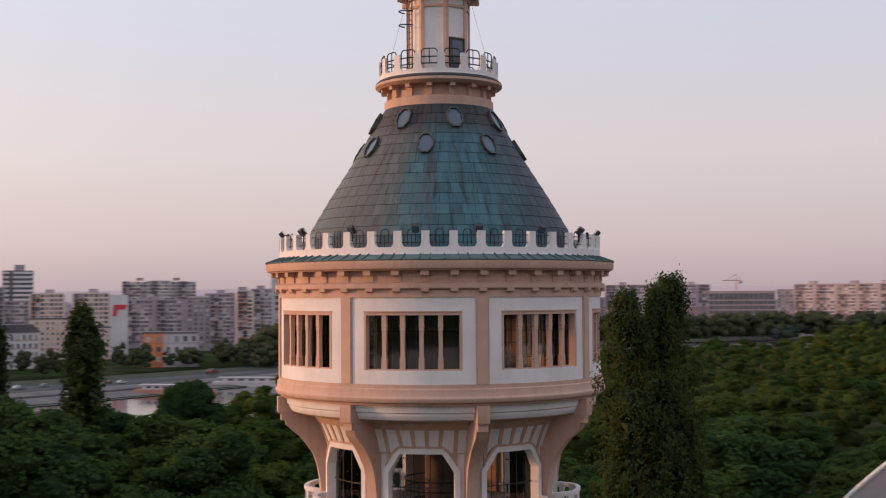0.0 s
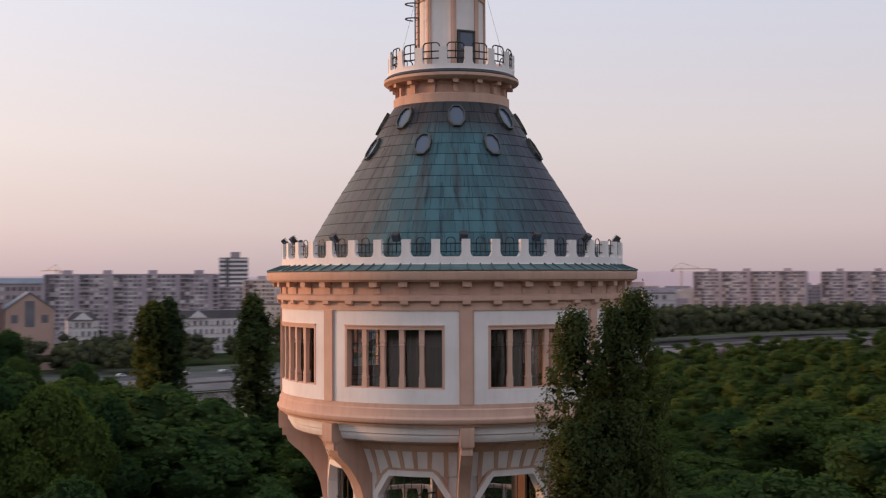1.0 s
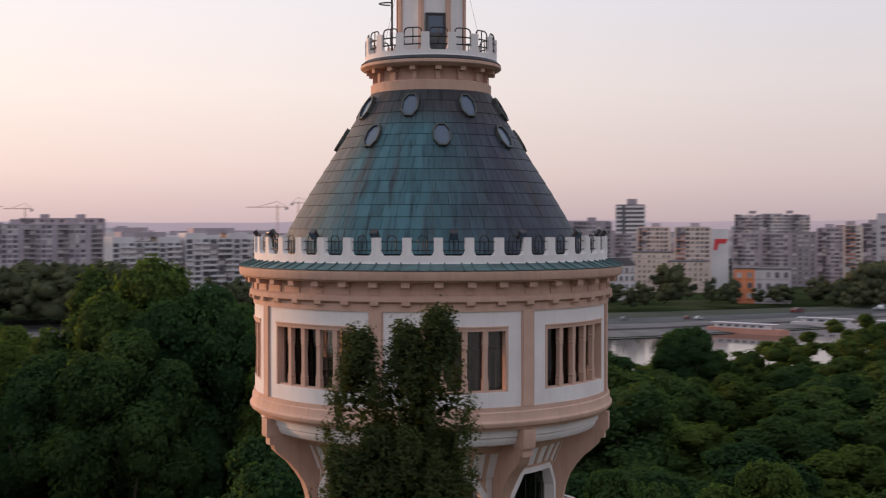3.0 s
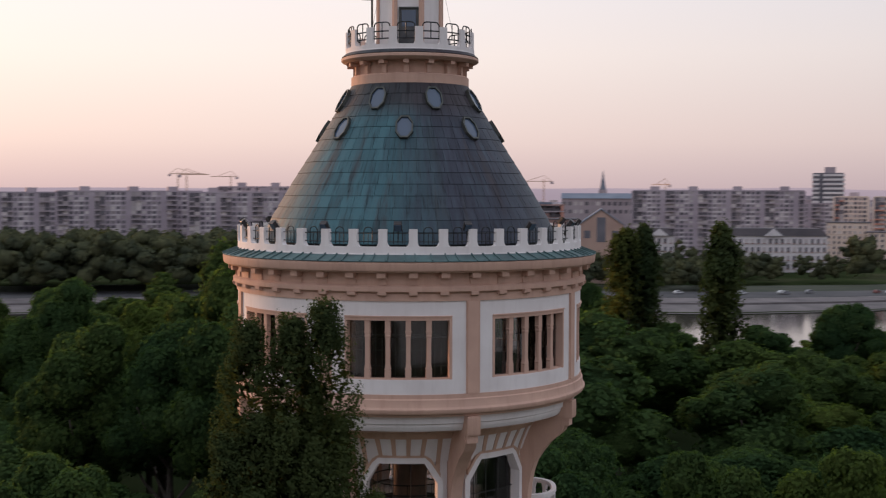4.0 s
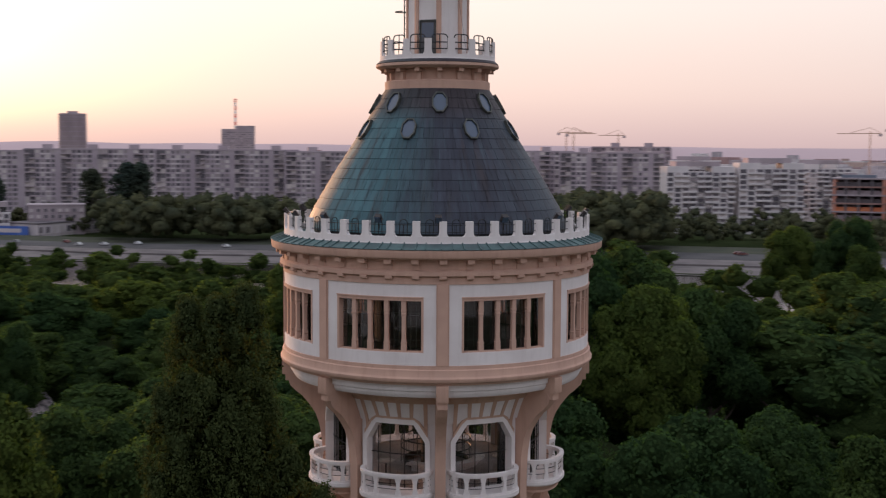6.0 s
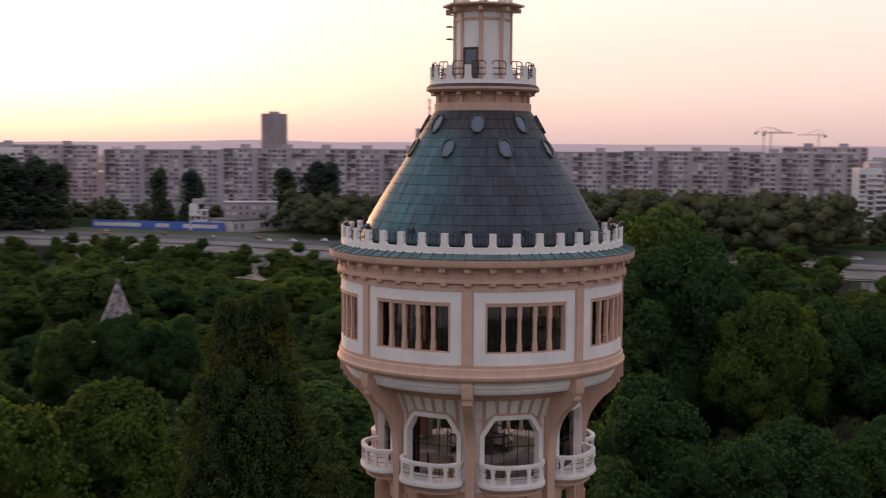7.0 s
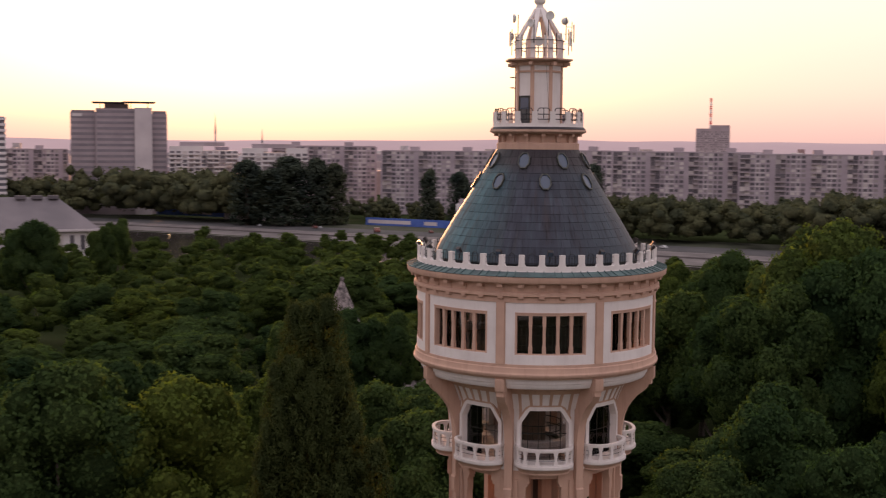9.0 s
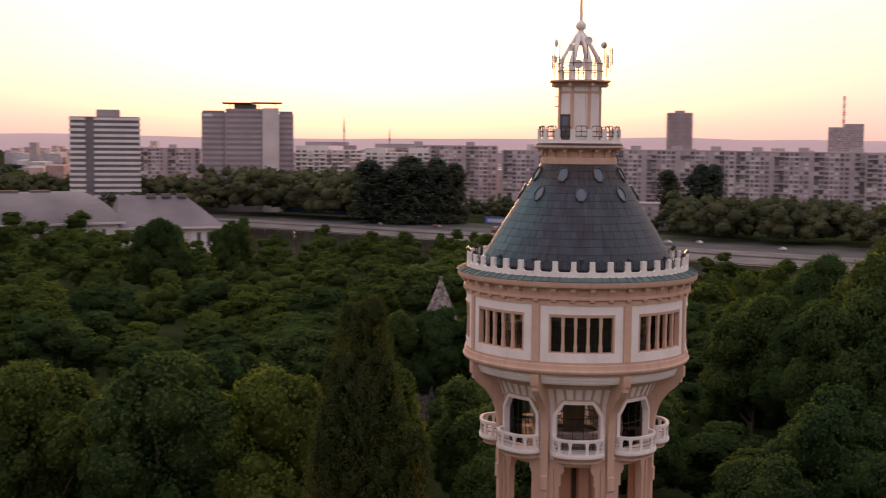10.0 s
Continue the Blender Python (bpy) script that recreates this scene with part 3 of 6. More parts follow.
oct_ring(bm, [(0.4, 52.925), (1.75, 52.925), (2.05, 53.0), (2.16, 53.04), (2.16, 53.13), (0.4, 53.16)])
part("lantern_cap", fix(bm), beige, tower, "flat beige cap over the lantern shaft", False)
bm = bmesh.new()
cuboid(bm, -0.10, 0.10, -1.98, -1.55, 52.72, 52.922)
cb = part("cap_bracket", fix(bm), beige, tower)
cb.matrix_basis = rz(PH)
around("cap_bracket", cb.data, tower, PILL[1:])
# stay wires from the cap to the gallery floor
for a in (-90, 90):
    bm = bmesh.new()
    tube(bm, [polar(2.55, a, 48.96), polar(1.5, a, 52.93)], 0.006, 5)
    part("stay_wire", fix(bm), iron, tower, "thin stay wire")
# door onto the gallery
DA = BAY + 45
m = rz(DA) @ Matrix.Translation((0.03, -1.36, 0))
bm = bmesh.new()
cuboid(bm, -0.42, 0.42, -0.06, 0.05, 48.98, 50.88)
d = part("door", fix(bm), door_paint, tower, "dark narrow gallery door")
d.matrix_basis = m
bm = bmesh.new()
cuboid(bm, -0.30, 0.30, -0.075, -0.062, 50.05, 50.74)
part("pane", fix(bm), sky_pane, d)
bm = bmesh.new()
for x in (-0.42, 0.37):
    cuboid(bm, x, x + 0.05, -0.10, -0.061, 48.98, 50.88)
cuboid(bm, -0.369, 0.369, -0.10, -0.061, 50.82, 50.88)
part("door_frame", fix(bm), lead, d)
# ladder with hoops
bm = bmesh.new()
for s in (-0.2, 0.2):
    tube(bm, [(s, -1.66, 49.0), (s, -1.66, 53.9)], 0.03, 6)
for k in range(17):
    tube(bm, [(-0.2, -1.66, 49.2 + 0.28 * k), (0.2, -1.66, 49.2 + 0.28 * k)], 0.016, 5)
ladder = part("ladder", fix(bm), iron, tower, "black iron ladder with safety hoops")
ladder.matrix_basis = rz(BAY - 45)
for z in (51.45, 52.1, 52.75):
    bm = bmesh.new()
    tube(bm, [(0.34 * math.cos(t), -1.70 - 0.50 * abs(math.sin(t)), z) for t in [math.pi * k / 10 for k in range(11)]], 0.03, 6)
    part("safety_hoop", fix(bm), iron, ladder)

# open crown of eight ribs, ball and mast
bm = bmesh.new()
prism(bm, [(-0.13, -0.11), (0.13, -0.11), (0.13, 0.11), (-0.13, 0.11)], 53.15, 54.25, Matrix.Translation((0, -1.40, 0)))
rib = [(1.40, 54.2), (1.30, 54.55), (0.85, 55.30), (0.42, 55.95), (0.22, 56.3)]
rows = []
for r, z in rib:
    rows.append([bm.verts.new((x, -r + y, z + y * 0.6)) for x, y in ((-0.145, -0.13), (0.145, -0.13), (0.145, 0.13), (-0.145, 0.13))])
for c, e in zip(rows, rows[1:]):
    for k in range(4):
        bm.faces.new((c[k], c[(k + 1) % 4], e[(k + 1) % 4], e[k]))
bm.faces.new(rows[0][::-1])
bm.faces.new(rows[-1])
cr = part("crown_rib", fix(bm), white, tower, "white curved crown rib", False)
cr.matrix_basis = rz(PH)
around("crown_rib", cr.data, tower, PILL[1:], "white curved crown rib")
bm = bmesh.new()
ring(bm, [(0.001, 55.45), (0.52, 55.72), (0.50, 55.86), (0.30, 56.22), (0.20, 56.44), (0.20, 56.50), (0.30, 56.58), (0.345, 56.68), (0.345, 56.84), (0.30, 56.95), (0.18, 57.06), (0.12, 57.14), (0.001, 57.16)], n=20, closed=False)
part("ball_finial", fix(bm), white, tower, "pale ball finial")
bm = bmesh.new()
tube(bm, [(0, 0, 57.05), (0, 0, 58.6), (0, 0, 60.4)], 0.12, 10, taper=0.05)
part("mast", fix(bm), white, tower, "pale tapering mast")
bm = bmesh.new()
for z in (54.25, 53.75):
    tube(bm, [polar(1.62, 45 * k + PH, z) for k in range(8)], 0.028, 6, closed=True)
part("crown_rail", fix(bm), iron, tower, "thin dark rail round the crown")


# antennas on the crown
def dish(a, r, z, turn, size):
    m = Matrix.Translation((TX, TY, 0)) @ rz(a) @ Matrix.Translation((0, -r, z))
    e = group_at("dish_antenna", m, "small pale round dish antenna on a pole", "antenna", "antennas on the tower")
    bm = bmesh.new()
    tube(bm, [(0, 0, -0.9), (0, 0, 0.5)], 0.03, 6)
    part("pole", fix(bm), iron, e)
    bm = bmesh.new()
    prof = [(0.02, 0.10), (size * 0.6, 0.13), (size, 0.22), (size, 0.30), (size * 0.5, 0.27), (0.02, 0.26)]
    ring(bm, prof, n=16, closed=False)
    dd = part("dish", fix(bm), pale_metal, e)
    dd.matrix_basis = pose(0, 0, 0.28, 90, 0, turn)
    return e


for a, r, z, turn, size in ((62, 1.6, 54.95, -35, 0.34), (95, 1.5, 55.4, 0, 0.36), (20, 1.62, 55.3, -40, 0.36), (150, 1.68, 55.2, 120, 0.30), (70, 0.9, 53.9, 10, 0.40), (118, 1.5, 54.2, 30, 0.28), (-30, 1.5, 54.3, 20, 0.32)):
    dish(a, r, z, turn, size * 0.75)


def panel_antenna(a, r, z, h):
    e = group_at("panel_antenna", Matrix.Translation((TX, TY, 0)) @ rz(a) @ Matrix.Translation((0, -r, z)), "slim upright panel antenna on a bracket", "antenna", "antennas on the tower")
    bm = bmesh.new()
    cuboid(bm, -0.07, 0.07, -0.16, -0.07, 0, h)
    part("panel", bevel(fix(bm), 0.015), pale_metal, e)
    bm = bmesh.new()
    tube(bm, [(0, 0, -0.55), (0, 0, h + 0.15)], 0.025, 6)
    for t in (0.15, h - 0.15):
        tube(bm, [(0, -0.08, t), (0, 0.3, t)], 0.018, 5)
    part("bracket", fix(bm), iron, e)


for a, r, z, h in ((140, 1.95, 53.9, 0.9), (165, 2.0, 54.2, 1.1), (38, 1.8, 53.8, 0.6), (85, 1.75, 53.8, 0.7), (5, 1.8, 53.9, 0.9), (-60, 1.9, 53.9, 0.8)):
    panel_antenna(a, r, z, h)

# band and ring beam under the drum
bm = bmesh.new()
ring(bm, [(6.8, 34.42), (7.42, 34.42), (7.46, 34.50), (7.60, 34.56), (7.66, 34.66), (7.66, 34.74), (7.60, 34.80), (7.58, 34.84), (7.56, 35.10), (7.50, 35.14), (7.50, 35.295), (6.8, 35.295)], n=160)
part("drum_band", fix(bm), beige, tower, "beige moulded band at the foot of the drum")
bm = bmesh.new()
ring(bm, [(6.5, 33.80), (7.00, 33.80), (7.08, 33.92), (7.12, 34.02), (7.12, 34.08), (7.20, 34.12), (7.22, 34.30), (7.26, 34.415), (6.5, 34.415)], n=160)
part("ring_beam", fix(bm), white, tower, "white moulded ring beam")

# consoles and sweeping ribs down to the columns
turned = Matrix(((0, 0, 1, 0), (-1, 0, 0, 0), (0, 1, 0, 0), (0, 0, 0, 1)))
bm = bmesh.new()
prism(bm, [(6.9, 33.35), (7.45, 33.35), (7.45, 33.66), (6.9, 33.66)], -0.22, 0.22, turned)
prism(bm, [(6.9, 33.664), (7.56, 33.664), (7.60, 33.74), (7.60, 34.414), (6.9, 34.414)], -0.27, 0.27, turned)
con = part("console", fix(bm), beige, tower, "stepped beige console block")
con.matrix_basis = rz(PH)
around("console", con.data, tower, PILL[1:], "stepped beige console block")
outer = [(7.30, 33.40), (7.20, 33.10), (6.90, 32.82), (6.62, 32.60), (6.25, 32.15), (5.97, 31.72), (5.80, 31.25), (5.70, 30.70), (5.64, 30.10), (5.62, 29.17), (5.62, 27.50), (5.70, 27.42), (5.70, 26.55), (5.58, 26.45), (5.58, 0.0)]
bm = bmesh.new()
prism(bm, outer + [(4.85, 0.0), (4.85, 33.0), (6.3, 33.82), (7.0, 33.82)], -0.24, 0.24, turned)
col = part("column_rib", fix(bm), beige, tower, "beige column sweeping out into a bracket")
col.matrix_basis = rz(PH)
around("column_rib", col.data, tower, PILL[1:], "beige column sweeping out into a bracket")

# coved soffit with stripes, and the wall with its eight-cornered opening
COVE = [(6.95, 33.80), (6.40, 33.74), (6.02, 33.58), (5.82, 33.30), (5.66, 32.95), (5.50, 32.55), (5.40, 32.25)]
bm = bmesh.new()
ring(bm, COVE + [(5.0, 32.25), (5.0, 33.80)], -21.5, 21.5, 16)
cove = part("cove", fix(bm), white, tower, "white coved soffit with beige stripes")
cove.matrix_basis = rz(EIGHT[0])
coves = [cove] + around("cove", cove.data, tower, EIGHT[1:], "white coved soffit with beige stripes")


def top_of_opening(a, grow=0.0):
    a = abs(a)
    g = math.degrees(grow / 5.3)
    if a < 9.6 + g * 0.5:
        return 32.22 + grow
    return 32.22 + grow - (a - 9.6 - g * 0.5) * 0.82 / 5.6


def pierced(bm, r0, r1, edges, low, high):
    """Curved wall built in strips whose foot and head follow two functions of the angle."""
    for a, b in zip(edges, edges[1:]):
        v = [bm.verts.new(polar(r, x, z)) for r in (r0, r1) for x, z in ((a, low(a, b)[0]), (b, low(a, b)[1]), (b, high(b)), (a, high(a)))]
        for f in ((3, 2, 1, 0), (4, 5, 6, 7), (0, 1, 5, 4), (2, 3, 7, 6), (1, 2, 6, 5), (3, 0, 4, 7)):
            bm.faces.new([v[i] for i in f])


EDGE = [-21.6, -18.2, -15.2, -12.4, -9.6, -5, 0, 5, 9.6, 12.4, 15.2, 18.2, 21.6]
bm = bmesh.new()


def low_wall(a, b):
    if max(abs(a), abs(b)) > 15.21:
        return (28.53, 28.53)
    return (top_of_opening(a), top_of_opening(b))


pierced(bm, 5.0, 5.30, EDGE, low_wall, lambda a: 32.40)
bw = part("bay_wall", fix(bm), white, tower, "white bay wall round an eight-cornered opening", False)
bw.matrix_basis = rz(EIGHT[0])
bays = [bw] + around("bay_wall", bw.data, tower, EIGHT[1:], "white bay wall round an eight-cornered opening")
bm = bmesh.new()
FE = [-17.6, -15.2, -12.4, -9.6, -5, 0, 5, 9.6, 12.4, 15.2, 17.6]


def low_trim(a, b):
    if max(abs(a), abs(b)) > 15.21:
        return (29.17, 29.17)
    return (top_of_opening(a), top_of_opening(b))


pierced(bm, 5.29, 5.50, FE, low_trim, lambda a: top_of_opening(a, 0.24))
tr = part("opening_trim", fix(bm), white, bw, "", False)
for w in bays[1:]:
    share("opening_trim", tr.data, w, Matrix())
# beige soffit band, stripes on the cove and the outline of the opening
bm = bmesh.new()
band = [(r + 0.025, z - 0.035) for r, z in COVE[:4]]
ring(bm, band + [(r - 0.06, z + 0.04) for r, z in COVE[3:0:-1]] + [(6.9, 33.79)], -20.6, 20.6, 16)
sb = part("soffit_band", fix(bm), stripe, cove, "plain beige band above the stripes", False)
for w in coves[1:]:
    share("soffit_band", sb.data, w, Matrix())
for a, tip in ((-15.6, -15.4), (-9.4, -8.6), (-3.1, -2.9), (3.1, 2.9), (9.4, 8.6), (15.6, 15.4)):
    bm = bmesh.new()
    foot = 31.62 if abs(a) > 10 else 32.50
    rows = []
    for k in range(7):
        t = k / 6
        z = 33.29 + (foot - 33.29) * t
        rr = lerp_list(z, [(z1, r1) for r1, z1 in reversed(COVE)]) if z > 32.25 else 5.40
        c, hw = a + (tip - a) * t, 0.95 - 0.15 * t
        rows.append([bm.verts.new(polar(q, c + g, z)) for q, g in ((rr - 0.06, -hw), (rr + 0.035, -hw), (rr + 0.035, hw), (rr - 0.06, hw))])
    for c, d in zip(rows, rows[1:]):
        for k in range(4):
            bm.faces.new((c[k], c[(k + 1) % 4], d[(k + 1) % 4], d[k]))
    bm.faces.new(rows[0][::-1])
    bm.faces.new(rows[-1])
    st = part("stripe", fix(bm), stripe, cove, "", False)
    for w in coves[1:]:
        share("stripe", st.data, w, Matrix())
bm = bmesh.new()
pierced(bm, 5.36, 5.525, [-16.4, -12.4, -9.9, -5, 0, 5, 9.9, 12.4, 16.4], lambda a, b: (top_of_opening(a, 0.235), top_of_opening(b, 0.235)), lambda a: top_of_opening(a, 0.33))
bmesh.ops.remove_doubles(bm, verts=bm.verts, dist=0.001)
ol = part("opening_outline", fix(bm), stripe, bw, "beige outline round the opening", False)
for w in bays[1:]:
    share("opening_outline", ol.data, w, Matrix())
# glazing bars and panes of the bays
bm = bmesh.new()
for a in (-11.0, -4.0, 4.0, 11.0):
    tube(bm, [polar(5.12, a, 29.17), polar(5.12, a, top_of_opening(a))], 0.02, 5)
for z in (30.75,):
    tube(bm, [polar(5.12, a, z) for a in (-15.2, -7, 0, 7, 15.2)], 0.025, 5)
gl = part("glazing_grid", fix(bm), iron, bw, "dark iron glazing bars")
bm = bmesh.new()
pierced(bm, 5.075, 5.085, [-15.2, -9.6, 0, 9.6, 15.2], lambda a, b: (29.17, 29.17), lambda a: top_of_opening(a))
gp = part("pane", fix(bm), clear_glass, bw)
gp.visible_shadow = False
for w in bays[1:]:
    share("glazing_grid", gl.data, w, Matrix())
    share("pane", gp.data, w, Matrix()).visible_shadow = False

# balconies
def d_shape(half, depth, n=20):
    pts = []
    for k in range(n + 1):
        t = -math.pi / 2 + math.pi * k / n
        s, c = math.sin(t), math.cos(t)
        pts.append((half * math.copysign(abs(s) ** 0.82, s), -5.02 - depth * c ** 0.82))
    return pts


def slab(bm, half, depth, z0, z1, h2=None, d2=None):
    lo, hi = d_shape(half, depth), d_shape(h2 or half, d2 or depth)
    a, b = [bm.verts.new((x, y, z0)) for x, y in lo], [bm.verts.new((x, y, z1)) for x, y in hi]
    for k in range(len(a)):
        j = (k + 1) % len(a)
        bm.faces.new((a[k], a[j], b[j], b[k]))
    bm.faces.new(a[::-1])
    bm.faces.new(b)


bm = bmesh.new()
slab(bm, 1.52, 1.18, 28.52, 28.64)
slab(bm, 1.55, 1.20, 28.64, 28.86, 1.68, 1.36)
bal = part("balcony", fix(bm), beige, tower, "rounded balcony with a white balustrade")
bm = bmesh.new()
slab(bm, 1.72, 1.42, 28.86, 28.92, 1.76, 1.47)
slab(bm, 1.76, 1.47, 28.92, 29.08)
slab(bm, 1.72, 1.42, 29.08, 29.18)
part("slab", fix(bm), white, bal, "white moulded slab")


def rail(bm, half, depth, w, z0, z1):
    o, i = d_shape(half, depth), d_shape(half - w, depth - w)
    rows = [[bm.verts.new((x, y, z)) for x, y, z in ((*p, z0), (*p, z1), (*q, z1), (*q, z0))] for p, q in zip(o, i)]
    for c, d in zip(rows, rows[1:]):
        for k in range(4):
            bm.faces.new((c[k], c[(k + 1) % 4], d[(k + 1) % 4], d[k]))


bm = bmesh.new()
rail(bm, 1.73, 1.44, 0.20, 29.98, 30.11)
rail(bm, 1.70, 1.41, 0.15, 29.92, 29.985)
part("handrail", fix(bm), white, bal)
bm = bmesh.new()
prof = [(0.14, 29.18), (0.13, 29.25), (0.085, 29.40), (0.075, 29.55), (0.085, 29.70), (0.13, 29.87), (0.14, 29.93)]
rows = [[bm.verts.new((x, y, z)) for x, y in ((-w, -0.075), (w, -0.075), (w, 0.075), (-w, 0.075))] for w, z in prof]
for c, d in zip(rows, rows[1:]):
    for k in range(4):
        bm.faces.new((c[k], c[(k + 1) % 4], d[(k + 1) % 4], d[k]))
ba = mesh_object("baluster", fix(bm), white, False)
bm = bmesh.new()
for z in (29.43, 29.68):
    tube(bm, [(x, y, z) for x, y in d_shape(1.62, 1.33)], 0.016, 5)
bars = part("rail_bars", fix(bm), iron, bal)
spots = []
line = d_shape(1.62, 1.33, 60)
for k in (6, 15, 25, 35, 45, 54):
    (x0, y0), (x1, y1) = line[k - 1], line[k + 1]
    spots.append(pose(line[k][0], line[k][1], 0, 0, 0, math.degrees(math.atan2(y1 - y0, x1 - x0))))
ba.parent, ba.matrix_basis = bal, spots[0]
for s in spots[1:]:
    share("baluster", ba.data, bal, s)
bal.matrix_basis = rz(EIGHT[0])
for a in EIGHT[1:]:
    b2 = share("balcony", bal.data, tower, rz(a))
    tagged(b2, "rounded balcony with a white balustrade")
    for o in bal.children:
        tagged(share(o.name.split(".")[0], o.data, b2, o.matrix_basis), o.get("label", ""))

# shaft below the balconies: recessed walls with tall openings, floors and core
bm = bmesh.new()
for s in (-1, 1):
    arc(bm, 4.75, 5.20, 0, 28.51, *sorted((s * 21.8, s * 13.2)), 3)
    arc(bm, 4.90, 5.36, 0, 28.0, *sorted((s * 21.8, s * 16.8)), 2)
    arc(bm, 4.80, 5.28, 27.75, 28.515, *sorted((s * 21.8, s * 9.4)), 3)
    arc(bm, 4.80, 5.26, 27.55, 27.75, *sorted((s * 21.8, s * 10.4)), 3)
    arc(bm, 4.80, 5.24, 26.75, 27.55, *sorted((s * 21.8, s * 11.8)), 2)
arc(bm, 4.75, 5.05, 28.0, 28.51, -9.5, 9.5, 6)
sh = part("shaft_wall", fix(bm), beige, tower, "beige shaft wall with a tall stepped opening")
sh.matrix_basis = rz(EIGHT[0])
around("shaft_wall", sh.data, tower, EIGHT[1:], "beige shaft wall with a tall stepped opening")
bm = bmesh.new()
ring(bm, [(0.001, 28.8), (5.2, 28.8), (5.2, 29.16), (0.001, 29.16)], n=48, closed=False)
part("viewing_floor", fix(bm), room_dark, tower, "grey stone viewing floor")
# drum room floor, ceiling and tank: shade comes from the dark colour
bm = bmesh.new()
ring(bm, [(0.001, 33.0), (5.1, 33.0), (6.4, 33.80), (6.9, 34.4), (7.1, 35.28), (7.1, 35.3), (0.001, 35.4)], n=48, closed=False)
part("drum_floor", fix(bm), inner_dark, tower, "drum room floor coloured dark for its shade")
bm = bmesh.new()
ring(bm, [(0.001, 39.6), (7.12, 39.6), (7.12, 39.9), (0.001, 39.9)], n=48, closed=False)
part("drum_ceiling", fix(bm), inner_dark, tower, "drum room ceiling coloured dark for its shade")
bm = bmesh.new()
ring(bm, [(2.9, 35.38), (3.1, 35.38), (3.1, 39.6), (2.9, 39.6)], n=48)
part("tank", fix(bm), inner_dark, tower, "inner tank wall coloured dark for its shade")
bm = bmesh.new()
cuboid(bm, -0.36, 0.36, -1.75, -1.25, 0, 28.79)
post = part("stair_post", bevel(fix(bm), 0.03), beige, tower, "beige post round the stair well")
post.matrix_basis = rz(PH)
around("stair_post", post.data, tower, PILL[1:], "beige post round the stair well")
bm = bmesh.new()
ring(bm, [(0.6, 0.0), (0.75, 0.0), (0.75, 33.0), (0.6, 33.0)], n=32)
part("stair_core", fix(bm), core_brown, tower, "brown column in the stair well")
bm = bmesh.new()
ring(bm, [(1.55, 29.17), (1.62, 29.17), (1.62, 29.42), (1.55, 29.42)], n=40)
part("stair_well_kerb", fix(bm), inner_dark, tower, "low dark kerb of the stair well")
bm = bmesh.new()
arc(bm, 1.95, 2.45, 29.50, 29.60, 20, 150, 24)
arc(bm, 2.0, 2.1, 29.17, 29.50, 22, 148, 24)
part("bench", fix(bm), pale_metal, tower, "pale curved bench round the stair well")
bm = bmesh.new()
for z in (30.0, 30.45):
    tube(bm, [polar(1.75, 12 * k, z) for k in range(30)], 0.03, 6, closed=True)
for k in range(20):
    tube(bm, [polar(1.75, 18 * k, 29.17), polar(1.75, 18 * k, 30.45)], 0.014, 4)
part("stair_railing", fix(bm), iron, tower, "round dark stair railing")
for a in (60, 118, 15, -40):
    e = group_at("visitor_table", Matrix.Translation((TX, TY, 29.17)) @ rz(a) @ Matrix.Translation((0, -3.6, 0)), "small pale round table on a single leg", "table", "tables on the viewing floor")
    bm = bmesh.new()
    ring(bm, [(0.001, 0.72), (0.42, 0.72), (0.42, 0.76), (0.001, 0.76)], n=20, closed=False)
    part("tabletop", fix(bm), pale_metal, e)
    bm = bmesh.new()
    tube(bm, [(0, 0, 0), (0, 0, 0.72)], 0.04, 8)
    part("leg", fix(bm), iron, e)

# ---- trees ----
def leaf_material(name, dark, light, sun_tint, size=1.0, through_light=0.35, relief=0.0):
    """Foliage: speckled light and dark at leaf and branch scale, each tree a little different."""
    m, n, l, b = material(name, 0.9, 0.0, 0.0)
    geo = n.new("ShaderNodeNewGeometry")
    info = n.new("ShaderNodeObjectInfo")
    fine = noise_node(n, l, 2.6 / size, 4, geo.outputs["Position"], 0.7)
    col = ramp(n, l, fine, [(0.22, dark), (0.58, light), (0.86, sun_tint)])
    patch = noise_node(n, l, 0.10, 4, geo.outputs["Position"])
    col = blend(n, l, "MULTIPLY", 0.75, col, ramp(n, l, patch, [(0.36, (0.55, 0.63, 0.62)), (0.62, (1.28, 1.22, 0.95))]))
    col = blend(n, l, "MULTIPLY", 0.5, col, ramp(n, l, geo.outputs["Random Per Island"], [(0.0, (0.82, 0.85, 0.82)), (1.0, (1.2, 1.18, 1.1))]))
    col = blend(n, l, "MULTIPLY", 0.8, col, ramp(n, l, info.outputs["Random"], [(0.0, (0.62, 0.78, 0.85)), (0.6, (1.0, 1.0, 0.9)), (1.0, (1.45, 1.25, 0.75))]))
    l.new(col, b.inputs["Base Color"])
    if relief:
        lumps = noise_node(n, l, 1.1 / size, 6, geo.outputs["Position"], 0.72)
        bump(n, l, b, lumps, 1.0, relief)
    tl, mix, out = n.new("ShaderNodeBsdfTranslucent"), n.new("ShaderNodeMixShader"), n["Material Output"]
    l.new(blend(n, l, "MULTIPLY", 1.0, col, (1.35, 1.35, 0.8)), tl.inputs[0])
    mix.inputs[0].default_value = through_light
    l.new(b.outputs[0], mix.inputs[1])
    l.new(tl.outputs[0], mix.inputs[2])
    l.new(mix.outputs[0], out.inputs["Surface"])
    return m


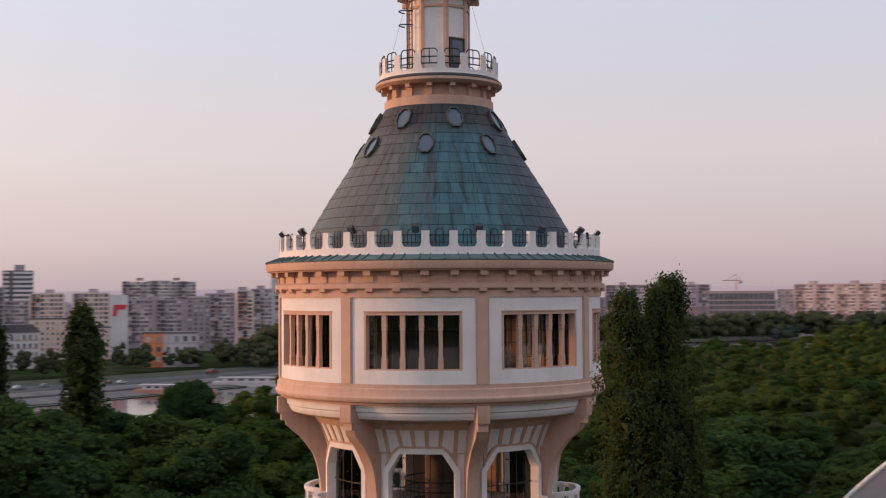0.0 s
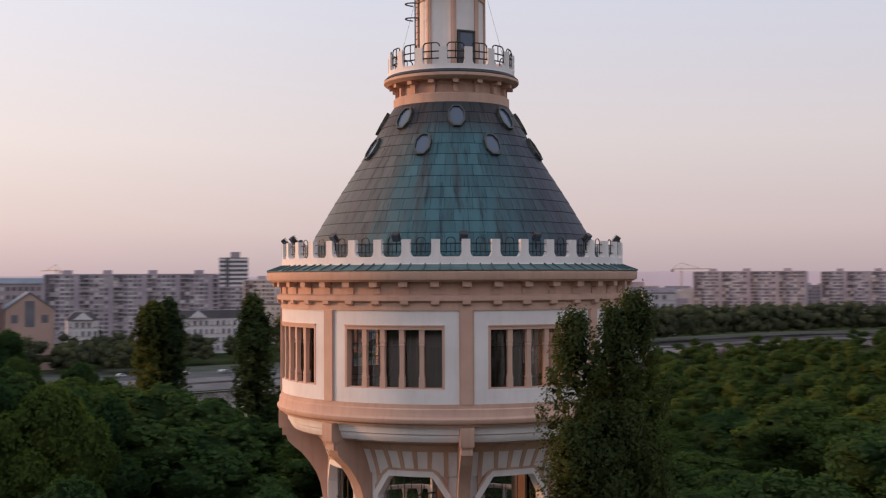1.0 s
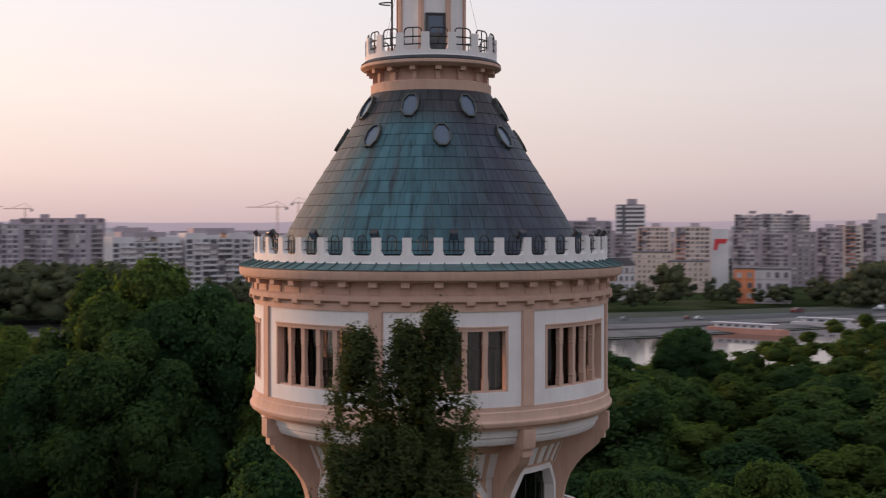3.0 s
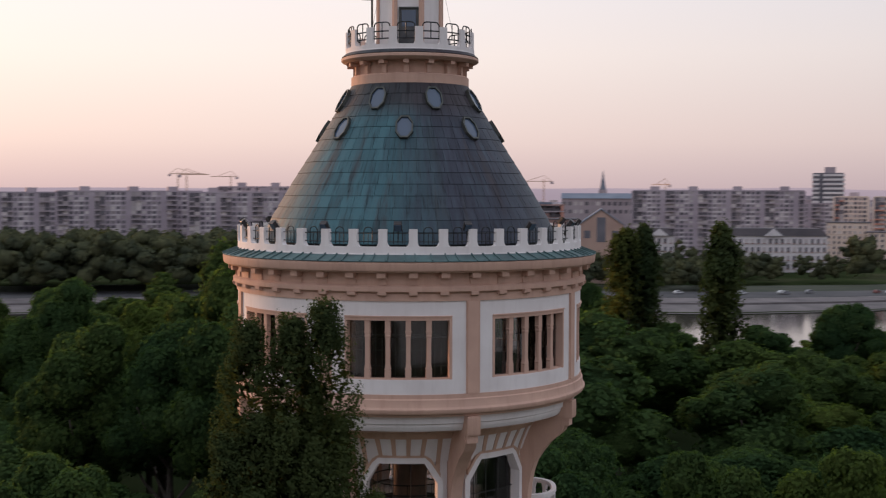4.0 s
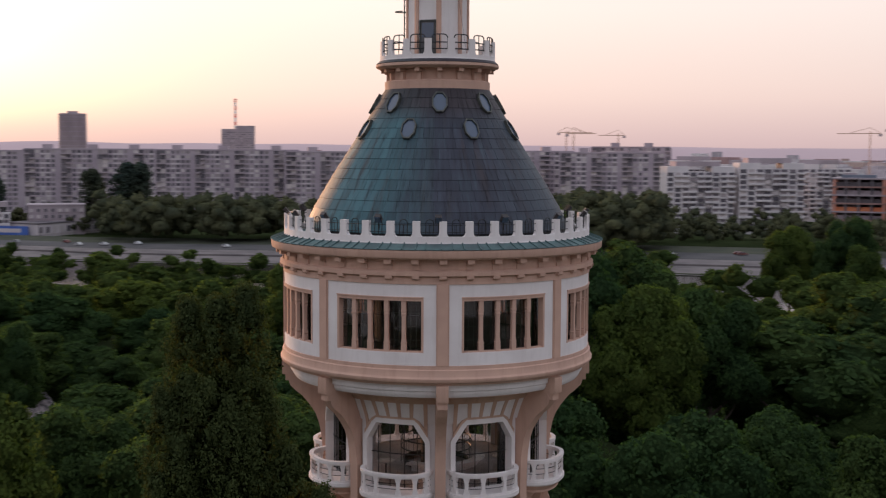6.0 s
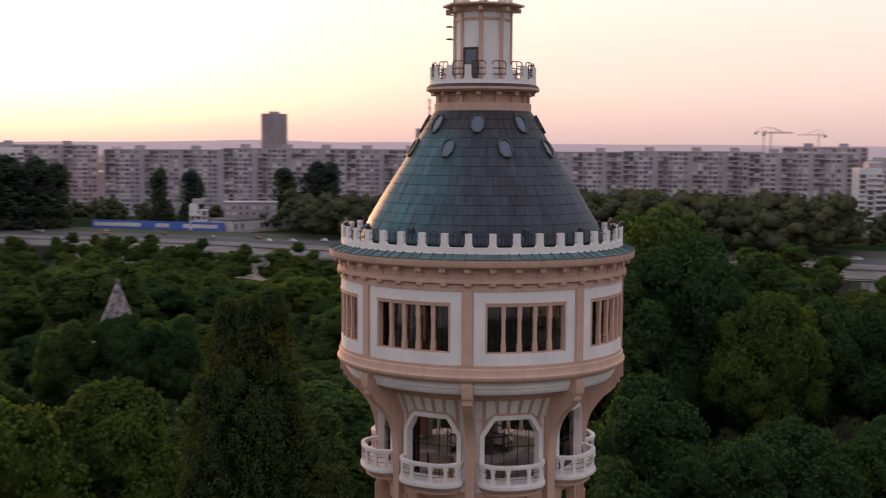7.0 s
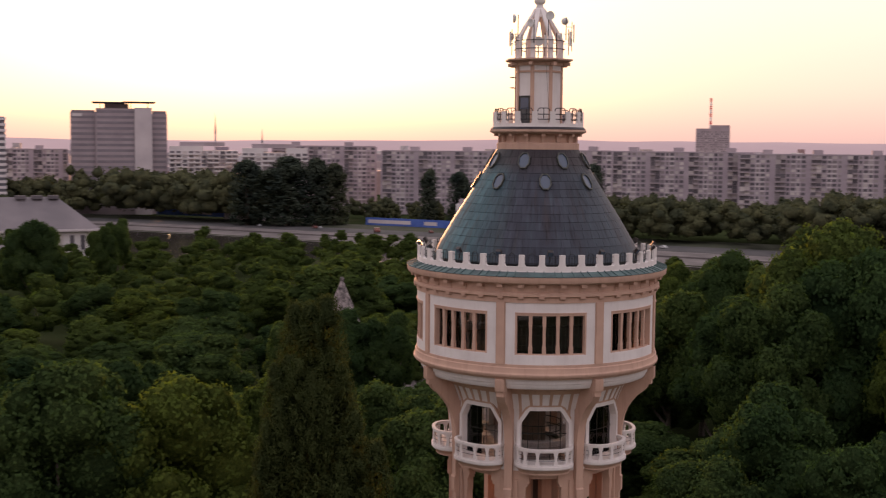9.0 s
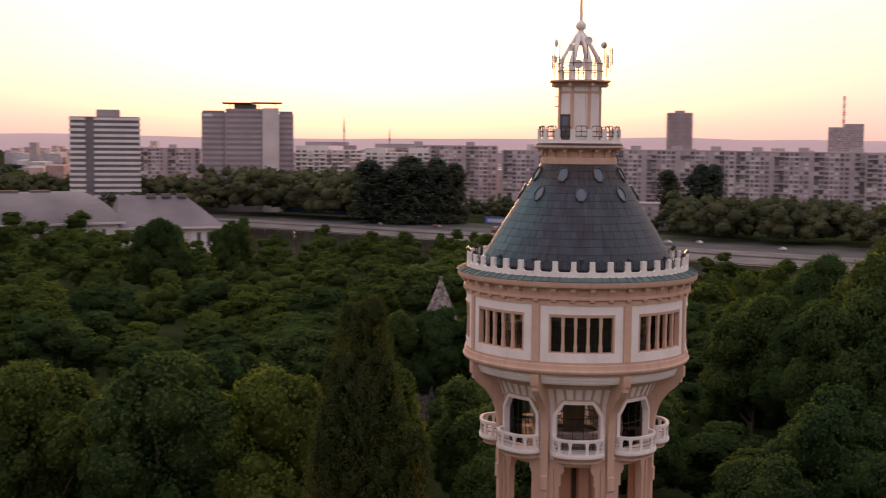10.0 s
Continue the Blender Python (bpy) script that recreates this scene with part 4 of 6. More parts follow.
leaf_green = leaf_material("leaf_green", (0.032, 0.056, 0.028), (0.066, 0.104, 0.044), (0.138, 0.172, 0.060), 1.0, 0.5)
# crown cores: darkest specks stand for shade in the gaps between leaves
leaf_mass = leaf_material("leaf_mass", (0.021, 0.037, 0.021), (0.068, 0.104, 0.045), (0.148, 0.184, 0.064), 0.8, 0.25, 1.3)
# far crown cores: haze put into the colour, paler and greyer
mass_haze = leaf_material("leaf_mass_far", (0.044, 0.054, 0.052), (0.074, 0.086, 0.078), (0.104, 0.114, 0.096), 0.9, 0.0, 1.1)
leaf_poplar = leaf_material("leaf_poplar", (0.032, 0.046, 0.025), (0.058, 0.075, 0.037), (0.115, 0.125, 0.056), 0.55, 0.36)
# far leaf blades, greyed by the same painted haze
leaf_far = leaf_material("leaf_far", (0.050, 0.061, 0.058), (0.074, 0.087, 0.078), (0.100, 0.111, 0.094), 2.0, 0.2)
bark = simple("bark", (0.07, 0.055, 0.045), (0.12, 0.10, 0.085), 3, 0.95, 0.0, 12, 0.6)


def crown_data(rng, lobes, count, size, core=0.84, stretch=1.0, spread=1.0, trim=True, cores=10):
    """Leaf blades on the skins of a set of round lobes, and a dense core in each; returns vertices and faces."""
    L = np.array(lobes)
    area = L[:, 3] ** 2
    pick = rng.choice(len(L), size=int(count * 1.7), p=area / area.sum())
    d = rng.normal(size=(len(pick), 3))
    d[:, 2] += 0.25
    d /= np.linalg.norm(d, axis=1)[:, None]
    rr = L[pick, 3] * rng.uniform(0.88, 1.0 + 0.11 * spread, len(pick))
    off = d * rr[:, None]
    off[:, 2] *= stretch
    p = L[pick, :3] + off
    keep = np.ones(len(p), bool)
    for k in range(len(L) if trim else 0):
        q = p - L[k, :3]
        q[:, 2] /= stretch
        keep &= (np.linalg.norm(q, axis=1) > 0.80 * L[k, 3]) | (pick == k)
    p, d = p[keep][:count], d[keep][:count]
    n = len(p)
    nrm = d + rng.normal(size=(n, 3)) * 0.34
    nrm /= np.linalg.norm(nrm, axis=1)[:, None]
    t = np.cross(nrm, rng.normal(size=(n, 3)))
    t /= np.linalg.norm(t, axis=1)[:, None]
    u = np.cross(nrm, t)
    s = size * rng.uniform(0.6, 1.35, n)[:, None]
    bend = nrm * s * 0.18
    v = np.stack([p - t * s * 0.52 - bend, p + t * s * 0.30 - u * s * 0.44, p + t * s * 0.30 + u * s * 0.44], 1).reshape(-1, 3)
    f = [(3 * i, 3 * i + 1, 3 * i + 2) for i in range(n)]
    blades = n
    heart = L[0, :3]
    out = (p - heart) / np.linalg.norm(p - heart, axis=1)[:, None]
    face = d * 0.66 + out * 0.34 + rng.normal(size=(n, 3)) * 0.11
    normals = [np.repeat(face / np.linalg.norm(face, axis=1)[:, None], 3, axis=0)]
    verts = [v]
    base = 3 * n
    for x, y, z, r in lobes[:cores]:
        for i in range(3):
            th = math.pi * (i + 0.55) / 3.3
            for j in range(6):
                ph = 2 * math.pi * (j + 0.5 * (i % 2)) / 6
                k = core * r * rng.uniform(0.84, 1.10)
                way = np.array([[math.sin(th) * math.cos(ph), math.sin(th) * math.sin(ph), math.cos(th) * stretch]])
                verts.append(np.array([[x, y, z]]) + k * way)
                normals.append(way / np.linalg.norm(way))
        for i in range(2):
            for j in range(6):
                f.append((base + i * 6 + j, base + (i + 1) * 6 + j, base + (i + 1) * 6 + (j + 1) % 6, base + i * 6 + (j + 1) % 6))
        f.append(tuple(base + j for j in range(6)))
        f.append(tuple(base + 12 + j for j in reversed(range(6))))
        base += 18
    return np.concatenate(verts), f, blades, np.concatenate(normals)


def from_data(name, v, f, blades, normals, mat, inner=None):
    """blades: how many faces are leaves, or a list of 0 (leaf) and 1 (core) for each face; normals follow the leaf
    masses.
    """
    me = bpy.data.meshes.new(name)
    me.from_pydata(v.tolist(), [], f)
    me.materials.append(mat)
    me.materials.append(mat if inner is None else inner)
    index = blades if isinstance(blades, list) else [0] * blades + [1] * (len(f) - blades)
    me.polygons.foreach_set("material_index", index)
    me.polygons.foreach_set("use_smooth", [True] * len(f))
    me.normals_split_custom_set_from_vertices(normals.tolist())
    return me


def broad_lobes(rng, h, r, foot, count):
    """A broad crown: a few large limbs' masses, each carrying smaller lobes on its outer side."""
    mid, half = (h + foot) / 2, (h - foot) / 2
    big = [(0, 0, mid - 0.1 * half, r * 0.5)]
    majors = 9 if count > 16 else 5
    for k in range(majors):
        a = 2.399963 * k + rng.uniform(-0.35, 0.35)
        z = 0.92 - 1.55 * (k + 0.5) / majors
        q = math.sqrt(max(0.0, 1 - z * z))
        s = rng.uniform(0.40, 0.54) * r
        w = rng.uniform(0.8, 1.05)
        big.append((q * math.cos(a) * (r - s) * w, q * math.sin(a) * (r - s) * w, mid + z * (half - s), s))
    out = [(x, y, z, s * 0.92) for x, y, z, s in big]
    for k in range(count):
        x, y, z, s = big[1 + k % majors]
        d = np.array([x, y, (z - mid) * 1.2 + 0.35 * r]) / r + rng.normal(size=3) * 0.62
        d /= np.linalg.norm(d)
        m = s * rng.uniform(0.22, 0.46)
        out.append((x + d[0] * s * 0.82, y + d[1] * s * 0.82, z + d[2] * s * 0.82, m))
    return out


def trunk_mesh(h, r, limbs, rng, reach=1.0):
    bm = bmesh.new()
    tube(bm, [(0, 0, 0), (0.05 * h * 0.1, 0, h * 0.3), (0, 0.03 * h * 0.1, h * 0.62)], r, 8, taper=r * 0.45)
    for k in range(limbs):
        a = 2.4 * k + rng.uniform(-0.4, 0.4)
        z = h * rng.uniform(0.25, 0.45)
        e = h * rng.uniform(0.16, 0.22) * reach
        tube(bm, [(0, 0, z), (e * 0.5 * math.cos(a), e * 0.5 * math.sin(a), z + h * 0.10), (e * math.cos(a), e * math.sin(a), z + h * 0.26)], r * 0.45, 6, taper=r * 0.15)
    return fix(bm)


def tree(name, label, trunk, crown, m, group):
    e = new(name)
    e.matrix_basis = m
    tagged(e, label, "tree", group)
    a, b = new("trunk", trunk), new("crown", crown)
    a.parent = b.parent = e
    return e


rng = np.random.default_rng(11)
near_kinds, mid_kinds = [], []
for k in range(6):
    h, r = 22.0, [6.2, 6.8, 5.6, 7.2, 6.0, 6.6][k]
    lobes = broad_lobes(rng, h, r, [5, 4, 7, 4, 6, 3][k], [90, 104, 84, 110, 92, 100][k])
    tm = part("trunk", trunk_mesh(h, 0.42, 5, rng), bark, None)
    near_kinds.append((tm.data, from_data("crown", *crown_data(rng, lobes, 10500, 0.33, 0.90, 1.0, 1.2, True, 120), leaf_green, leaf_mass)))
    lo = broad_lobes(rng, h, r, 4, 54)
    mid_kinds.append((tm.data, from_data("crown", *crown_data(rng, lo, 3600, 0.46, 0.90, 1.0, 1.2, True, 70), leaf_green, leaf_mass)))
    bpy.data.objects.remove(tm)
TREE_LABEL = "broad leafy park tree with a dense dark green crown"

# the largest trees, each at its own place: x, y, height, spread
placed = []


def stand(x, y, h, spread=1.0, kind=0, turn=0.0):
    placed.append((x, y, spread * 6.0 * h / 22))
    t, c = near_kinds[kind % 6]
    s = h / 22
    tree("tree", TREE_LABEL, t, c, pose(x, y, 0, 0, 0, turn) @ Matrix.Diagonal((s * spread, s * spread, s, 1)), "park trees")


stand(-74, 119, 39.5, 0.9, 3, 20)
stand(-62, 117, 36.0, 0.85, 1, 80)
stand(-63, 107, 32.0, 0.9, 0, 140)
stand(-74, 106, 29.5, 1.0, 4, 10)
stand(-66, 134, 33.5, 0.9, 5, 200)
stand(-54, 134, 29.0, 0.95, 2, 250)
stand(-52, 121, 30.5, 0.85, 4, 310)
stand(-84, 102, 29.0, 0.95, 0, 40)
stand(-25, 81, 21.0, 1.0, 1, 60)
stand(-20, 96, 24.0, 1.0, 3, 120)
stand(-33, 92, 26.0, 0.95, 5, 170)
stand(-9, 107, 23.0, 0.95, 2, 210)
stand(0, 112, 24.0, 0.9, 0, 320)
stand(-40, 36, 27.5, 1.05, 3, 30)
stand(-39, 26, 29.0, 1.0, 1, 15)
stand(-47, 47, 26.5, 0.95, 4, 75)
stand(-40, 61, 24.5, 0.95, 5, 130)
stand(-52, 77, 22.0, 1.0, 2, 190)
stand(-92, 104, 21.0, 1.1, 1, 240)
stand(-60, 60, 22.0, 1.0, 0, 290)
stand(-56, 31, 26.5, 1.0, 2, 340)
stand(-44, 13, 28.0, 1.0, 5, 5)
stand(-28, 66, 18.0, 1.0, 4, 55)
stand(-24, 112, 22.0, 1.0, 4, 155)
stand(-51, 252, 22.5, 1.15, 4, 40)
stand(-140, 268, 30.0, 0.9, 3, 15)
stand(-151, 261, 27.0, 0.9, 1, 95)
stand(-130, 262, 24.0, 0.9, 0, 215)
stand(-124, 276, 22.0, 0.9, 4, 300)
stand(-127, 129, 31.0, 0.9, 5, 33)
stand(-117, 139, 28.0, 0.9, 2, 66)
stand(-141, 124, 27.0, 0.95, 0, 99)
stand(-121, 61, 22.0, 0.9, 1, 70)
stand(-122, 54, 21.5, 0.9, 2, 20)
stand(-121, 69, 21.5, 0.9, 0, 120)
stand(-258, 0, 28.5, 0.95, 3, 10)
stand(-306, 18, 25.5, 0.75, 2, 100)
stand(-298, 14, 24.0, 0.75, 5, 160)

# the rest of the park, out to the shore
rest_v, rest_f, rest_i, rest_w, rest_n = [], [], [], [], 0
far_kinds, bank_kinds = [], []
for k in range(4):
    far_kinds.append(crown_data(rng, broad_lobes(rng, 22, 6.4, 0, 16), 440, 0.78, 0.90, 1.0, 1.3, True, 24))
    bank_kinds.append(crown_data(rng, broad_lobes(rng, 22, 6.4, 0, 14), 120, 1.2, 0.92, 1.0, 1.3, True, 10))
# tree heights near the shore: up to so many degrees to the left of +y, from, to
HEIGHTS = [(-18, 15, 24), (5, 8, 13), (12, 12, 16), (28, 7, 12), (44, 15, 22), (61, 17, 25), (73, 10, 15), (80, 12, 17), (92, 11, 17), (96, 11, 15), (100.5, 9, 13), (104, 14, 19), (200, 19, 26)]
spots = []
tries = 0
while tries < 14000:
    tries += 1
    a = rng.uniform(-28, 122)
    rad = 14 + (lerp_list(a, SHORE) - 18) * math.sqrt(rng.uniform(0, 1))
    if rad > lerp_list(a, SHORE) - 8 or rad < 16:
        continue
    p = bearing(a, rad, 0)
    if math.hypot(p.x - 7.6, p.y - 43.2) < 8 or math.hypot(p.x + 129, p.y - 63) < 5 or math.hypot(p.x - 60, p.y - 133) < 20:
        continue
    if p.x < -398 and -110 < p.y < 40:
        continue
    gap = 12.0 + 0.009 * rad
    if any((p.x - x) ** 2 + (p.y - y) ** 2 < (gap if w < 1 else max(gap, w * 0.95)) ** 2 for x, y, w in placed):
        continue
    placed.append((p.x, p.y, 0.5))
    spots.append((rad, p.x, p.y))
spots.sort()
for i, (rad, x, y) in enumerate(spots):
    left = math.degrees(math.atan2(TX - x, y - TY))
    if rad < 190:
        h = rng.uniform(10, 18) + (rng.uniform(3, 8) if rng.uniform() > 0.7 else 0)
    else:
        lo, hi = next((a, b) for end, a, b in HEIGHTS if left < end)
        k = min(1.0, (rad - 190) / (lerp_list(left, SHORE) - 190))
        h = rng.uniform(13 + (lo - 13) * k, 20 + (hi - 20) * k)
    s, w, turn = h / 22, (2.1 if h < 14 else 1.7) * rng.uniform(0.85, 1.12), rng.uniform(0, 360)
    m = pose(x, y, 0, 0, 0, turn) @ Matrix.Diagonal((s * w, s * w, s, 1))
    if i < 170:
        t, c = (near_kinds if i < 26 else mid_kinds)[int(rng.integers(6))]
        tree("tree", TREE_LABEL, t, c, m, "park trees")
    else:
        v, f, k, w = far_kinds[int(rng.integers(4))]
        rest_w.append(w @ np.array(pose(0, 0, 0, 0, 0, turn))[:3, :3].T)
        rest_i += [0] * k + [1] * (len(f) - k)
        M = np.array(m)
        rest_v.append(v @ M[:3, :3].T + M[:3, 3])
        rest_f += [tuple(j + rest_n for j in q) for q in f]
        rest_n += len(v)
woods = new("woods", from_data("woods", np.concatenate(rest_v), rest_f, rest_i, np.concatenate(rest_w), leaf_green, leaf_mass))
tagged(woods, "dense dark green park woods running to the river", "woods", "", "stuff")


# poplars
def poplar_crown(rng, spires, base, sprays, leaves, size, taper=5.0, core=0.8, inner=3000):
    """Slender upright spires set with upright sprays of leaves round a dense heart; returns vertices, faces and the count of leaves."""
    S = np.array(spires)
    weight = S[:, 3] * (S[:, 2] - base)
    i = rng.choice(len(S), size=sprays, p=weight / weight.sum())
    top, r = S[i, 2], S[i, 3]
    z = top - (top - base) * rng.uniform(0, 1, sprays) ** 2.0
    reach = taper * S[i, 3]
    wide = r * (0.16 + 1.0 * np.clip((top - z) / reach, 0, 1) ** 0.6) * (1 + 0.014 * (top - z))
    a = rng.uniform(0, 2 * math.pi, sprays)
    q = wide * rng.uniform(0.55, 1.02, sprays) ** 0.7
    centre = np.stack([S[i, 0] + q * np.cos(a), S[i, 1] + q * np.sin(a), z], 1)
    lean = np.stack([np.cos(a) * 0.3, np.sin(a) * 0.3, np.ones(sprays)], 1)
    fat = r * rng.uniform(0.18, 0.32, sprays)
    tall = fat * rng.uniform(1.2, 2.3, sprays)
    j = np.repeat(np.arange(sprays), leaves)
    n = len(j)
    d = rng.normal(size=(n, 3))
    d /= np.linalg.norm(d, axis=1)[:, None]
    d *= rng.uniform(0.55, 1.1, n)[:, None]
    p = centre[j] + d * np.stack([fat[j], fat[j], 0.35 * fat[j]], 1) + lean[j] * (d[:, 2] * tall[j])[:, None]
    nrm = d + 0.5 * np.stack([np.cos(a[j]), np.sin(a[j]), 0.3 + 0 * a[j]], 1) + rng.normal(size=(n, 3)) * 0.45
    nrm /= np.linalg.norm(nrm, axis=1)[:, None]
    u = np.cross(nrm, rng.normal(size=(n, 3)))
    u /= np.linalg.norm(u, axis=1)[:, None]
    w = np.cross(nrm, u)
    s = size * rng.uniform(0.6, 1.35, n)[:, None]
    bend = nrm * s * 0.18
    v = [np.stack([p - u * s * 0.52 - bend, p + u * s * 0.30 - w * s * 0.44, p + u * s * 0.30 + w * s * 0.44], 1).reshape(-1, 3)]
    f = [(3 * k, 3 * k + 1, 3 * k + 2) for k in range(n)]
    side = np.stack([np.cos(a[j]), np.sin(a[j]), 0.35 + 0 * a[j]], 1)
    face = d * 0.6 + side * 0.5 + rng.normal(size=(n, 3)) * 0.2
    normals = [np.repeat(face / np.linalg.norm(face, axis=1)[:, None], 3, axis=0)]
    # larger shaded leaves fill the inside
    k = rng.choice(len(S), size=inner, p=weight / weight.sum())
    top, r = S[k, 2], S[k, 3]
    z = top - 0.5 * r - (top - base) * rng.uniform(0, 1, inner) ** 2.2
    q = core * r * np.clip((top - z) / (taper * r), 0.1, 1) ** 0.6 * rng.uniform(0, 1, inner) ** 0.5
    a = rng.uniform(0, 2 * math.pi, inner)
    p = np.stack([S[k, 0] + q * np.cos(a), S[k, 1] + q * np.sin(a), z], 1)
    u, w = rng.normal(size=(inner, 3)), rng.normal(size=(inner, 3))
    big = 2.4 * size
    v.append(np.stack([p - u * big * 0.3, p + u * big * 0.2 - w * big * 0.3, p + u * big * 0.2 + w * big * 0.3], 1).reshape(-1, 3))
    f += [(3 * (n + c), 3 * (n + c) + 1, 3 * (n + c) + 2) for c in range(inner)]
    out = np.stack([np.cos(a), np.sin(a), 0.2 + 0 * a], 1)
    normals.append(np.repeat(out / np.linalg.norm(out, axis=1)[:, None], 3, axis=0))
    n += inner
    return np.concatenate(v), f, n, np.concatenate(normals)


# tip and thickness of each spire
spires = [(8.1, 44.5, 39.3, 0.95), (7.47, 43.69, 38.9, 0.78), (6.3, 43.0, 38.7, 0.92), (6.35, 41.95, 35.4, 0.85), (8.9, 45.9, 33.2, 0.75), (7.9, 43.0, 35.9, 0.85), (7.5, 44.6, 36.6, 0.90), (6.7, 43.8, 36.0, 0.85), (7.1, 42.6, 36.0, 0.88), (7.9, 45.3, 35.6, 0.82), (7.1, 45.3, 33.6, 0.85), (6.4, 44.4, 34.0, 0.80), (7.6, 42.0, 33.8, 0.85), (6.9, 41.5, 32.4, 0.85), (8.3, 43.8, 35.2, 0.85), (6.1, 42.6, 33.0, 0.75), (6.5, 41.2, 30.6, 0.85), (8.9, 45.2, 30.4, 0.85), (7.5, 46.2, 30.6, 0.85), (9.4, 47.0, 31.6, 0.80)]
spires = [(x - 7.6, y - 43.2, t, r) for x, y, t, r in spires]
crown = poplar_crown(rng, spires, 8.0, 7000, 44, 0.10, 2.8, 0.86, 34000)
tm = part("trunk", trunk_mesh(36, 0.5, 6, rng, 0.22), bark, None)
tree("poplar", "tall dense columnar poplar with several spires", tm.data, from_data("crown", *crown, leaf_poplar), pose(7.6, 43.2, 0), "")
bpy.data.objects.remove(tm)

slim, hazy = [], []
for k in range(3):
    sp = [(0, 0, 30, 2.0), (rng.uniform(-1.3, 1.3), rng.uniform(-1.3, 1.3), 29, 1.8), (rng.uniform(-1.8, 1.8), rng.uniform(-1.8, 1.8), 27.5, 1.9), (rng.uniform(-1.9, 1.9), rng.uniform(-1.9, 1.9), 25, 1.9)]
    tm = part("trunk", trunk_mesh(28, 0.4, 3, rng, 0.22), bark, None)
    crown = poplar_crown(rng, sp, 2.0, 900, 11, 0.5, 1.8, 0.85, 1200)
    slim.append((tm.data, from_data("crown", *crown, leaf_poplar)))
    # the same poplar in the leaf colour with haze mixed in
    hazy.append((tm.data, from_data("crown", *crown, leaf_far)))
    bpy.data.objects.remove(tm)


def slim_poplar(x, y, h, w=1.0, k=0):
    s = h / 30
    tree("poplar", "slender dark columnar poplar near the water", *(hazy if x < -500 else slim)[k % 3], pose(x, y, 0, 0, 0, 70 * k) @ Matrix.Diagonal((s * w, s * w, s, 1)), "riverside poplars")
slim_poplar(-84, 225, 35.6, 1.0, 1)
slim_poplar(-83, 230, 35.9, 1.0, 2)
slim_poplar(-65, 226, 36.6, 1.15, 2)
slim_poplar(-636, 73, 37.1, 2.33, 1)
slim_poplar(-630, 95, 39.0, 3.10, 2)
slim_poplar(-632, 111, 38.1, 2.33, 2)
slim_poplar(-634, 122, 35.2, 2.17, 2)
slim_poplar(-625, 176, 32.7, 1.55, 0)
slim_poplar(-612, 190, 31.4, 1.86, 1)
slim_poplar(-608, 241, 32.9, 1.86, 1)
slim_poplar(-602, 258, 36.1, 2.17, 2)
slim_poplar(-600, 265, 36.2, 2.17, 0)

# far-bank trees: a band of dark crowns behind the road, and clumps between the houses
band_v, band_f, band_i, band_w, band_n = [], [], [], [], 0


def band_tree(x, y, h, w):
    global band_n
    v, f, k, q = bank_kinds[int(rng.integers(4))]
    turn = rng.uniform(0, 360)
    band_w.append(q @ np.array(pose(0, 0, 0, 0, 0, turn))[:3, :3].T)
    band_i.extend([0] * k + [1] * (len(f) - k))
    M = np.array(pose(x, y, 0, 0, 0, turn) @ Matrix.Diagonal((w * h / 22, w * h / 22, h / 22, 1)))
    band_v.append(v @ M[:3, :3].T + M[:3, 3])
    band_f.extend(tuple(j + band_n for j in e) for e in f)
    band_n += len(v)


# degrees, first and last distance past the water line, height, how many
for a0, a1, d0, d1, h0, h1, count in ((-26, 3, 34, 70, 21, 27, 260), (3, 9, 110, 165, 19, 26, 80), (8, 24, 135, 200, 9, 17, 70), (17, 18.5, 120, 140, 23, 27, 3), (23, 45, 120, 200, 11, 19, 85), (45, 60, 60, 150, 20, 30, 140), (60, 73, 84, 170, 15, 26, 105), (73, 88, 150, 200, 9, 17, 85), (87, 97, 75, 130, 24, 37, 70), (96, 112, 70, 120, 20, 29, 80), (97, 116, 18, 50, 13, 19, 45), (100, 120, 150, 480, 12, 22, 70), (20, 60, 220, 420, 8, 15, 60), (-26, 10, 170, 420, 8, 14, 50), (24, 36, 82, 122, 12, 17, 40), (4, 10, 70, 150, 10, 17, 40)):
    for k in range(count):
        a = rng.uniform(a0, a1)
        p = bearing(a, lerp_list(a, FAR) + rng.uniform(d0, d1), 0)
        band_tree(p.x, p.y, rng.uniform(h0, h1), rng.uniform(1.0, 1.7))
far_woods = new("bank_trees", from_data("bank_trees", np.concatenate(band_v), band_f, band_i, np.concatenate(band_w), leaf_far, mass_haze))
tagged(far_woods, "hazy band of dull green trees along the far bank", "trees", "", "stuff")

# ---- the city on the far bank ----
def window_material():
    m, n, l, b = material("far_windows", 0.35, 0.0, 0.4)
    geo = n.new("ShaderNodeNewGeometry")
    l.new(ramp(n, l, geo.outputs["Random Per Island"], [(0.0, (0.08, 0.07, 0.085)), (0.5, (0.13, 0.115, 0.13)), (0.75, (0.26, 0.22, 0.23)), (1.0, (0.55, 0.49, 0.48))]), b.inputs["Base Color"])
    return m


def facade(name, a, c):
    return simple(name, a, c, 0.06, 0.9, 0.0, 1.5, 0.1)


far_window = window_material()
# concrete and mauve walls hold city haze as a pale mauve tint
panel_wall = facade("panel_concrete", (0.32, 0.265, 0.30), (0.42, 0.355, 0.39))
panel_light = facade("panel_light", (0.46, 0.405, 0.425), (0.57, 0.51, 0.52))
cream_wall = facade("cream_facade", (0.60, 0.47, 0.40), (0.70, 0.56, 0.48))
red_strip = facade("red_facade", (0.45, 0.20, 0.15), (0.52, 0.26, 0.20))
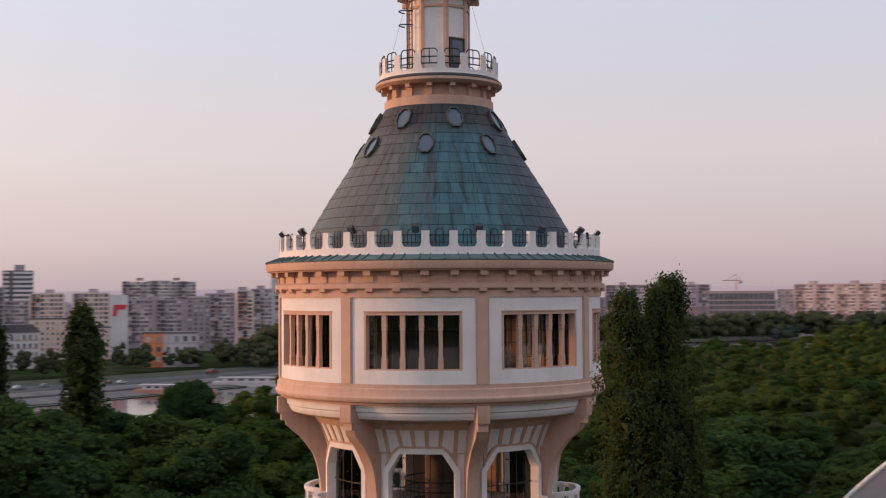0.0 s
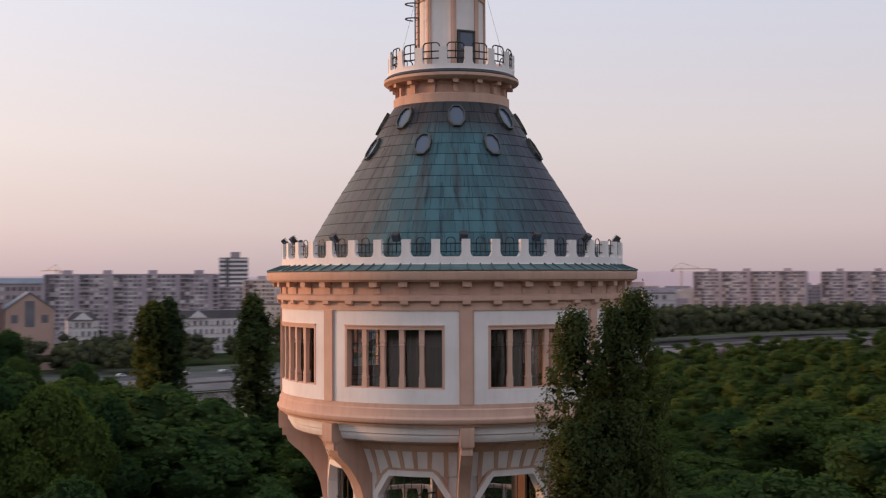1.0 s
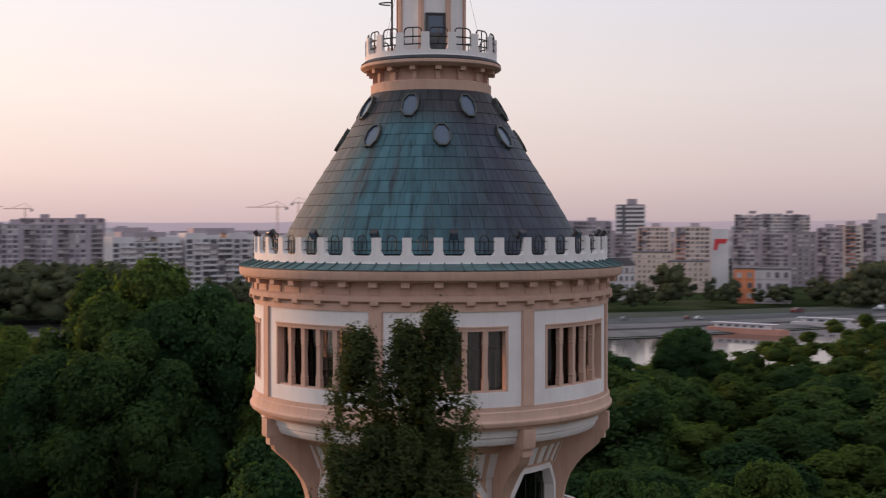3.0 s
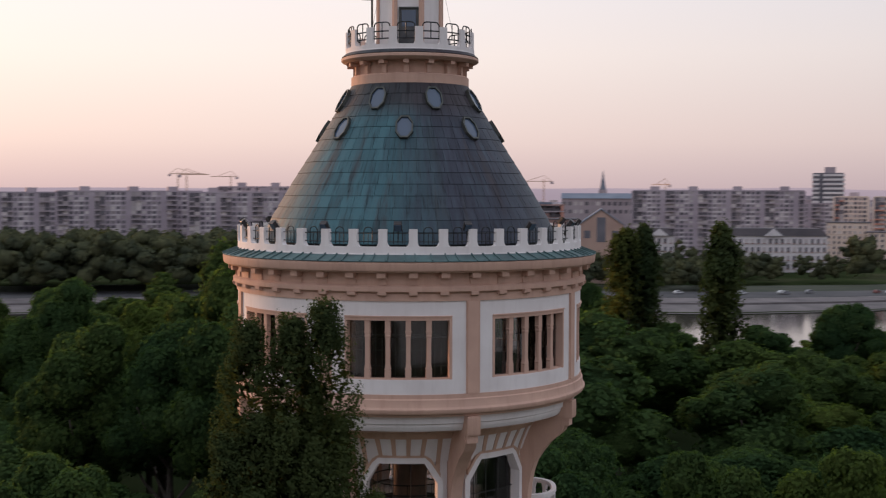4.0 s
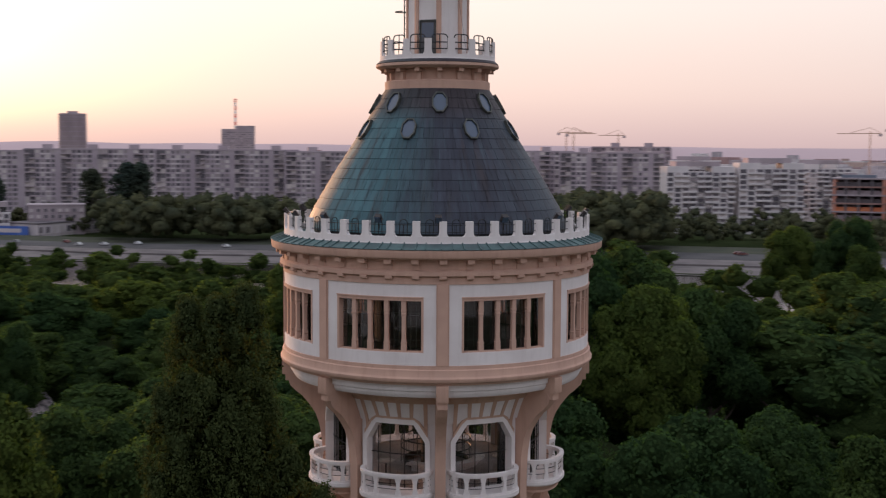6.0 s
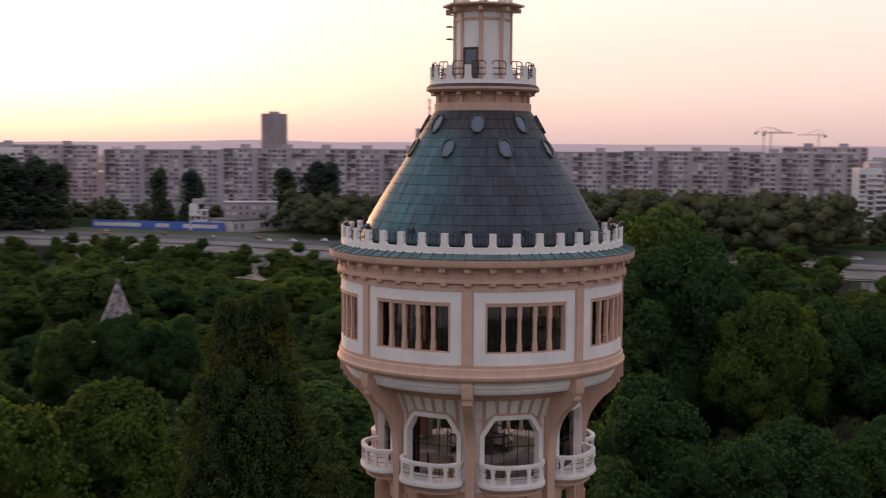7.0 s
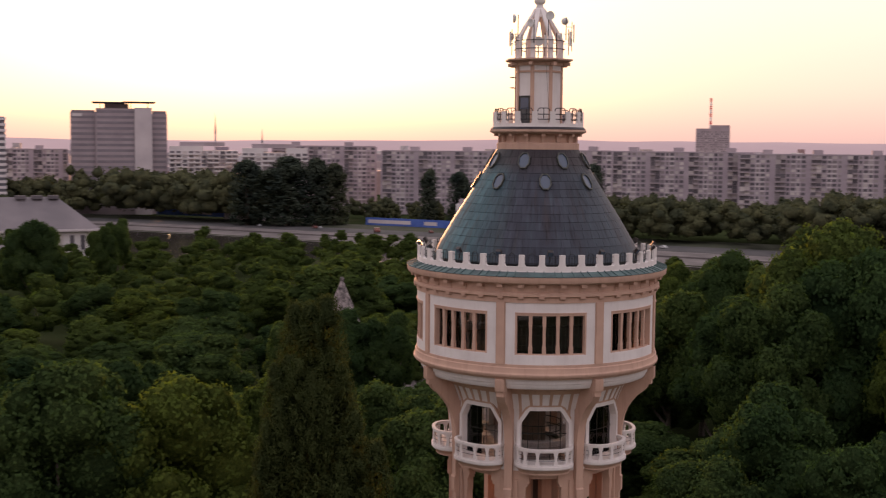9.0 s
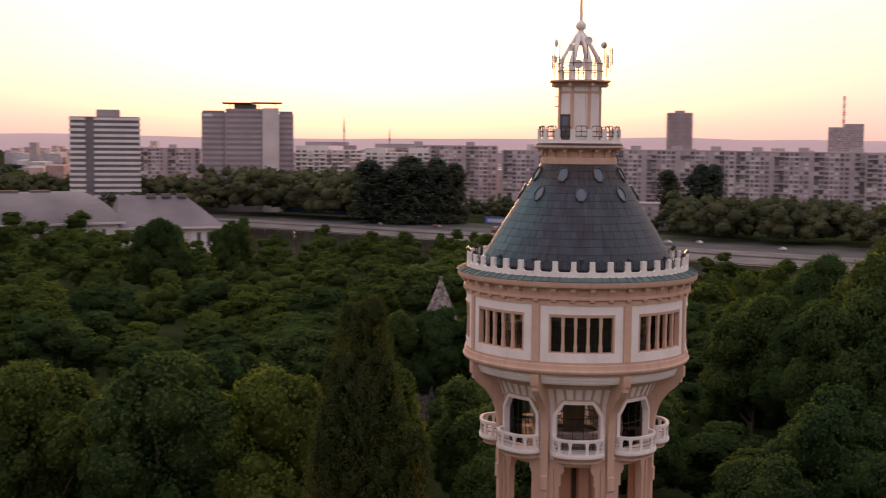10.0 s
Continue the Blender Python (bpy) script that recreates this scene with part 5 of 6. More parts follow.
white_wall = facade("white_facade", (0.54, 0.50, 0.51), (0.66, 0.61, 0.61))
brick_wall = facade("brick_facade", (0.25, 0.15, 0.135), (0.32, 0.20, 0.175))
grey_glass = simple("grey_glass", (0.10, 0.10, 0.12), (0.16, 0.15, 0.17), 0.1, 0.25)
mauve_wall = facade("mauve_facade", (0.30, 0.25, 0.27), (0.38, 0.32, 0.34))
dark_roof = facade("dark_roof", (0.10, 0.09, 0.10), (0.15, 0.13, 0.14))
slate_roof = facade("slate_roof", (0.12, 0.14, 0.18), (0.17, 0.19, 0.23))
tan_brick = facade("tan_brick", (0.36, 0.24, 0.20), (0.45, 0.31, 0.25))
orange_wall = facade("orange_facade", (0.62, 0.20, 0.10), (0.70, 0.27, 0.14))
sign_red = simple("sign_red", (0.55, 0.04, 0.05), (0.62, 0.06, 0.07), 0.5)
sign_blue = simple("banner_blue", (0.05, 0.10, 0.35), (0.07, 0.14, 0.42), 0.2)
yellow_wall = facade("yellow_facade", (0.50, 0.41, 0.25), (0.57, 0.47, 0.30))
hall_roof = simple("hall_roof_sheet", (0.13, 0.115, 0.125), (0.19, 0.165, 0.175), 0.05, 0.7)
crane_paint = simple("crane_paint", (0.40, 0.25, 0.18), (0.48, 0.32, 0.22), 0.2)
CITY = np.random.default_rng(5)


def boxes(name, items, mat, parent, label="", stuff=False):
    """Many plain blocks x0, x1, y0, y1, z0, z1 in one mesh."""
    v, f = [], []
    for x0, x1, y0, y1, z0, z1 in items:
        b = len(v)
        v += [(x0, y0, z0), (x1, y0, z0), (x1, y1, z0), (x0, y1, z0), (x0, y0, z1), (x1, y0, z1), (x1, y1, z1), (x0, y1, z1)]
        f += [tuple(b + i for i in q) for q in ((3, 2, 1, 0), (4, 5, 6, 7), (0, 1, 5, 4), (1, 2, 6, 5), (2, 3, 7, 6), (3, 0, 4, 7))]
    me = bpy.data.meshes.new(name)
    me.from_pydata(v, [], f)
    me.materials.append(mat)
    ob = new(name, me)
    ob.parent = parent
    return tagged(ob, label, kind="stuff" if stuff else "")


def front(x0, y0, x1, y1):
    """The frame of a facade whose left and right feet are given: x along it, y into the house."""
    d = Vector((x1 - x0, y1 - y0, 0))
    return Matrix.Translation((x0, y0, 0)) @ Matrix.Rotation(math.atan2(d.y, d.x), 4, "Z"), d.length


LABELS = {
    "panel": ("long grey concrete panel apartment block with loggias", "apartment block"),
    "stripes": ("cream apartment block with reddish vertical strips", "apartment block"),
    "steps": ("pale stepped apartment block with rooftop huts", "apartment block"),
    "white": ("white terraced apartment house with balcony bands", "apartment block"),
    "banded": ("tall white high-rise with dark horizontal window bands", "high-rise"),
    "office": ("large mauve-grey office block with a pale stair tower", "office block"),
    "hotel": ("white hotel block with a grid of deep windows", "hotel"),
    "glassy": ("long dark glass office block", "office block"),
    "brick": ("long red brick factory building", "factory"),
    "site": ("unfinished brick-red concrete frame under construction", "building site"),
    "mansion": ("white mansion with a dark roof and pediment", "mansion"),
    "redroof": ("small white house with a steep red roof", "house"),
    "yellow": ("yellow apartment house with rows of windows", "apartment block"),
    "roofsign": ("mauve block with a red sign band on its roof", "office block"),
    "cream": ("cream office building with rows of tall windows", "office block"),
    "low": ("low pinkish flat-roofed building", "building"),
    "orange": ("low orange hall with a flat roof", "hall"),
    "shed": ("low pale hall with a flat roof", "hall"),
    "sign": ("blank white end wall carrying a red sign", "building"),
    "gable": ("brick hall with a steep gabled slate roof", "hall"),
    "hall": ("long white hall with a dark slate roof", "hall"),
    "round": ("dark round tower block with balcony rings", "tower block"),
    "mast": ("dark tower block carrying a red and white mast", "tower block"),
}
HOUSE_NAME = {"panel": "apartment_block", "stripes": "apartment_block", "steps": "apartment_block", "white": "apartment_block", "banded": "high_rise", "office": "office_block", "hotel": "hotel", "glassy": "office_block", "brick": "factory", "site": "building_site", "mansion": "mansion", "low": "building", "roofsign": "office_block", "cream": "office_block", "redroof": "house", "yellow": "apartment_house", "orange": "low_hall", "shed": "low_hall", "sign": "end_building", "gable": "gabled_hall", "hall": "long_hall", "round": "tower_block", "mast": "tower_block"}


def block(kind, x0, y0, x1, y1, h, dep):
    m, w = front(x0, y0, x1, y1)
    e = group_at(HOUSE_NAME[kind], m, *LABELS[kind], "city buildings")
    fl = max(2, round(h / 2.85))
    fh = h / fl
    if kind in ("panel", "stripes", "steps"):
        wall = {"panel": panel_wall, "stripes": cream_wall, "steps": panel_light}[kind]
        nb = max(3, round(w / 3.1))
        bw = w / nb
        if kind == "steps":
            t = w / 3
            boxes("wall", [(0, t, 1.5, dep, 0, h - 2), (t, 2 * t, 0, dep, 0, h), (2 * t, w, 0.8, dep, 0, h - 1)], wall, e)
        else:
            boxes("wall", [(-1.2, w + 1.2, 0, dep, 0, h)], wall, e)
        win, bal, pan = [], [], []
        section = int(CITY.integers(6, 9))
        for i in range(nb):
            xa, col = i * bw, i % section
            if col == section - 1 and kind == "panel":
                continue
            wide = (0.3, 0.75, 0.25, 0.6)[(i * 7) % 4]
            for k in range(1, fl):
                z = k * fh
                if col in (0, 1):
                    # flat dark panel over the whole bay imitates a shaded loggia recess
                    win.append((xa + 0.05, xa + bw - 0.05, -0.10, 0.0, z + 0.05, z + fh - 0.12))
                    if CITY.uniform() > 0.35:
                        bal.append((xa + 0.1, xa + bw - 0.1, -1.2, -0.11, z - 0.1, z + 0.85))
                else:
                    win.append((xa + wide, xa + bw - wide, -0.07, 0.0, z + 0.8, z + fh - 0.35))
                    if col in (3, 4) and CITY.uniform() > 0.3:
                        pan.append((xa + 0.02, xa + bw - 0.02, -0.05, 0.0, z - 0.25, z + 0.75))
        boxes("glazing", win, far_window, e, "", True)
        if bal:
            boxes("loggia", bal, red_strip if kind == "stripes" else mauve_wall, e, "", True)
        if pan:
            boxes("spandrel", pan, panel_light if kind == "panel" else cream_wall, e, "", True)
        boxes("parapet", [(-0.2, w + 0.2, -0.2, dep + 0.2, h, h + 0.7)] if kind != "steps" else [(w * 0.36, w * 0.64, 0, dep, h, h + 0.6)], wall, e)
        hut = []
        for k in range(max(1, int(w / 26))):
            xx = (k + 0.5) * w / max(1, int(w / 26)) + CITY.uniform(-3, 3)
            hut.append((xx - 3, xx + 3, dep * 0.3, dep * 0.7, h + 0.7, h + 3.2))
        for q in hut:
            boxes("lift_hut", [q], mauve_wall, e)
    elif kind == "white":
        t = int(CITY.integers(2, 4))
        boxes("wall", [(k * w / t, (k + 1) * w / t - 0.5, (k % 2) * 2.0, dep, 0, h - (k % 2) * fh) for k in range(t)], white_wall, e)
        win, bal = [], []
        nb = max(3, round(w / 4.2))
        for i in range(nb):
            for k in range(1, fl - 1):
                xa, bw, z = i * w / nb, w / nb, k * fh
                win.append((xa + 0.5, xa + bw - 0.6, -0.08, 0.0 if True else 0, z + 0.4, z + fh - 0.5))
                if (i + k // 3) % 3:
                    bal.append((xa, xa + bw, -1.3, -0.02, z - 0.1, z + 0.9))
        boxes("glazing", win, far_window, e, "", True)
        boxes("loggia", bal, white_wall, e, "", True)
        boxes("roof_storey", [(w * 0.15, w * 0.8, dep * 0.2, dep, h, h + 2.6)], mauve_wall, e)
    elif kind == "banded":
        boxes("wall", [(0, w, 0, dep, 0, h)], grey_glass, e)
        for k in range(int(h / 3.4)):
            boxes("floor_band", [(-0.5, w + 0.5, -0.5, dep + 0.5, k * 3.4 + 1.9, k * 3.4 + 3.5)], white_wall, e)
        boxes("stair_strip", [(w * 0.22, w * 0.34, -0.8, 0, 0, h)], grey_glass, e)
        boxes("roof_hut", [(w * 0.38, w * 0.72, dep * 0.2, dep * 0.8, h, h + 4.5)], mauve_wall, e)
    elif kind == "office":
        boxes("wall", [(0, w * 0.26, 3, dep, 0, h - 2.5), (w * 0.26, w * 0.66, 0, dep, 0, h), (w * 0.84, w, 4, dep, 0, h - 3)], mauve_wall, e)
        boxes("stair_tower", [(w * 0.66, w * 0.84, -1.5, dep, 0, h + 0.6)], panel_light, e)
        office_glass = simple("mauve_glass", (0.19, 0.165, 0.19), (0.24, 0.21, 0.235), 0.1, 0.4)
        boxes("window_band", [(xa, xb, y - 0.1, y, k * 3.6 + 1.2, k * 3.6 + 2.9) for k in range(2, int(h / 3.6)) for xa, xb, y in ((0.5, w * 0.25, 3), (w * 0.27, w * 0.655, 0), (w * 0.845, w - 0.5, 4))], office_glass, e, "", True)
        for xa, xb in ((w * 0.22, w * 0.56), (w * 0.54, w * 0.88)):
            boxes("roof_canopy", [(xa, xb, -2, dep + 2, h + 3.4 + xa * 0.02, h + 3.9 + xa * 0.02)], dark_roof, e)
        boxes("roof_plant", [(w * 0.35, w * 0.6, dep * 0.3, dep * 0.8, h, h + 3.3)], mauve_wall, e)
        boxes("canopy_post", [(xx, xx + 0.5, dep * 0.5, dep * 0.5 + 0.5, h, h + 3.6) for xx in (w * 0.3, w * 0.62, w * 0.8)], dark_roof, e)
        boxes("sign_panel", [(w * 0.02, w * 0.12, 2.7, 2.95, h - 5.2, h - 3.4)], white_wall, e)
    elif kind in ("hotel", "brick", "mansion", "low", "sign", "orange", "shed", "redroof", "yellow", "cream"):
        wall = {"hotel": panel_light, "brick": brick_wall, "mansion": white_wall, "low": mauve_wall, "redroof": white_wall, "cream": cream_wall, "yellow": yellow_wall, "sign": white_wall, "orange": orange_wall, "shed": panel_light}[kind]
        bw = {"hotel": 6.4, "brick": 3.6, "mansion": 3.2, "low": 3.5, "redroof": 4.0, "cream": 3.0, "yellow": 3.4, "sign": 9.0, "orange": 5.0, "shed": 4.6}[kind]
        boxes("wall", [(0, w, 0, dep, 0, h)], wall, e)
        nb = max(1, int(w / bw))
        fh = {"hotel": 3.7, "brick": 5.5, "mansion": 4.6, "orange": 5.5, "shed": 6.0}.get(kind, 3.2)
        win, sill = [], []
        if kind != "sign":
            for i in range(nb):
                for k in range(0, int(h / fh)):
                    xa, bb, z = i * w / nb, w / nb, k * fh + (h - fh * int(h / fh)) * 0.6
                    win.append((xa + bb * 0.28, xa + bb * 0.74, -0.1, 0.0, z + fh * 0.28, z + fh * 0.78))
                    sill.append((xa + bb * 0.22, xa + bb * 0.80, -0.5, -0.02, z + fh * 0.18, z + fh * 0.27))
            boxes("glazing", win, far_window, e, "", True)
            boxes("sill", sill, {"brick": brick_wall, "mansion": brick_wall}.get(kind, wall), e, "", True)
        if kind == "hotel":
            boxes("attic", [(0, w * 0.62, 1, dep, h, h + 5.0)], panel_light, e)
            boxes("attic_plant", [(w * 0.62 + 0.1, w, 1, dep, h, h + 4.0)], mauve_wall, e)
        elif kind == "mansion":
            bm = bmesh.new()
            prism(bm, [(-0.6, 0), (w + 0.6, 0), (w - 3.5, 4.2), (3.5, 4.2)], -0.6, dep + 0.6, Matrix.Translation((0, dep, h)) @ Matrix.Rotation(math.pi / 2, 4, "X"))
            part("roof", fix(bm), dark_roof, e, "", False)
            bm = bmesh.new()
            c = w * 0.5
            prism(bm, [(c - 5, 0), (c + 5, 0), (c, 4.0)], 0, 1.5, Matrix.Translation((0, -0.3, h + 0.1)) @ Matrix.Rotation(math.pi / 2, 4, "X"))
            part("pediment", fix(bm), white_wall, e, "", False)
        elif kind == "redroof":
            bm = bmesh.new()
            prism(bm, [(-0.6, h), (dep + 0.6, h), (dep / 2, h + 9)], -0.5, w + 0.5, Matrix(((0, 0, 1, 0), (1, 0, 0, 0), (0, 1, 0, 0), (0, 0, 0, 1))))
            part("roof", fix(bm), red_strip, e, "steep red roof", False)
        elif kind == "sign":
            bm = bmesh.new()
            prism(bm, [(w * 0.15, h - 14), (w * 0.35, h - 14), (w * 0.45, h - 9.5), (w * 0.85, h - 9.5), (w * 0.95, h - 6.5), (w * 0.2, h - 6.5)], 0.0, 0.3, Matrix.Translation((0, -0.02, 0)) @ Matrix.Rotation(math.pi / 2, 4, "X"))
            part("sign_shape", fix(bm), sign_red, e, "plain red sign shape", False)
        else:
            boxes("roof", [(-0.4, w + 0.4, -0.4, dep + 0.4, h, h + 0.6)], dark_roof if kind != "low" else mauve_wall, e)
    elif kind == "roofsign":
        boxes("wall", [(0, w, 0, dep, 0, h - 12)], panel_light, e)
        boxes("sign_band", [(w * 0.04, w * 0.94, -0.4, -0.02, h - 12.5, h - 9.5)], sign_red, e, "plain red sign band")
        boxes("roof_storey", [(w * 0.1, w * 0.9, 2, dep, h - 11.9, h - 4)], white_wall, e)
        boxes("glazing", [(w * 0.12, w * 0.88, 1.85, 1.98, h - 9.5 + 2.6 * k, h - 8.3 + 2.6 * k) for k in range(2)], grey_glass, e, "", True)
        for xa in (0.0, w * 0.86):
            boxes("stair_head", [(xa, xa + w * 0.14, 0.1, dep, h - 11.9, h)], mauve_wall, e)
    elif kind == "glassy":
        boxes("wall", [(0, w, 0, dep, 0, h)], grey_glass, e)
        for k in range(1, int(h / 4)):
            boxes("spandrel", [(-0.2, w + 0.2, -0.25, -0.02, k * 4, k * 4 + 1.1)], mauve_wall, e)
        boxes("mullion", [(i * 4.0, i * 4.0 + 0.35, -0.3, -0.02, 0, h - 0.1) for i in range(int(w / 4))], mauve_wall, e, "", True)
        boxes("fascia", [(-0.3, w + 0.3, -0.4, dep + 0.3, h, h + 2.2)], white_wall if CITY.uniform() > 0.5 else mauve_wall, e)
    elif kind == "site":
        top = int(h / 4) * 4
        for k in range(int(h / 4)):
            boxes("slab", [(-0.6, w + 0.6, -0.8, dep, k * 4 + 3.3, k * 4 + 4.0)], mauve_wall if k % 2 else brick_wall, e)
        for i in range(int(w / 5.5) + 1):
            x = i * (w - 0.8) / int(w / 5.5)
            wide = 1.9 if i in (0, int(w / 5.5)) else 0.6
            boxes("post", [(max(0.0, x - wide / 2), min(w, x + 0.4 + wide / 2), yy, yy + 0.9, 0, top) for yy in (-0.6, dep - 1)], red_strip if wide > 1 else dark_roof, e)
        for k in range(2, int(h / 4)):
            boxes("safety_net", [(0.5, w - 0.5, 1.2, 1.3, k * 4, k * 4 + 2.0)], (mauve_wall, orange_wall, dark_roof)[k % 3] if k % 3 != 1 or k == 4 else dark_roof, e)
        boxes("core", [(w * 0.2, w * 0.42, dep * 0.4, dep * 0.8, 0, top + 2.2)], mauve_wall, e)
        boxes("back_wall", [(0, w, dep, dep + 0.4, 0, top - 1)], dark_roof, e)
        boxes("site_roof", [(w * 0.15, w * 0.8, dep * 0.2, dep * 0.7, top + 0.02, top + 1.4)], slate_roof, e)
    elif kind in ("gable", "hall"):
        rise = 7.0 if kind == "gable" else 4.0
        bm = bmesh.new()
        if kind == "gable":
            prism(bm, [(0, 0), (w, 0), (w, h - 2), (w / 2, h - 2 + rise), (0, h - 2)], 0, dep, Matrix.Translation((0, dep, 0)) @ Matrix.Rotation(math.pi / 2, 4, "X"))
        else:
            cuboid(bm, 0, w, 0, dep, 0, h)
        part("wall", fix(bm), tan_brick if kind == "gable" else mauve_wall, e, "", False)
        if kind == "hall":
            for k in range(2):
                boxes("glazing", [(i * 4.2 + 0.8, i * 4.2 + 3.4, -0.12, 0.0, h - 5.2 - 6 * k, h - 2.4 - 6 * k) for i in range(int(w / 4.2))], far_window, e, "", True)
        bm = bmesh.new()
        if kind == "gable":
            for s in (0, 1):
                xa, xb = (-0.8, w / 2) if s == 0 else (w / 2, w + 0.8)
                za, zb = (h - 2.6, h - 1.8 + rise) if s == 0 else (h - 1.8 + rise, h - 2.6)
                prism(bm, [(xa, za), (xb, zb), (xb, zb + 0.5), (xa, za + 0.5)], -0.6, dep + 0.6, Matrix.Translation((0, dep, 0)) @ Matrix.Rotation(math.pi / 2, 4, "X"))
        else:
            prism(bm, [(-1, h + 0.05), (dep + 1, h + 0.05), (dep / 2, h + rise)], -0.5, w + 0.5, Matrix(((0, 0, 1, 0), (1, 0, 0, 0), (0, 1, 0, 0), (0, 0, 0, 1))))
        part("roof", fix(bm), slate_roof, e, "", False)
        if kind == "gable":
            boxes("tall_window", [(w * 0.40, w * 0.60, -0.15, -0.01, h * 0.66, h + 1.5)], grey_glass, e)
            for q in (0.12, 0.74):
                boxes("window", [(w * q, w * (q + 0.14), -0.15, -0.01, h * 0.72, h * 0.84)], grey_glass, e)
    elif kind == "round":
        bm = bmesh.new()
        r = w / 2
        prism(bm, [(r + r * math.cos(2 * math.pi * k / 24), r + r * math.sin(2 * math.pi * k / 24)) for k in range(24)], 0, h)
        part("wall", fix(bm), mauve_wall, e)
        for k in range(int(h / 3.2)):
            bm = bmesh.new()
            q = r + 1.1
            prism(bm, [(r + q * math.cos(2 * math.pi * j / 24), r + q * math.sin(2 * math.pi * j / 24)) for j in range(24)], k * 3.2 + 2.2, k * 3.2 + 3.3)
            part("balcony_ring", fix(bm), mauve_wall if k % 2 else panel_wall, e)
        boxes("roof_hut", [(r * 0.6, r * 1.4, r * 0.6, r * 1.4, h, h + 3)], mauve_wall, e)
    elif kind == "mast":
        boxes("wall", [(0, w * 0.45, 0, dep, 0, h - 5), (w * 0.45, w, 0, dep, 0, h)], mauve_wall, e)
        boxes("glazing", [(xa + 0.6, xa + 2.2, -0.1, 0.0, k * 3.2 + 1, k * 3.2 + 2.4) for k in range(1, int((h - 6) / 3.2)) for xa in np.arange(1, w - 3, 3.0)], far_window, e, "", True)
        cx, mz = w * 0.42, h - 5
        for k in range(8):
            bm = bmesh.new()
            tube(bm, [(cx, dep / 2, mz + k * 5.75), (cx, dep / 2, mz + k * 5.75 + 5.75)], 1.1, 6)
            for j in range(2):
                cuboid(bm, cx - 2.3, cx + 2.3, dep / 2 - 0.5, dep / 2 + 0.5, mz + k * 5.75 + 1.2 + 2.7 * j, mz + k * 5.75 + 2.1 + 2.7 * j)
            part("mast_section", fix(bm), sign_red if k % 2 else white_wall, e)
    return e


block("banded", -332, 944, -311, 951, 58.8, 24)
block("panel", -356, 935, -314, 949, 35.0, 14)
block("stripes", -281, 855, -261, 861, 40.6, 16)
block("stripes", -240, 815, -219, 821, 40.7, 16)
block("sign", -218, 821, -207, 824, 39.8, 14)
block("steps", -285, 1114, -222, 1128, 52.1, 16)
block("panel", -234, 931, -193, 940, 35.6, 14)
block("low", -180, 882, -164, 885, 37.2, 14)
block("panel", -173, 934, -153, 938, 39.9, 14)
block("stripes", -145, 888, -135, 890, 41.8, 14)
block("panel", -143, 939, -124, 942, 43.1, 14)
block("hotel", -109, 799, -65, 805, 44.4, 16)
block("glassy", -71, 854, -24, 857, 39.9, 16)
block("roofsign", -87, 1003, -54, 1006, 57.0, 14)
# sunlit end wall beside the hotel, added as a narrow block facing the sun
block("shed", -66, 806, -59, 800, 41.0, 10)
block("cream", -254, 770, -230, 775, 25.0, 16)
block("cream", -227, 766, -205, 774, 19.5, 16)
block("panel", 41, 1166, 136, 1146, 46.5, 19)
block("redroof", -28, 925, -18, 927, 26.0, 12)
block("yellow", -28, 986, -14, 990, 43.0, 14)
block("shed", -1, 911, 21, 917, 30.0, 18)
block("low", -12, 991, -3, 993, 34.0, 12)
block("panel", -69, 955, -30, 965, 41.0, 14)
block("low", 146, 1243, 162, 1246, 33.5, 19)
block("panel", 156, 1186, 250, 1170, 46.1, 19)
block("glassy", 222, 1039, 274, 1027, 38.1, 27)
block("low", 327, 1219, 342, 1215, 41.2, 19)
block("panel", 311, 1099, 387, 1047, 45.5, 19)
block("panel", 391, 1046, 445, 1009, 43.7, 19)
block("panel", -383, 758, -282, 803, 44.5, 14)
block("gable", -281, 525, -263, 536, 30.0, 30)
block("brick", -307, 520, -287, 533, 30.1, 14)
block("site", -345, 517, -325, 531, 34.0, 16)
block("brick", -324, 532, -309, 542, 33.0, 12)
block("site", -412, 654, -384, 673, 36.2, 16)
block("hall", -477, 816, -422, 849, 39.0, 30)
block("mansion", -303, 629, -289, 637, 19.6, 16)
block("mansion", -267, 648, -219, 680, 19.8, 12)
block("white", -531, 588, -507, 610, 38.5, 14)
block("white", -480, 581, -453, 604, 36.5, 14)
block("white", -488, 652, -458, 675, 36.5, 14)
block("panel", -603, 586, -567, 624, 46.6, 14)
block("white", -498, 610, -469, 635, 35.0, 14)
block("white", -531, 713, -512, 729, 36.0, 14)
block("panel", -653, 379, -613, 465, 42.7, 14)
block("panel", -612, 466, -567, 540, 43.5, 14)
block("white", -437, 496, -419, 529, 36.3, 14)
block("white", -417, 530, -398, 560, 38.3, 14)
block("panel", -552, 517, -510, 564, 42.8, 14)
block("panel", -762, 170, -737, 240, 42.6, 14)
block("panel", -737, 241, -703, 312, 43.7, 14)
block("panel", -703, 313, -658, 390, 43.5, 14)
block("round", -1626, 532, -1616, 566, 91.0, 36)
block("mast", -1696, 796, -1675, 841, 79.0, 30)
block("banded", -703, -107, -710, -66, 61.8, 22)
block("office", -764, -33, -767, 28, 69.0, 26)
block("panel", -908, -93, -913, -48, 41.0, 14)
block("white", -767, 29, -766, 74, 45.0, 14)
block("white", -716, 74, -714, 115, 44.2, 14)
block("panel", -795, 99, -788, 169, 45.2, 14)
block("low", -598, 204, -590, 231, 15.0, 18)
block("white", -593, 184, -590, 193, 14.9, 10)
block("orange", -163, 681, -152, 683, 18.7, 16)
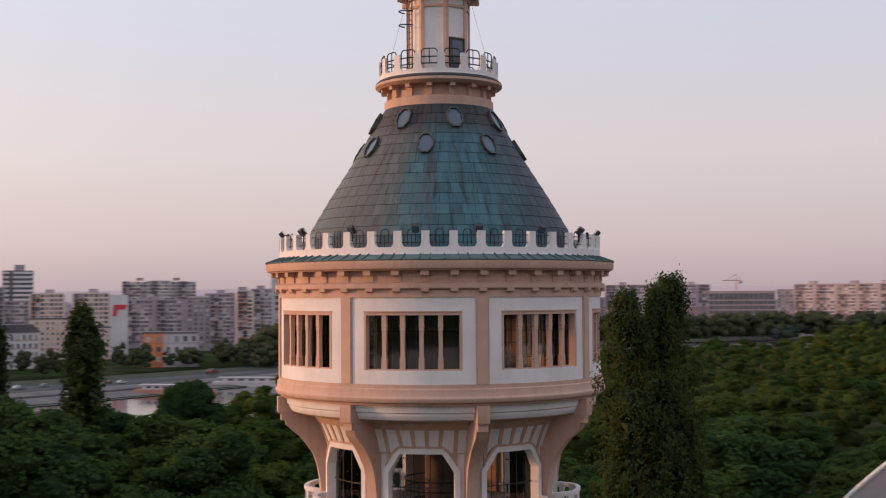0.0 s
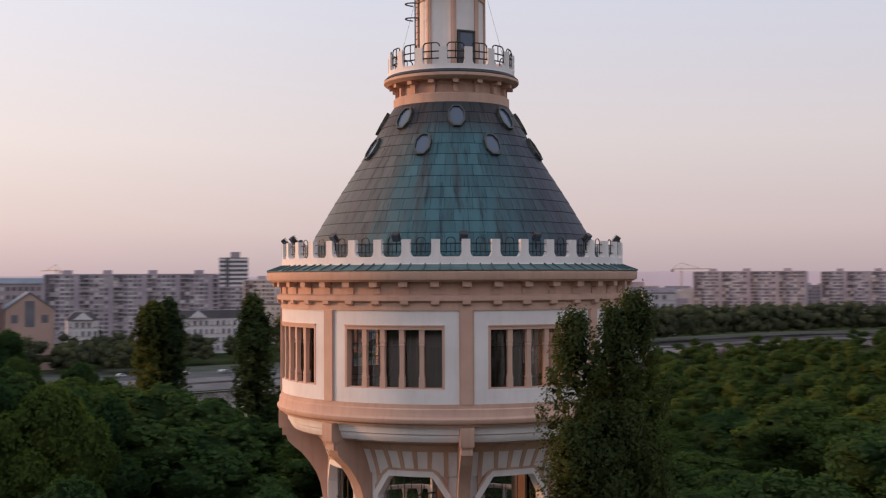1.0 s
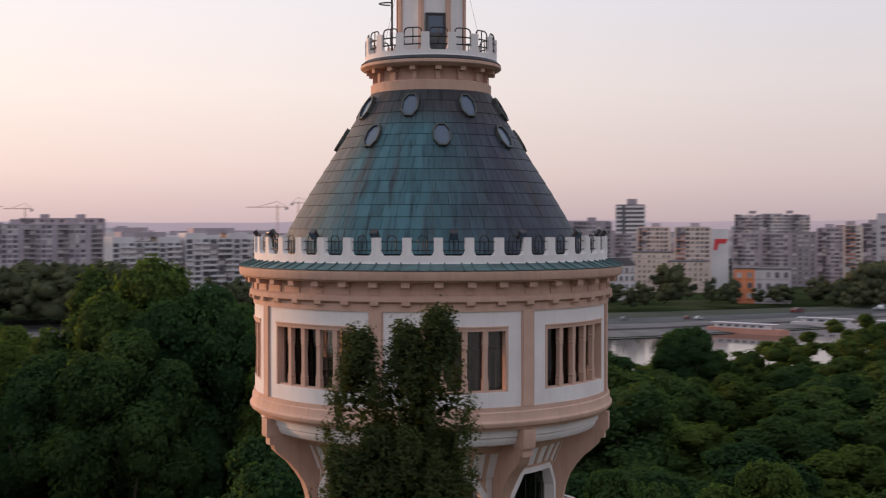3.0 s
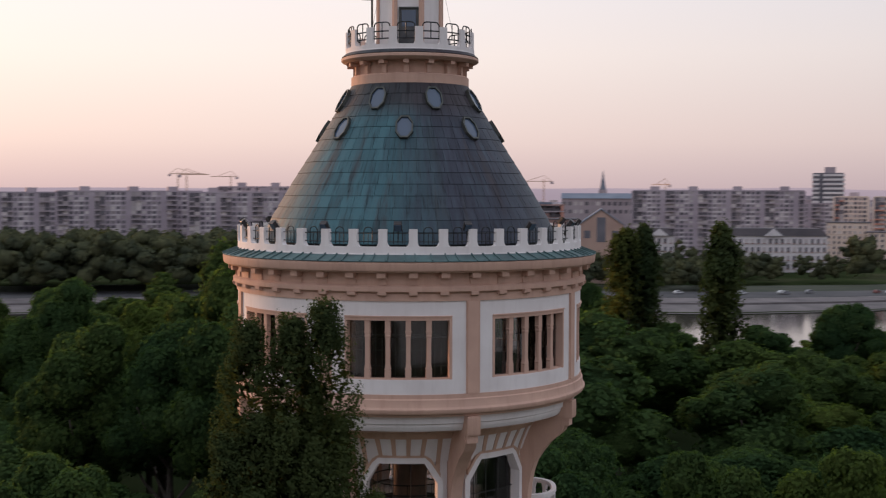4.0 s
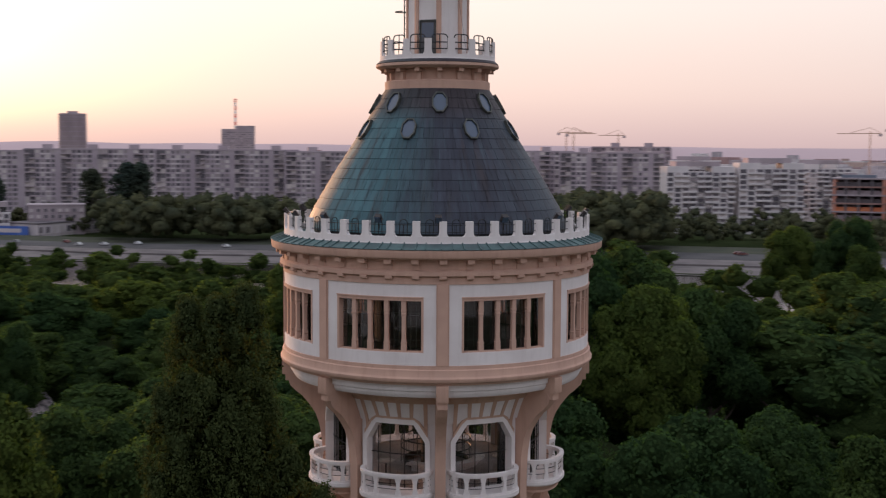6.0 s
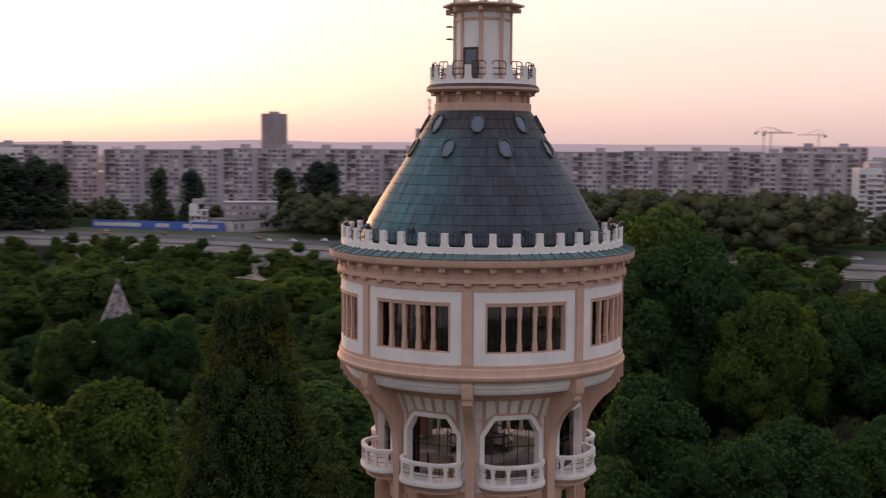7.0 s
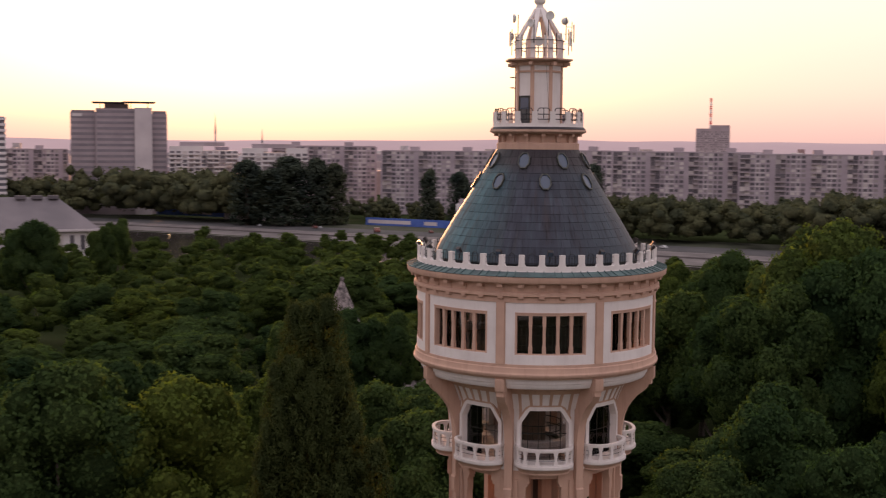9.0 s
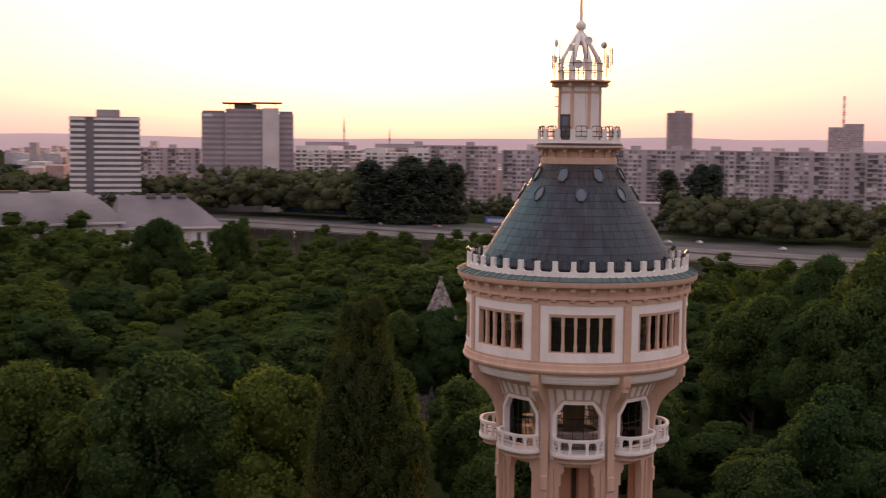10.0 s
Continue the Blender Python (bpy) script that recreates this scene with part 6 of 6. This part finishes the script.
block("shed", -152, 683, -134, 687, 18.5, 16)
block("low", -690, 62, -684, 84, 9.0, 12)
# plain block in place of a low white sloped canopy by the banners
block("shed", -578, 203, -604, 246, 6.5, 22)
# plain block in place of a long white terrace on the bank
block("shed", -91, 682, 17, 690, 3.0, 12)

# ---- distance: roofs, hills, cranes, masts ----
def town_material():
    """Many small houses, each in its own paint, paled with mauve haze."""
    m, n, l, b = material("town_houses", 0.9)
    geo = n.new("ShaderNodeNewGeometry")
    col = ramp(n, l, geo.outputs["Random Per Island"], [(0.0, (0.30, 0.25, 0.29)), (0.3, (0.44, 0.40, 0.43)), (0.5, (0.52, 0.41, 0.37)), (0.62, (0.34, 0.21, 0.20)), (0.8, (0.38, 0.36, 0.40)), (1.0, (0.62, 0.58, 0.58))])
    l.new(blend(n, l, "MULTIPLY", 0.5, col, ramp(n, l, noise_node(n, l, 0.15, 3, geo.outputs["Position"]), [(0.4, (0.7, 0.7, 0.75)), (0.6, (1.1, 1.1, 1.1))])), b.inputs["Base Color"])
    return m


items = []
for k in range(2600):
    a = CITY.uniform(-27, 104)
    r = CITY.uniform(0, 1) ** 0.7 * 2300 + 1080
    p = bearing(a, r, 0)
    w, d, h = CITY.uniform(12, 60), CITY.uniform(10, 26), CITY.uniform(9, 27) * (1 if CITY.uniform() < 0.93 else 1.6)
    items.append((p.x - w / 2, p.x + w / 2, p.y - d / 2, p.y + d / 2, 0, h))
town = boxes("distant_roofs", items, town_material(), None, "hazy distant roofs and housing of the city", True)
tagged(town, category="houses")
clumps = [crown_data(rng, broad_lobes(rng, 12, 6.4, 0, 3), 60, 2.2, 0.85, 1.0, 1.3, True, 6) for k in range(2)]
far_v, far_f, far_i, far_w, far_n = [], [], [], [], 0
for k in range(800):
    p = bearing(CITY.uniform(-27, 120) if k < 480 else CITY.uniform(96, 122), CITY.uniform(900, 3300) if k < 480 else CITY.uniform(0.25, 1) ** 2 * 3300 + 600, 0)
    v, f, k, q = clumps[k % 2]
    s = np.array([CITY.uniform(1.5, 4.0), CITY.uniform(1.0, 2.0), CITY.uniform(0.7, 1.4)])
    far_v.append(v * s + np.array(p))
    far_w.append(q)
    far_i += [0] * k + [1] * (len(f) - k)
    far_f += [tuple(j + far_n for j in e) for e in f]
    far_n += len(v)
distant = new("distant_trees", from_data("distant_trees", np.concatenate(far_v), far_f, far_i, np.concatenate(far_w), leaf_far, mass_haze))
tagged(distant, "hazy distant clumps of trees between houses", "trees", "", "stuff")


def hills():
    bm = bmesh.new()
    rows = []
    for i in range(161):
        a = -40 + 170 * i / 160
        h = 62 + 16 * noise.noise((a * 0.06, 1.7, 0)) + 7 * noise.noise((a * 0.25, 4.1, 0))
        rows.append([bm.verts.new(bearing(a, 4300, -5)), bm.verts.new(bearing(a, 4420, h * 0.7)), bm.verts.new(bearing(a, 4550, h))])
    for c, d in zip(rows, rows[1:]):
        for j in range(2):
            bm.faces.new((c[j], d[j], d[j + 1], c[j + 1]))
    return bm


# pale pink base colour carries the distance haze over the hills
hill_haze = simple("far_hills", (0.46, 0.345, 0.36), (0.50, 0.375, 0.385), 0.002, 1.0, 0.0, 0.01, 0.0)
tagged(mesh_object("backdrop", hills(), hill_haze), "low hazy pink hills on the horizon", "hills", "", "structure")


def crane(x, y, top, jib, turn):
    e = group_at("tower_crane", pose(x, y, 0, 0, 0, turn), "slender tower crane seen far away over the roofs", "crane", "tower cranes")
    bm = bmesh.new()
    for dx in (-0.9, 0.9):
        tube(bm, [(dx, 0, 0), (dx, 0, top)], 0.28, 4)
    for k in range(int(top / 4)):
        tube(bm, [(-0.9, 0, k * 4), (0.9, 0, k * 4 + 4)], 0.25, 4)
    part("crane_mast", fix(bm), crane_paint, e)
    bm = bmesh.new()
    tube(bm, [(-jib * 0.3, 0, top - 3), (0, 0, top - 3), (jib, 0, top - 3)], 0.5, 4)
    tube(bm, [(-jib * 0.28, 0, top - 2), (0, 0, top + 5), (jib * 0.6, 0, top - 2)], 0.3, 4)
    part("jib", fix(bm), crane_paint, e)
    bm = bmesh.new()
    cuboid(bm, -jib * 0.3 - 2, -jib * 0.3 + 2, -1, 1, top - 7, top - 3.5)
    part("counterweight", fix(bm), mauve_wall, e)


crane(-1042, 1458, 72, 46, 200)
crane(-1047, 1516, 79, 34, 60)
crane(-1259, 1116, 70, 30, 40)
crane(-1414, 1231, 74, 40, 60)
crane(-1364, 1290, 70, 30, 220)
crane(39, 1704, 57, 40, 10)
crane(-957, 1518, 63, 40, 200)
crane(-763, 1519, 58, 34, 150)
crane(367, 1557, 57, 20, 200)


def spike(name, x, y, top, r, mat, label, category):
    e = group_at(name, pose(x, y, 0), label, category)
    bm = bmesh.new()
    cuboid(bm, -r, r, -r, r, 0, top * 0.62)
    part("shaft", fix(bm), mat, e)
    bm = bmesh.new()
    tube(bm, [(0, 0, top * 0.62), (0, 0, top * 0.8), (0, 0, top)], r * 1.1, 8, taper=0.15)
    part("spire", fix(bm), slate_roof, e)


spike("church_tower", -937, 1649, 78, 4.5, mauve_wall, "far church tower with a thin dark spire", "church tower")
# the chimneys' pale shaft colour stands in for haze
spike("chimney", -2516, 105, 105, 1.7, panel_light, "tall thin chimney far away in haze", "chimney")
spike("chimney", -2512, 199, 76, 1.7, panel_light, "tall thin chimney far away in haze", "chimney")

# ---- sports halls on the island's shore ----
def sports_hall(x0, y0, x1, y1, eave, ridge, dep, curved, label):
    m, w = front(x0, y0, x1, y1)
    e = group_at("sports_hall", m, label, "sports hall", "sports halls by the river")
    bm = bmesh.new()
    cuboid(bm, 0, w, 0, dep, 0, eave)
    part("wall", fix(bm), white_wall, e, "", False)
    bm = bmesh.new()
    n = 8 if curved else 1
    rows = []
    for i in range(2 * n + 1):
        t = i / n - 1
        z = eave + (ridge - eave) * ((1 - t * t) if curved else (1 - abs(t)))
        y = dep / 2 + t * (dep / 2 + 2)
        inset = (ridge - eave) * 1.1 * (1 - abs(t))
        rows.append([bm.verts.new((-2 + inset * 0.2, y, z)), bm.verts.new((w + 2 - inset, y, z))])
    lows = [[bm.verts.new((v.co.x, v.co.y, eave - 0.1)) for v in r] for r in (rows[0], rows[-1])]
    for c, d in zip(rows, rows[1:]):
        bm.faces.new((c[0], c[1], d[1], d[0]))
    bm.faces.new([r[1] for r in rows])
    bm.faces.new([r[0] for r in reversed(rows)])
    bm.faces.new((rows[0][0], rows[-1][0], rows[-1][1], rows[0][1]))
    for r in lows:
        for v in r:
            bm.verts.remove(v)
    part("roof", fix(bm), hall_roof, e, "large grey sheet roof", False)
    boxes("eave_board", [(-2.2, w + 2.2, -2.3, -1.6, eave - 0.5, eave + 0.3)], panel_light, e)
    for k in range(3):
        xa = w * 0.3 + k * w * 0.16
        boxes("roof_light", [(xa, xa + w * 0.10, dep * 0.42, dep * 0.5, ridge - 0.8, ridge + 0.6)], dark_roof, e)
    boxes("glazing", [(k * 4 + 1, k * 4 + 2.6, -0.1, 0.0, eave * 0.45, eave * 0.85) for k in range(int(w / 4))], far_window, e, "", True)


sports_hall(-411, -33, -421, 4, 14.0, 26.0, 34, False, "grey hipped sports hall with white walls by the river")
sports_hall(-372, -100, -409, -34, 16.5, 28.0, 36, True, "large sports hall with a curved grey roof")
m, w = front(-372, -190, -420, -118)
e = group_at("grandstand", m, "long low white stand with a flat canopy", "grandstand")
boxes("wall", [(0, w, 4, 20, 0, 20)], mauve_wall, e)
boxes("canopy", [(-2, w + 2, -3, 21, 22, 23.4)], white_wall, e)
for k in range(8):
    boxes("post", [(k * w / 7 - 0.3, k * w / 7 + 0.3, -1, -0.4, 0, 22)], white_wall, e)

# ---- chapel spire among the trees ----
def chapel():
    e = group_at("chapel", pose(-128.6, 62.6, 0, 0, 0, 30), "old stone chapel with a steep stone spire among trees", "chapel")
    bm = bmesh.new()
    cuboid(bm, -3.4, 3.4, -3.4, 3.4, 0, 15.5)
    part("tower_wall", fix(bm), chapel_stone, e)
    bm = bmesh.new()
    ring(bm, [(4.5, 15.5), (3.0, 18.5), (0.25, 25.2), (0.35, 25.4), (0.3, 25.8), (0.001, 25.95)], 0, 360, 8, closed=False)
    part("spire", fix(bm), chapel_stone, e, "pale stone spire", False)
    bm = bmesh.new()
    prism(bm, [(-4, 0), (4, 0), (4, 5), (0, 9), (-4, 5)], 0, 12, Matrix.Translation((0, 18, 0)) @ Matrix.Rotation(math.pi / 2, 4, "X"))
    part("nave", fix(bm), chapel_stone, e)


chapel_stone = simple("chapel_stone", (0.05, 0.045, 0.045), (0.30, 0.25, 0.245), 1.6, 0.95, 0.0, 5, 0.5)
chapel()


# ---- along the far quay: banners, a boat, cars, lamps ----
def banner(x0, y0, x1, y1, bars):
    m, w = front(x0, y0, x1, y1)
    e = group_at("banner_fence", m, "long blue banner fence with pale bars along the quay", "banner", "banners on the quay")
    boxes("banner", [(0, w, 0, 0.3, 1.2, 5.6)], sign_blue, e)
    for a, b in bars:
        boxes("pale_bar", [(w * a, w * b, -0.06, -0.01, 2.4, 4.4)], panel_light, e)
    for k in range(9):
        boxes("post", [(w * k / 8 - 0.2, w * k / 8 + 0.2, 0.31, 0.7, 0, 5.7)], dark_roof, e)


banner(-633, 140, -611, 165, ((0.05, 0.9),))
banner(-611, 165, -580, 199, ((0.12, 0.3), (0.48, 0.92)))
banner(-747, 21, -708, 68, ((0.35, 0.72),))


def car(a, d, turn, mat, big=1.0):
    p = bearing(a, lerp_list(a, FAR) + d, 1.25)
    e = group_at("parked_car", Matrix.Translation(p) @ rz(turn) @ Matrix.Diagonal((big, big, big, 1)), "small car parked on the embankment road", "car", "cars on the embankment")
    bm = bmesh.new()
    prism(bm, [(-2.1, 0.35), (2.1, 0.35), (2.1, 0.85), (1.2, 0.95), (0.6, 1.45), (-1.3, 1.45), (-1.9, 0.95), (-2.1, 0.9)], -0.85, 0.85, Matrix.Rotation(math.pi / 2, 4, "X"))
    part("body", fix(bm), mat, e)
    bm = bmesh.new()
    prism(bm, [(1.0, 0.97), (0.55, 1.38), (-1.25, 1.38), (-1.65, 0.97)], -0.86, 0.86, Matrix.Rotation(math.pi / 2, 4, "X"))
    part("window", fix(bm), grey_glass, e)
    for x in (-1.3, 1.3):
        for y in (-0.8, 0.8):
            bm = bmesh.new()
            tube(bm, [(x, y - 0.1, 0.33), (x, y + 0.1, 0.33)], 0.33, 10)
            part("wheel", fix(bm), dark_roof, e)


paints = [simple("car_white", (0.4, 0.4, 0.41), (0.5, 0.5, 0.5), 1, 0.3), simple("car_grey", (0.15, 0.15, 0.16), (0.22, 0.22, 0.23), 1, 0.3), simple("car_red", (0.12, 0.035, 0.03), (0.16, 0.05, 0.04), 1, 0.3)]
for k in range(34):
    a = CITY.uniform(5, 45) if k < 22 else CITY.uniform(60, 98)
    car(a, CITY.uniform(54, 74), -a + 90 + CITY.uniform(-15, 15), paints[int(CITY.integers(3))], 1.0 if k % 8 else 1.7)


def boat(a, d, length, hull, label):
    p = bearing(a, lerp_list(a, FAR) + d, -0.9)
    e = group_at("moored_boat", Matrix.Translation(p) @ rz(-a + 4), label, "boat", "boats at the quay")
    bm = bmesh.new()
    h = length / 2
    prism(bm, [(-h, -2.5), (h * 0.8, -2.5), (h, 0), (h * 0.8, 2.5), (-h, 2.5)], -0.4, 2.2)
    part("hull", fix(bm), hull, e, "", False)
    boxes("cabin", [(-h * 0.8, h * 0.6, -2, 2, 2.2, 3.9)], white_wall, e)
    boxes("roof", [(-h * 0.9, h * 0.7, -2.4, 2.4, 3.9, 4.15)], panel_light, e)
    for k in range(6):
        xa = -h * 0.7 + k * h * 0.2
        boxes("window", [(xa, xa + h * 0.12, -2.06, -2.0, 2.7, 3.5)], grey_glass, e)


boat(13.5, -6, 34, red_strip, "moored pontoon boat with a red hull")
boat(9.0, -8, 46, panel_light, "long white moored pontoon")


# ---- white membrane canopy of the open-air stage ----
def canopy():
    """A saddle of white cloth; its near edge rises away from the corner post."""
    e = group_at("stage_canopy", pose(58.5, 133, 0, 0, 0, -42), "white membrane canopy over an open-air stage", "canopy")

    def height(u, v):
        return 25.0 - 5.5 * (1 - u) ** 2 * 0.6 + 3.0 * v * v - 1.5 * v

    bm = bmesh.new()
    rows = []
    for i in range(17):
        u = -1 + i / 8
        rows.append([bm.verts.new((13 * u, 9 * v, height(u, v))) for v in (-1, -0.6, -0.2, 0.2, 0.6, 1)])
    for c, d in zip(rows, rows[1:]):
        for j in range(5):
            bm.faces.new((c[j], d[j], d[j + 1], c[j + 1]))
    bmesh.ops.solidify(bm, geom=bm.faces, thickness=0.25)
    part("membrane", fix(bm), white_wall, e)
    for v in (-1, 1):
        bm = bmesh.new()
        tube(bm, [(13 * (-1 + i / 8), 9.05 * v, height(-1 + i / 8, v)) for i in range(17)], 0.28, 8)
        part("edge_tube", fix(bm), pale_metal, e)
    for u in (-1, 1):
        bm = bmesh.new()
        tube(bm, [(13.05 * u, 9 * v, height(u, v)) for v in (-1, -0.6, -0.2, 0.2, 0.6, 1)], 0.28, 8)
        part("edge_tube", fix(bm), pale_metal, e)
        for v in (-1, 1):
            bm = bmesh.new()
            tube(bm, [(12.9 * u, 8.9 * v, 0), (12.9 * u, 8.9 * v, height(u, v))], 0.3, 8)
            part("post", fix(bm), pale_metal, e)


canopy()
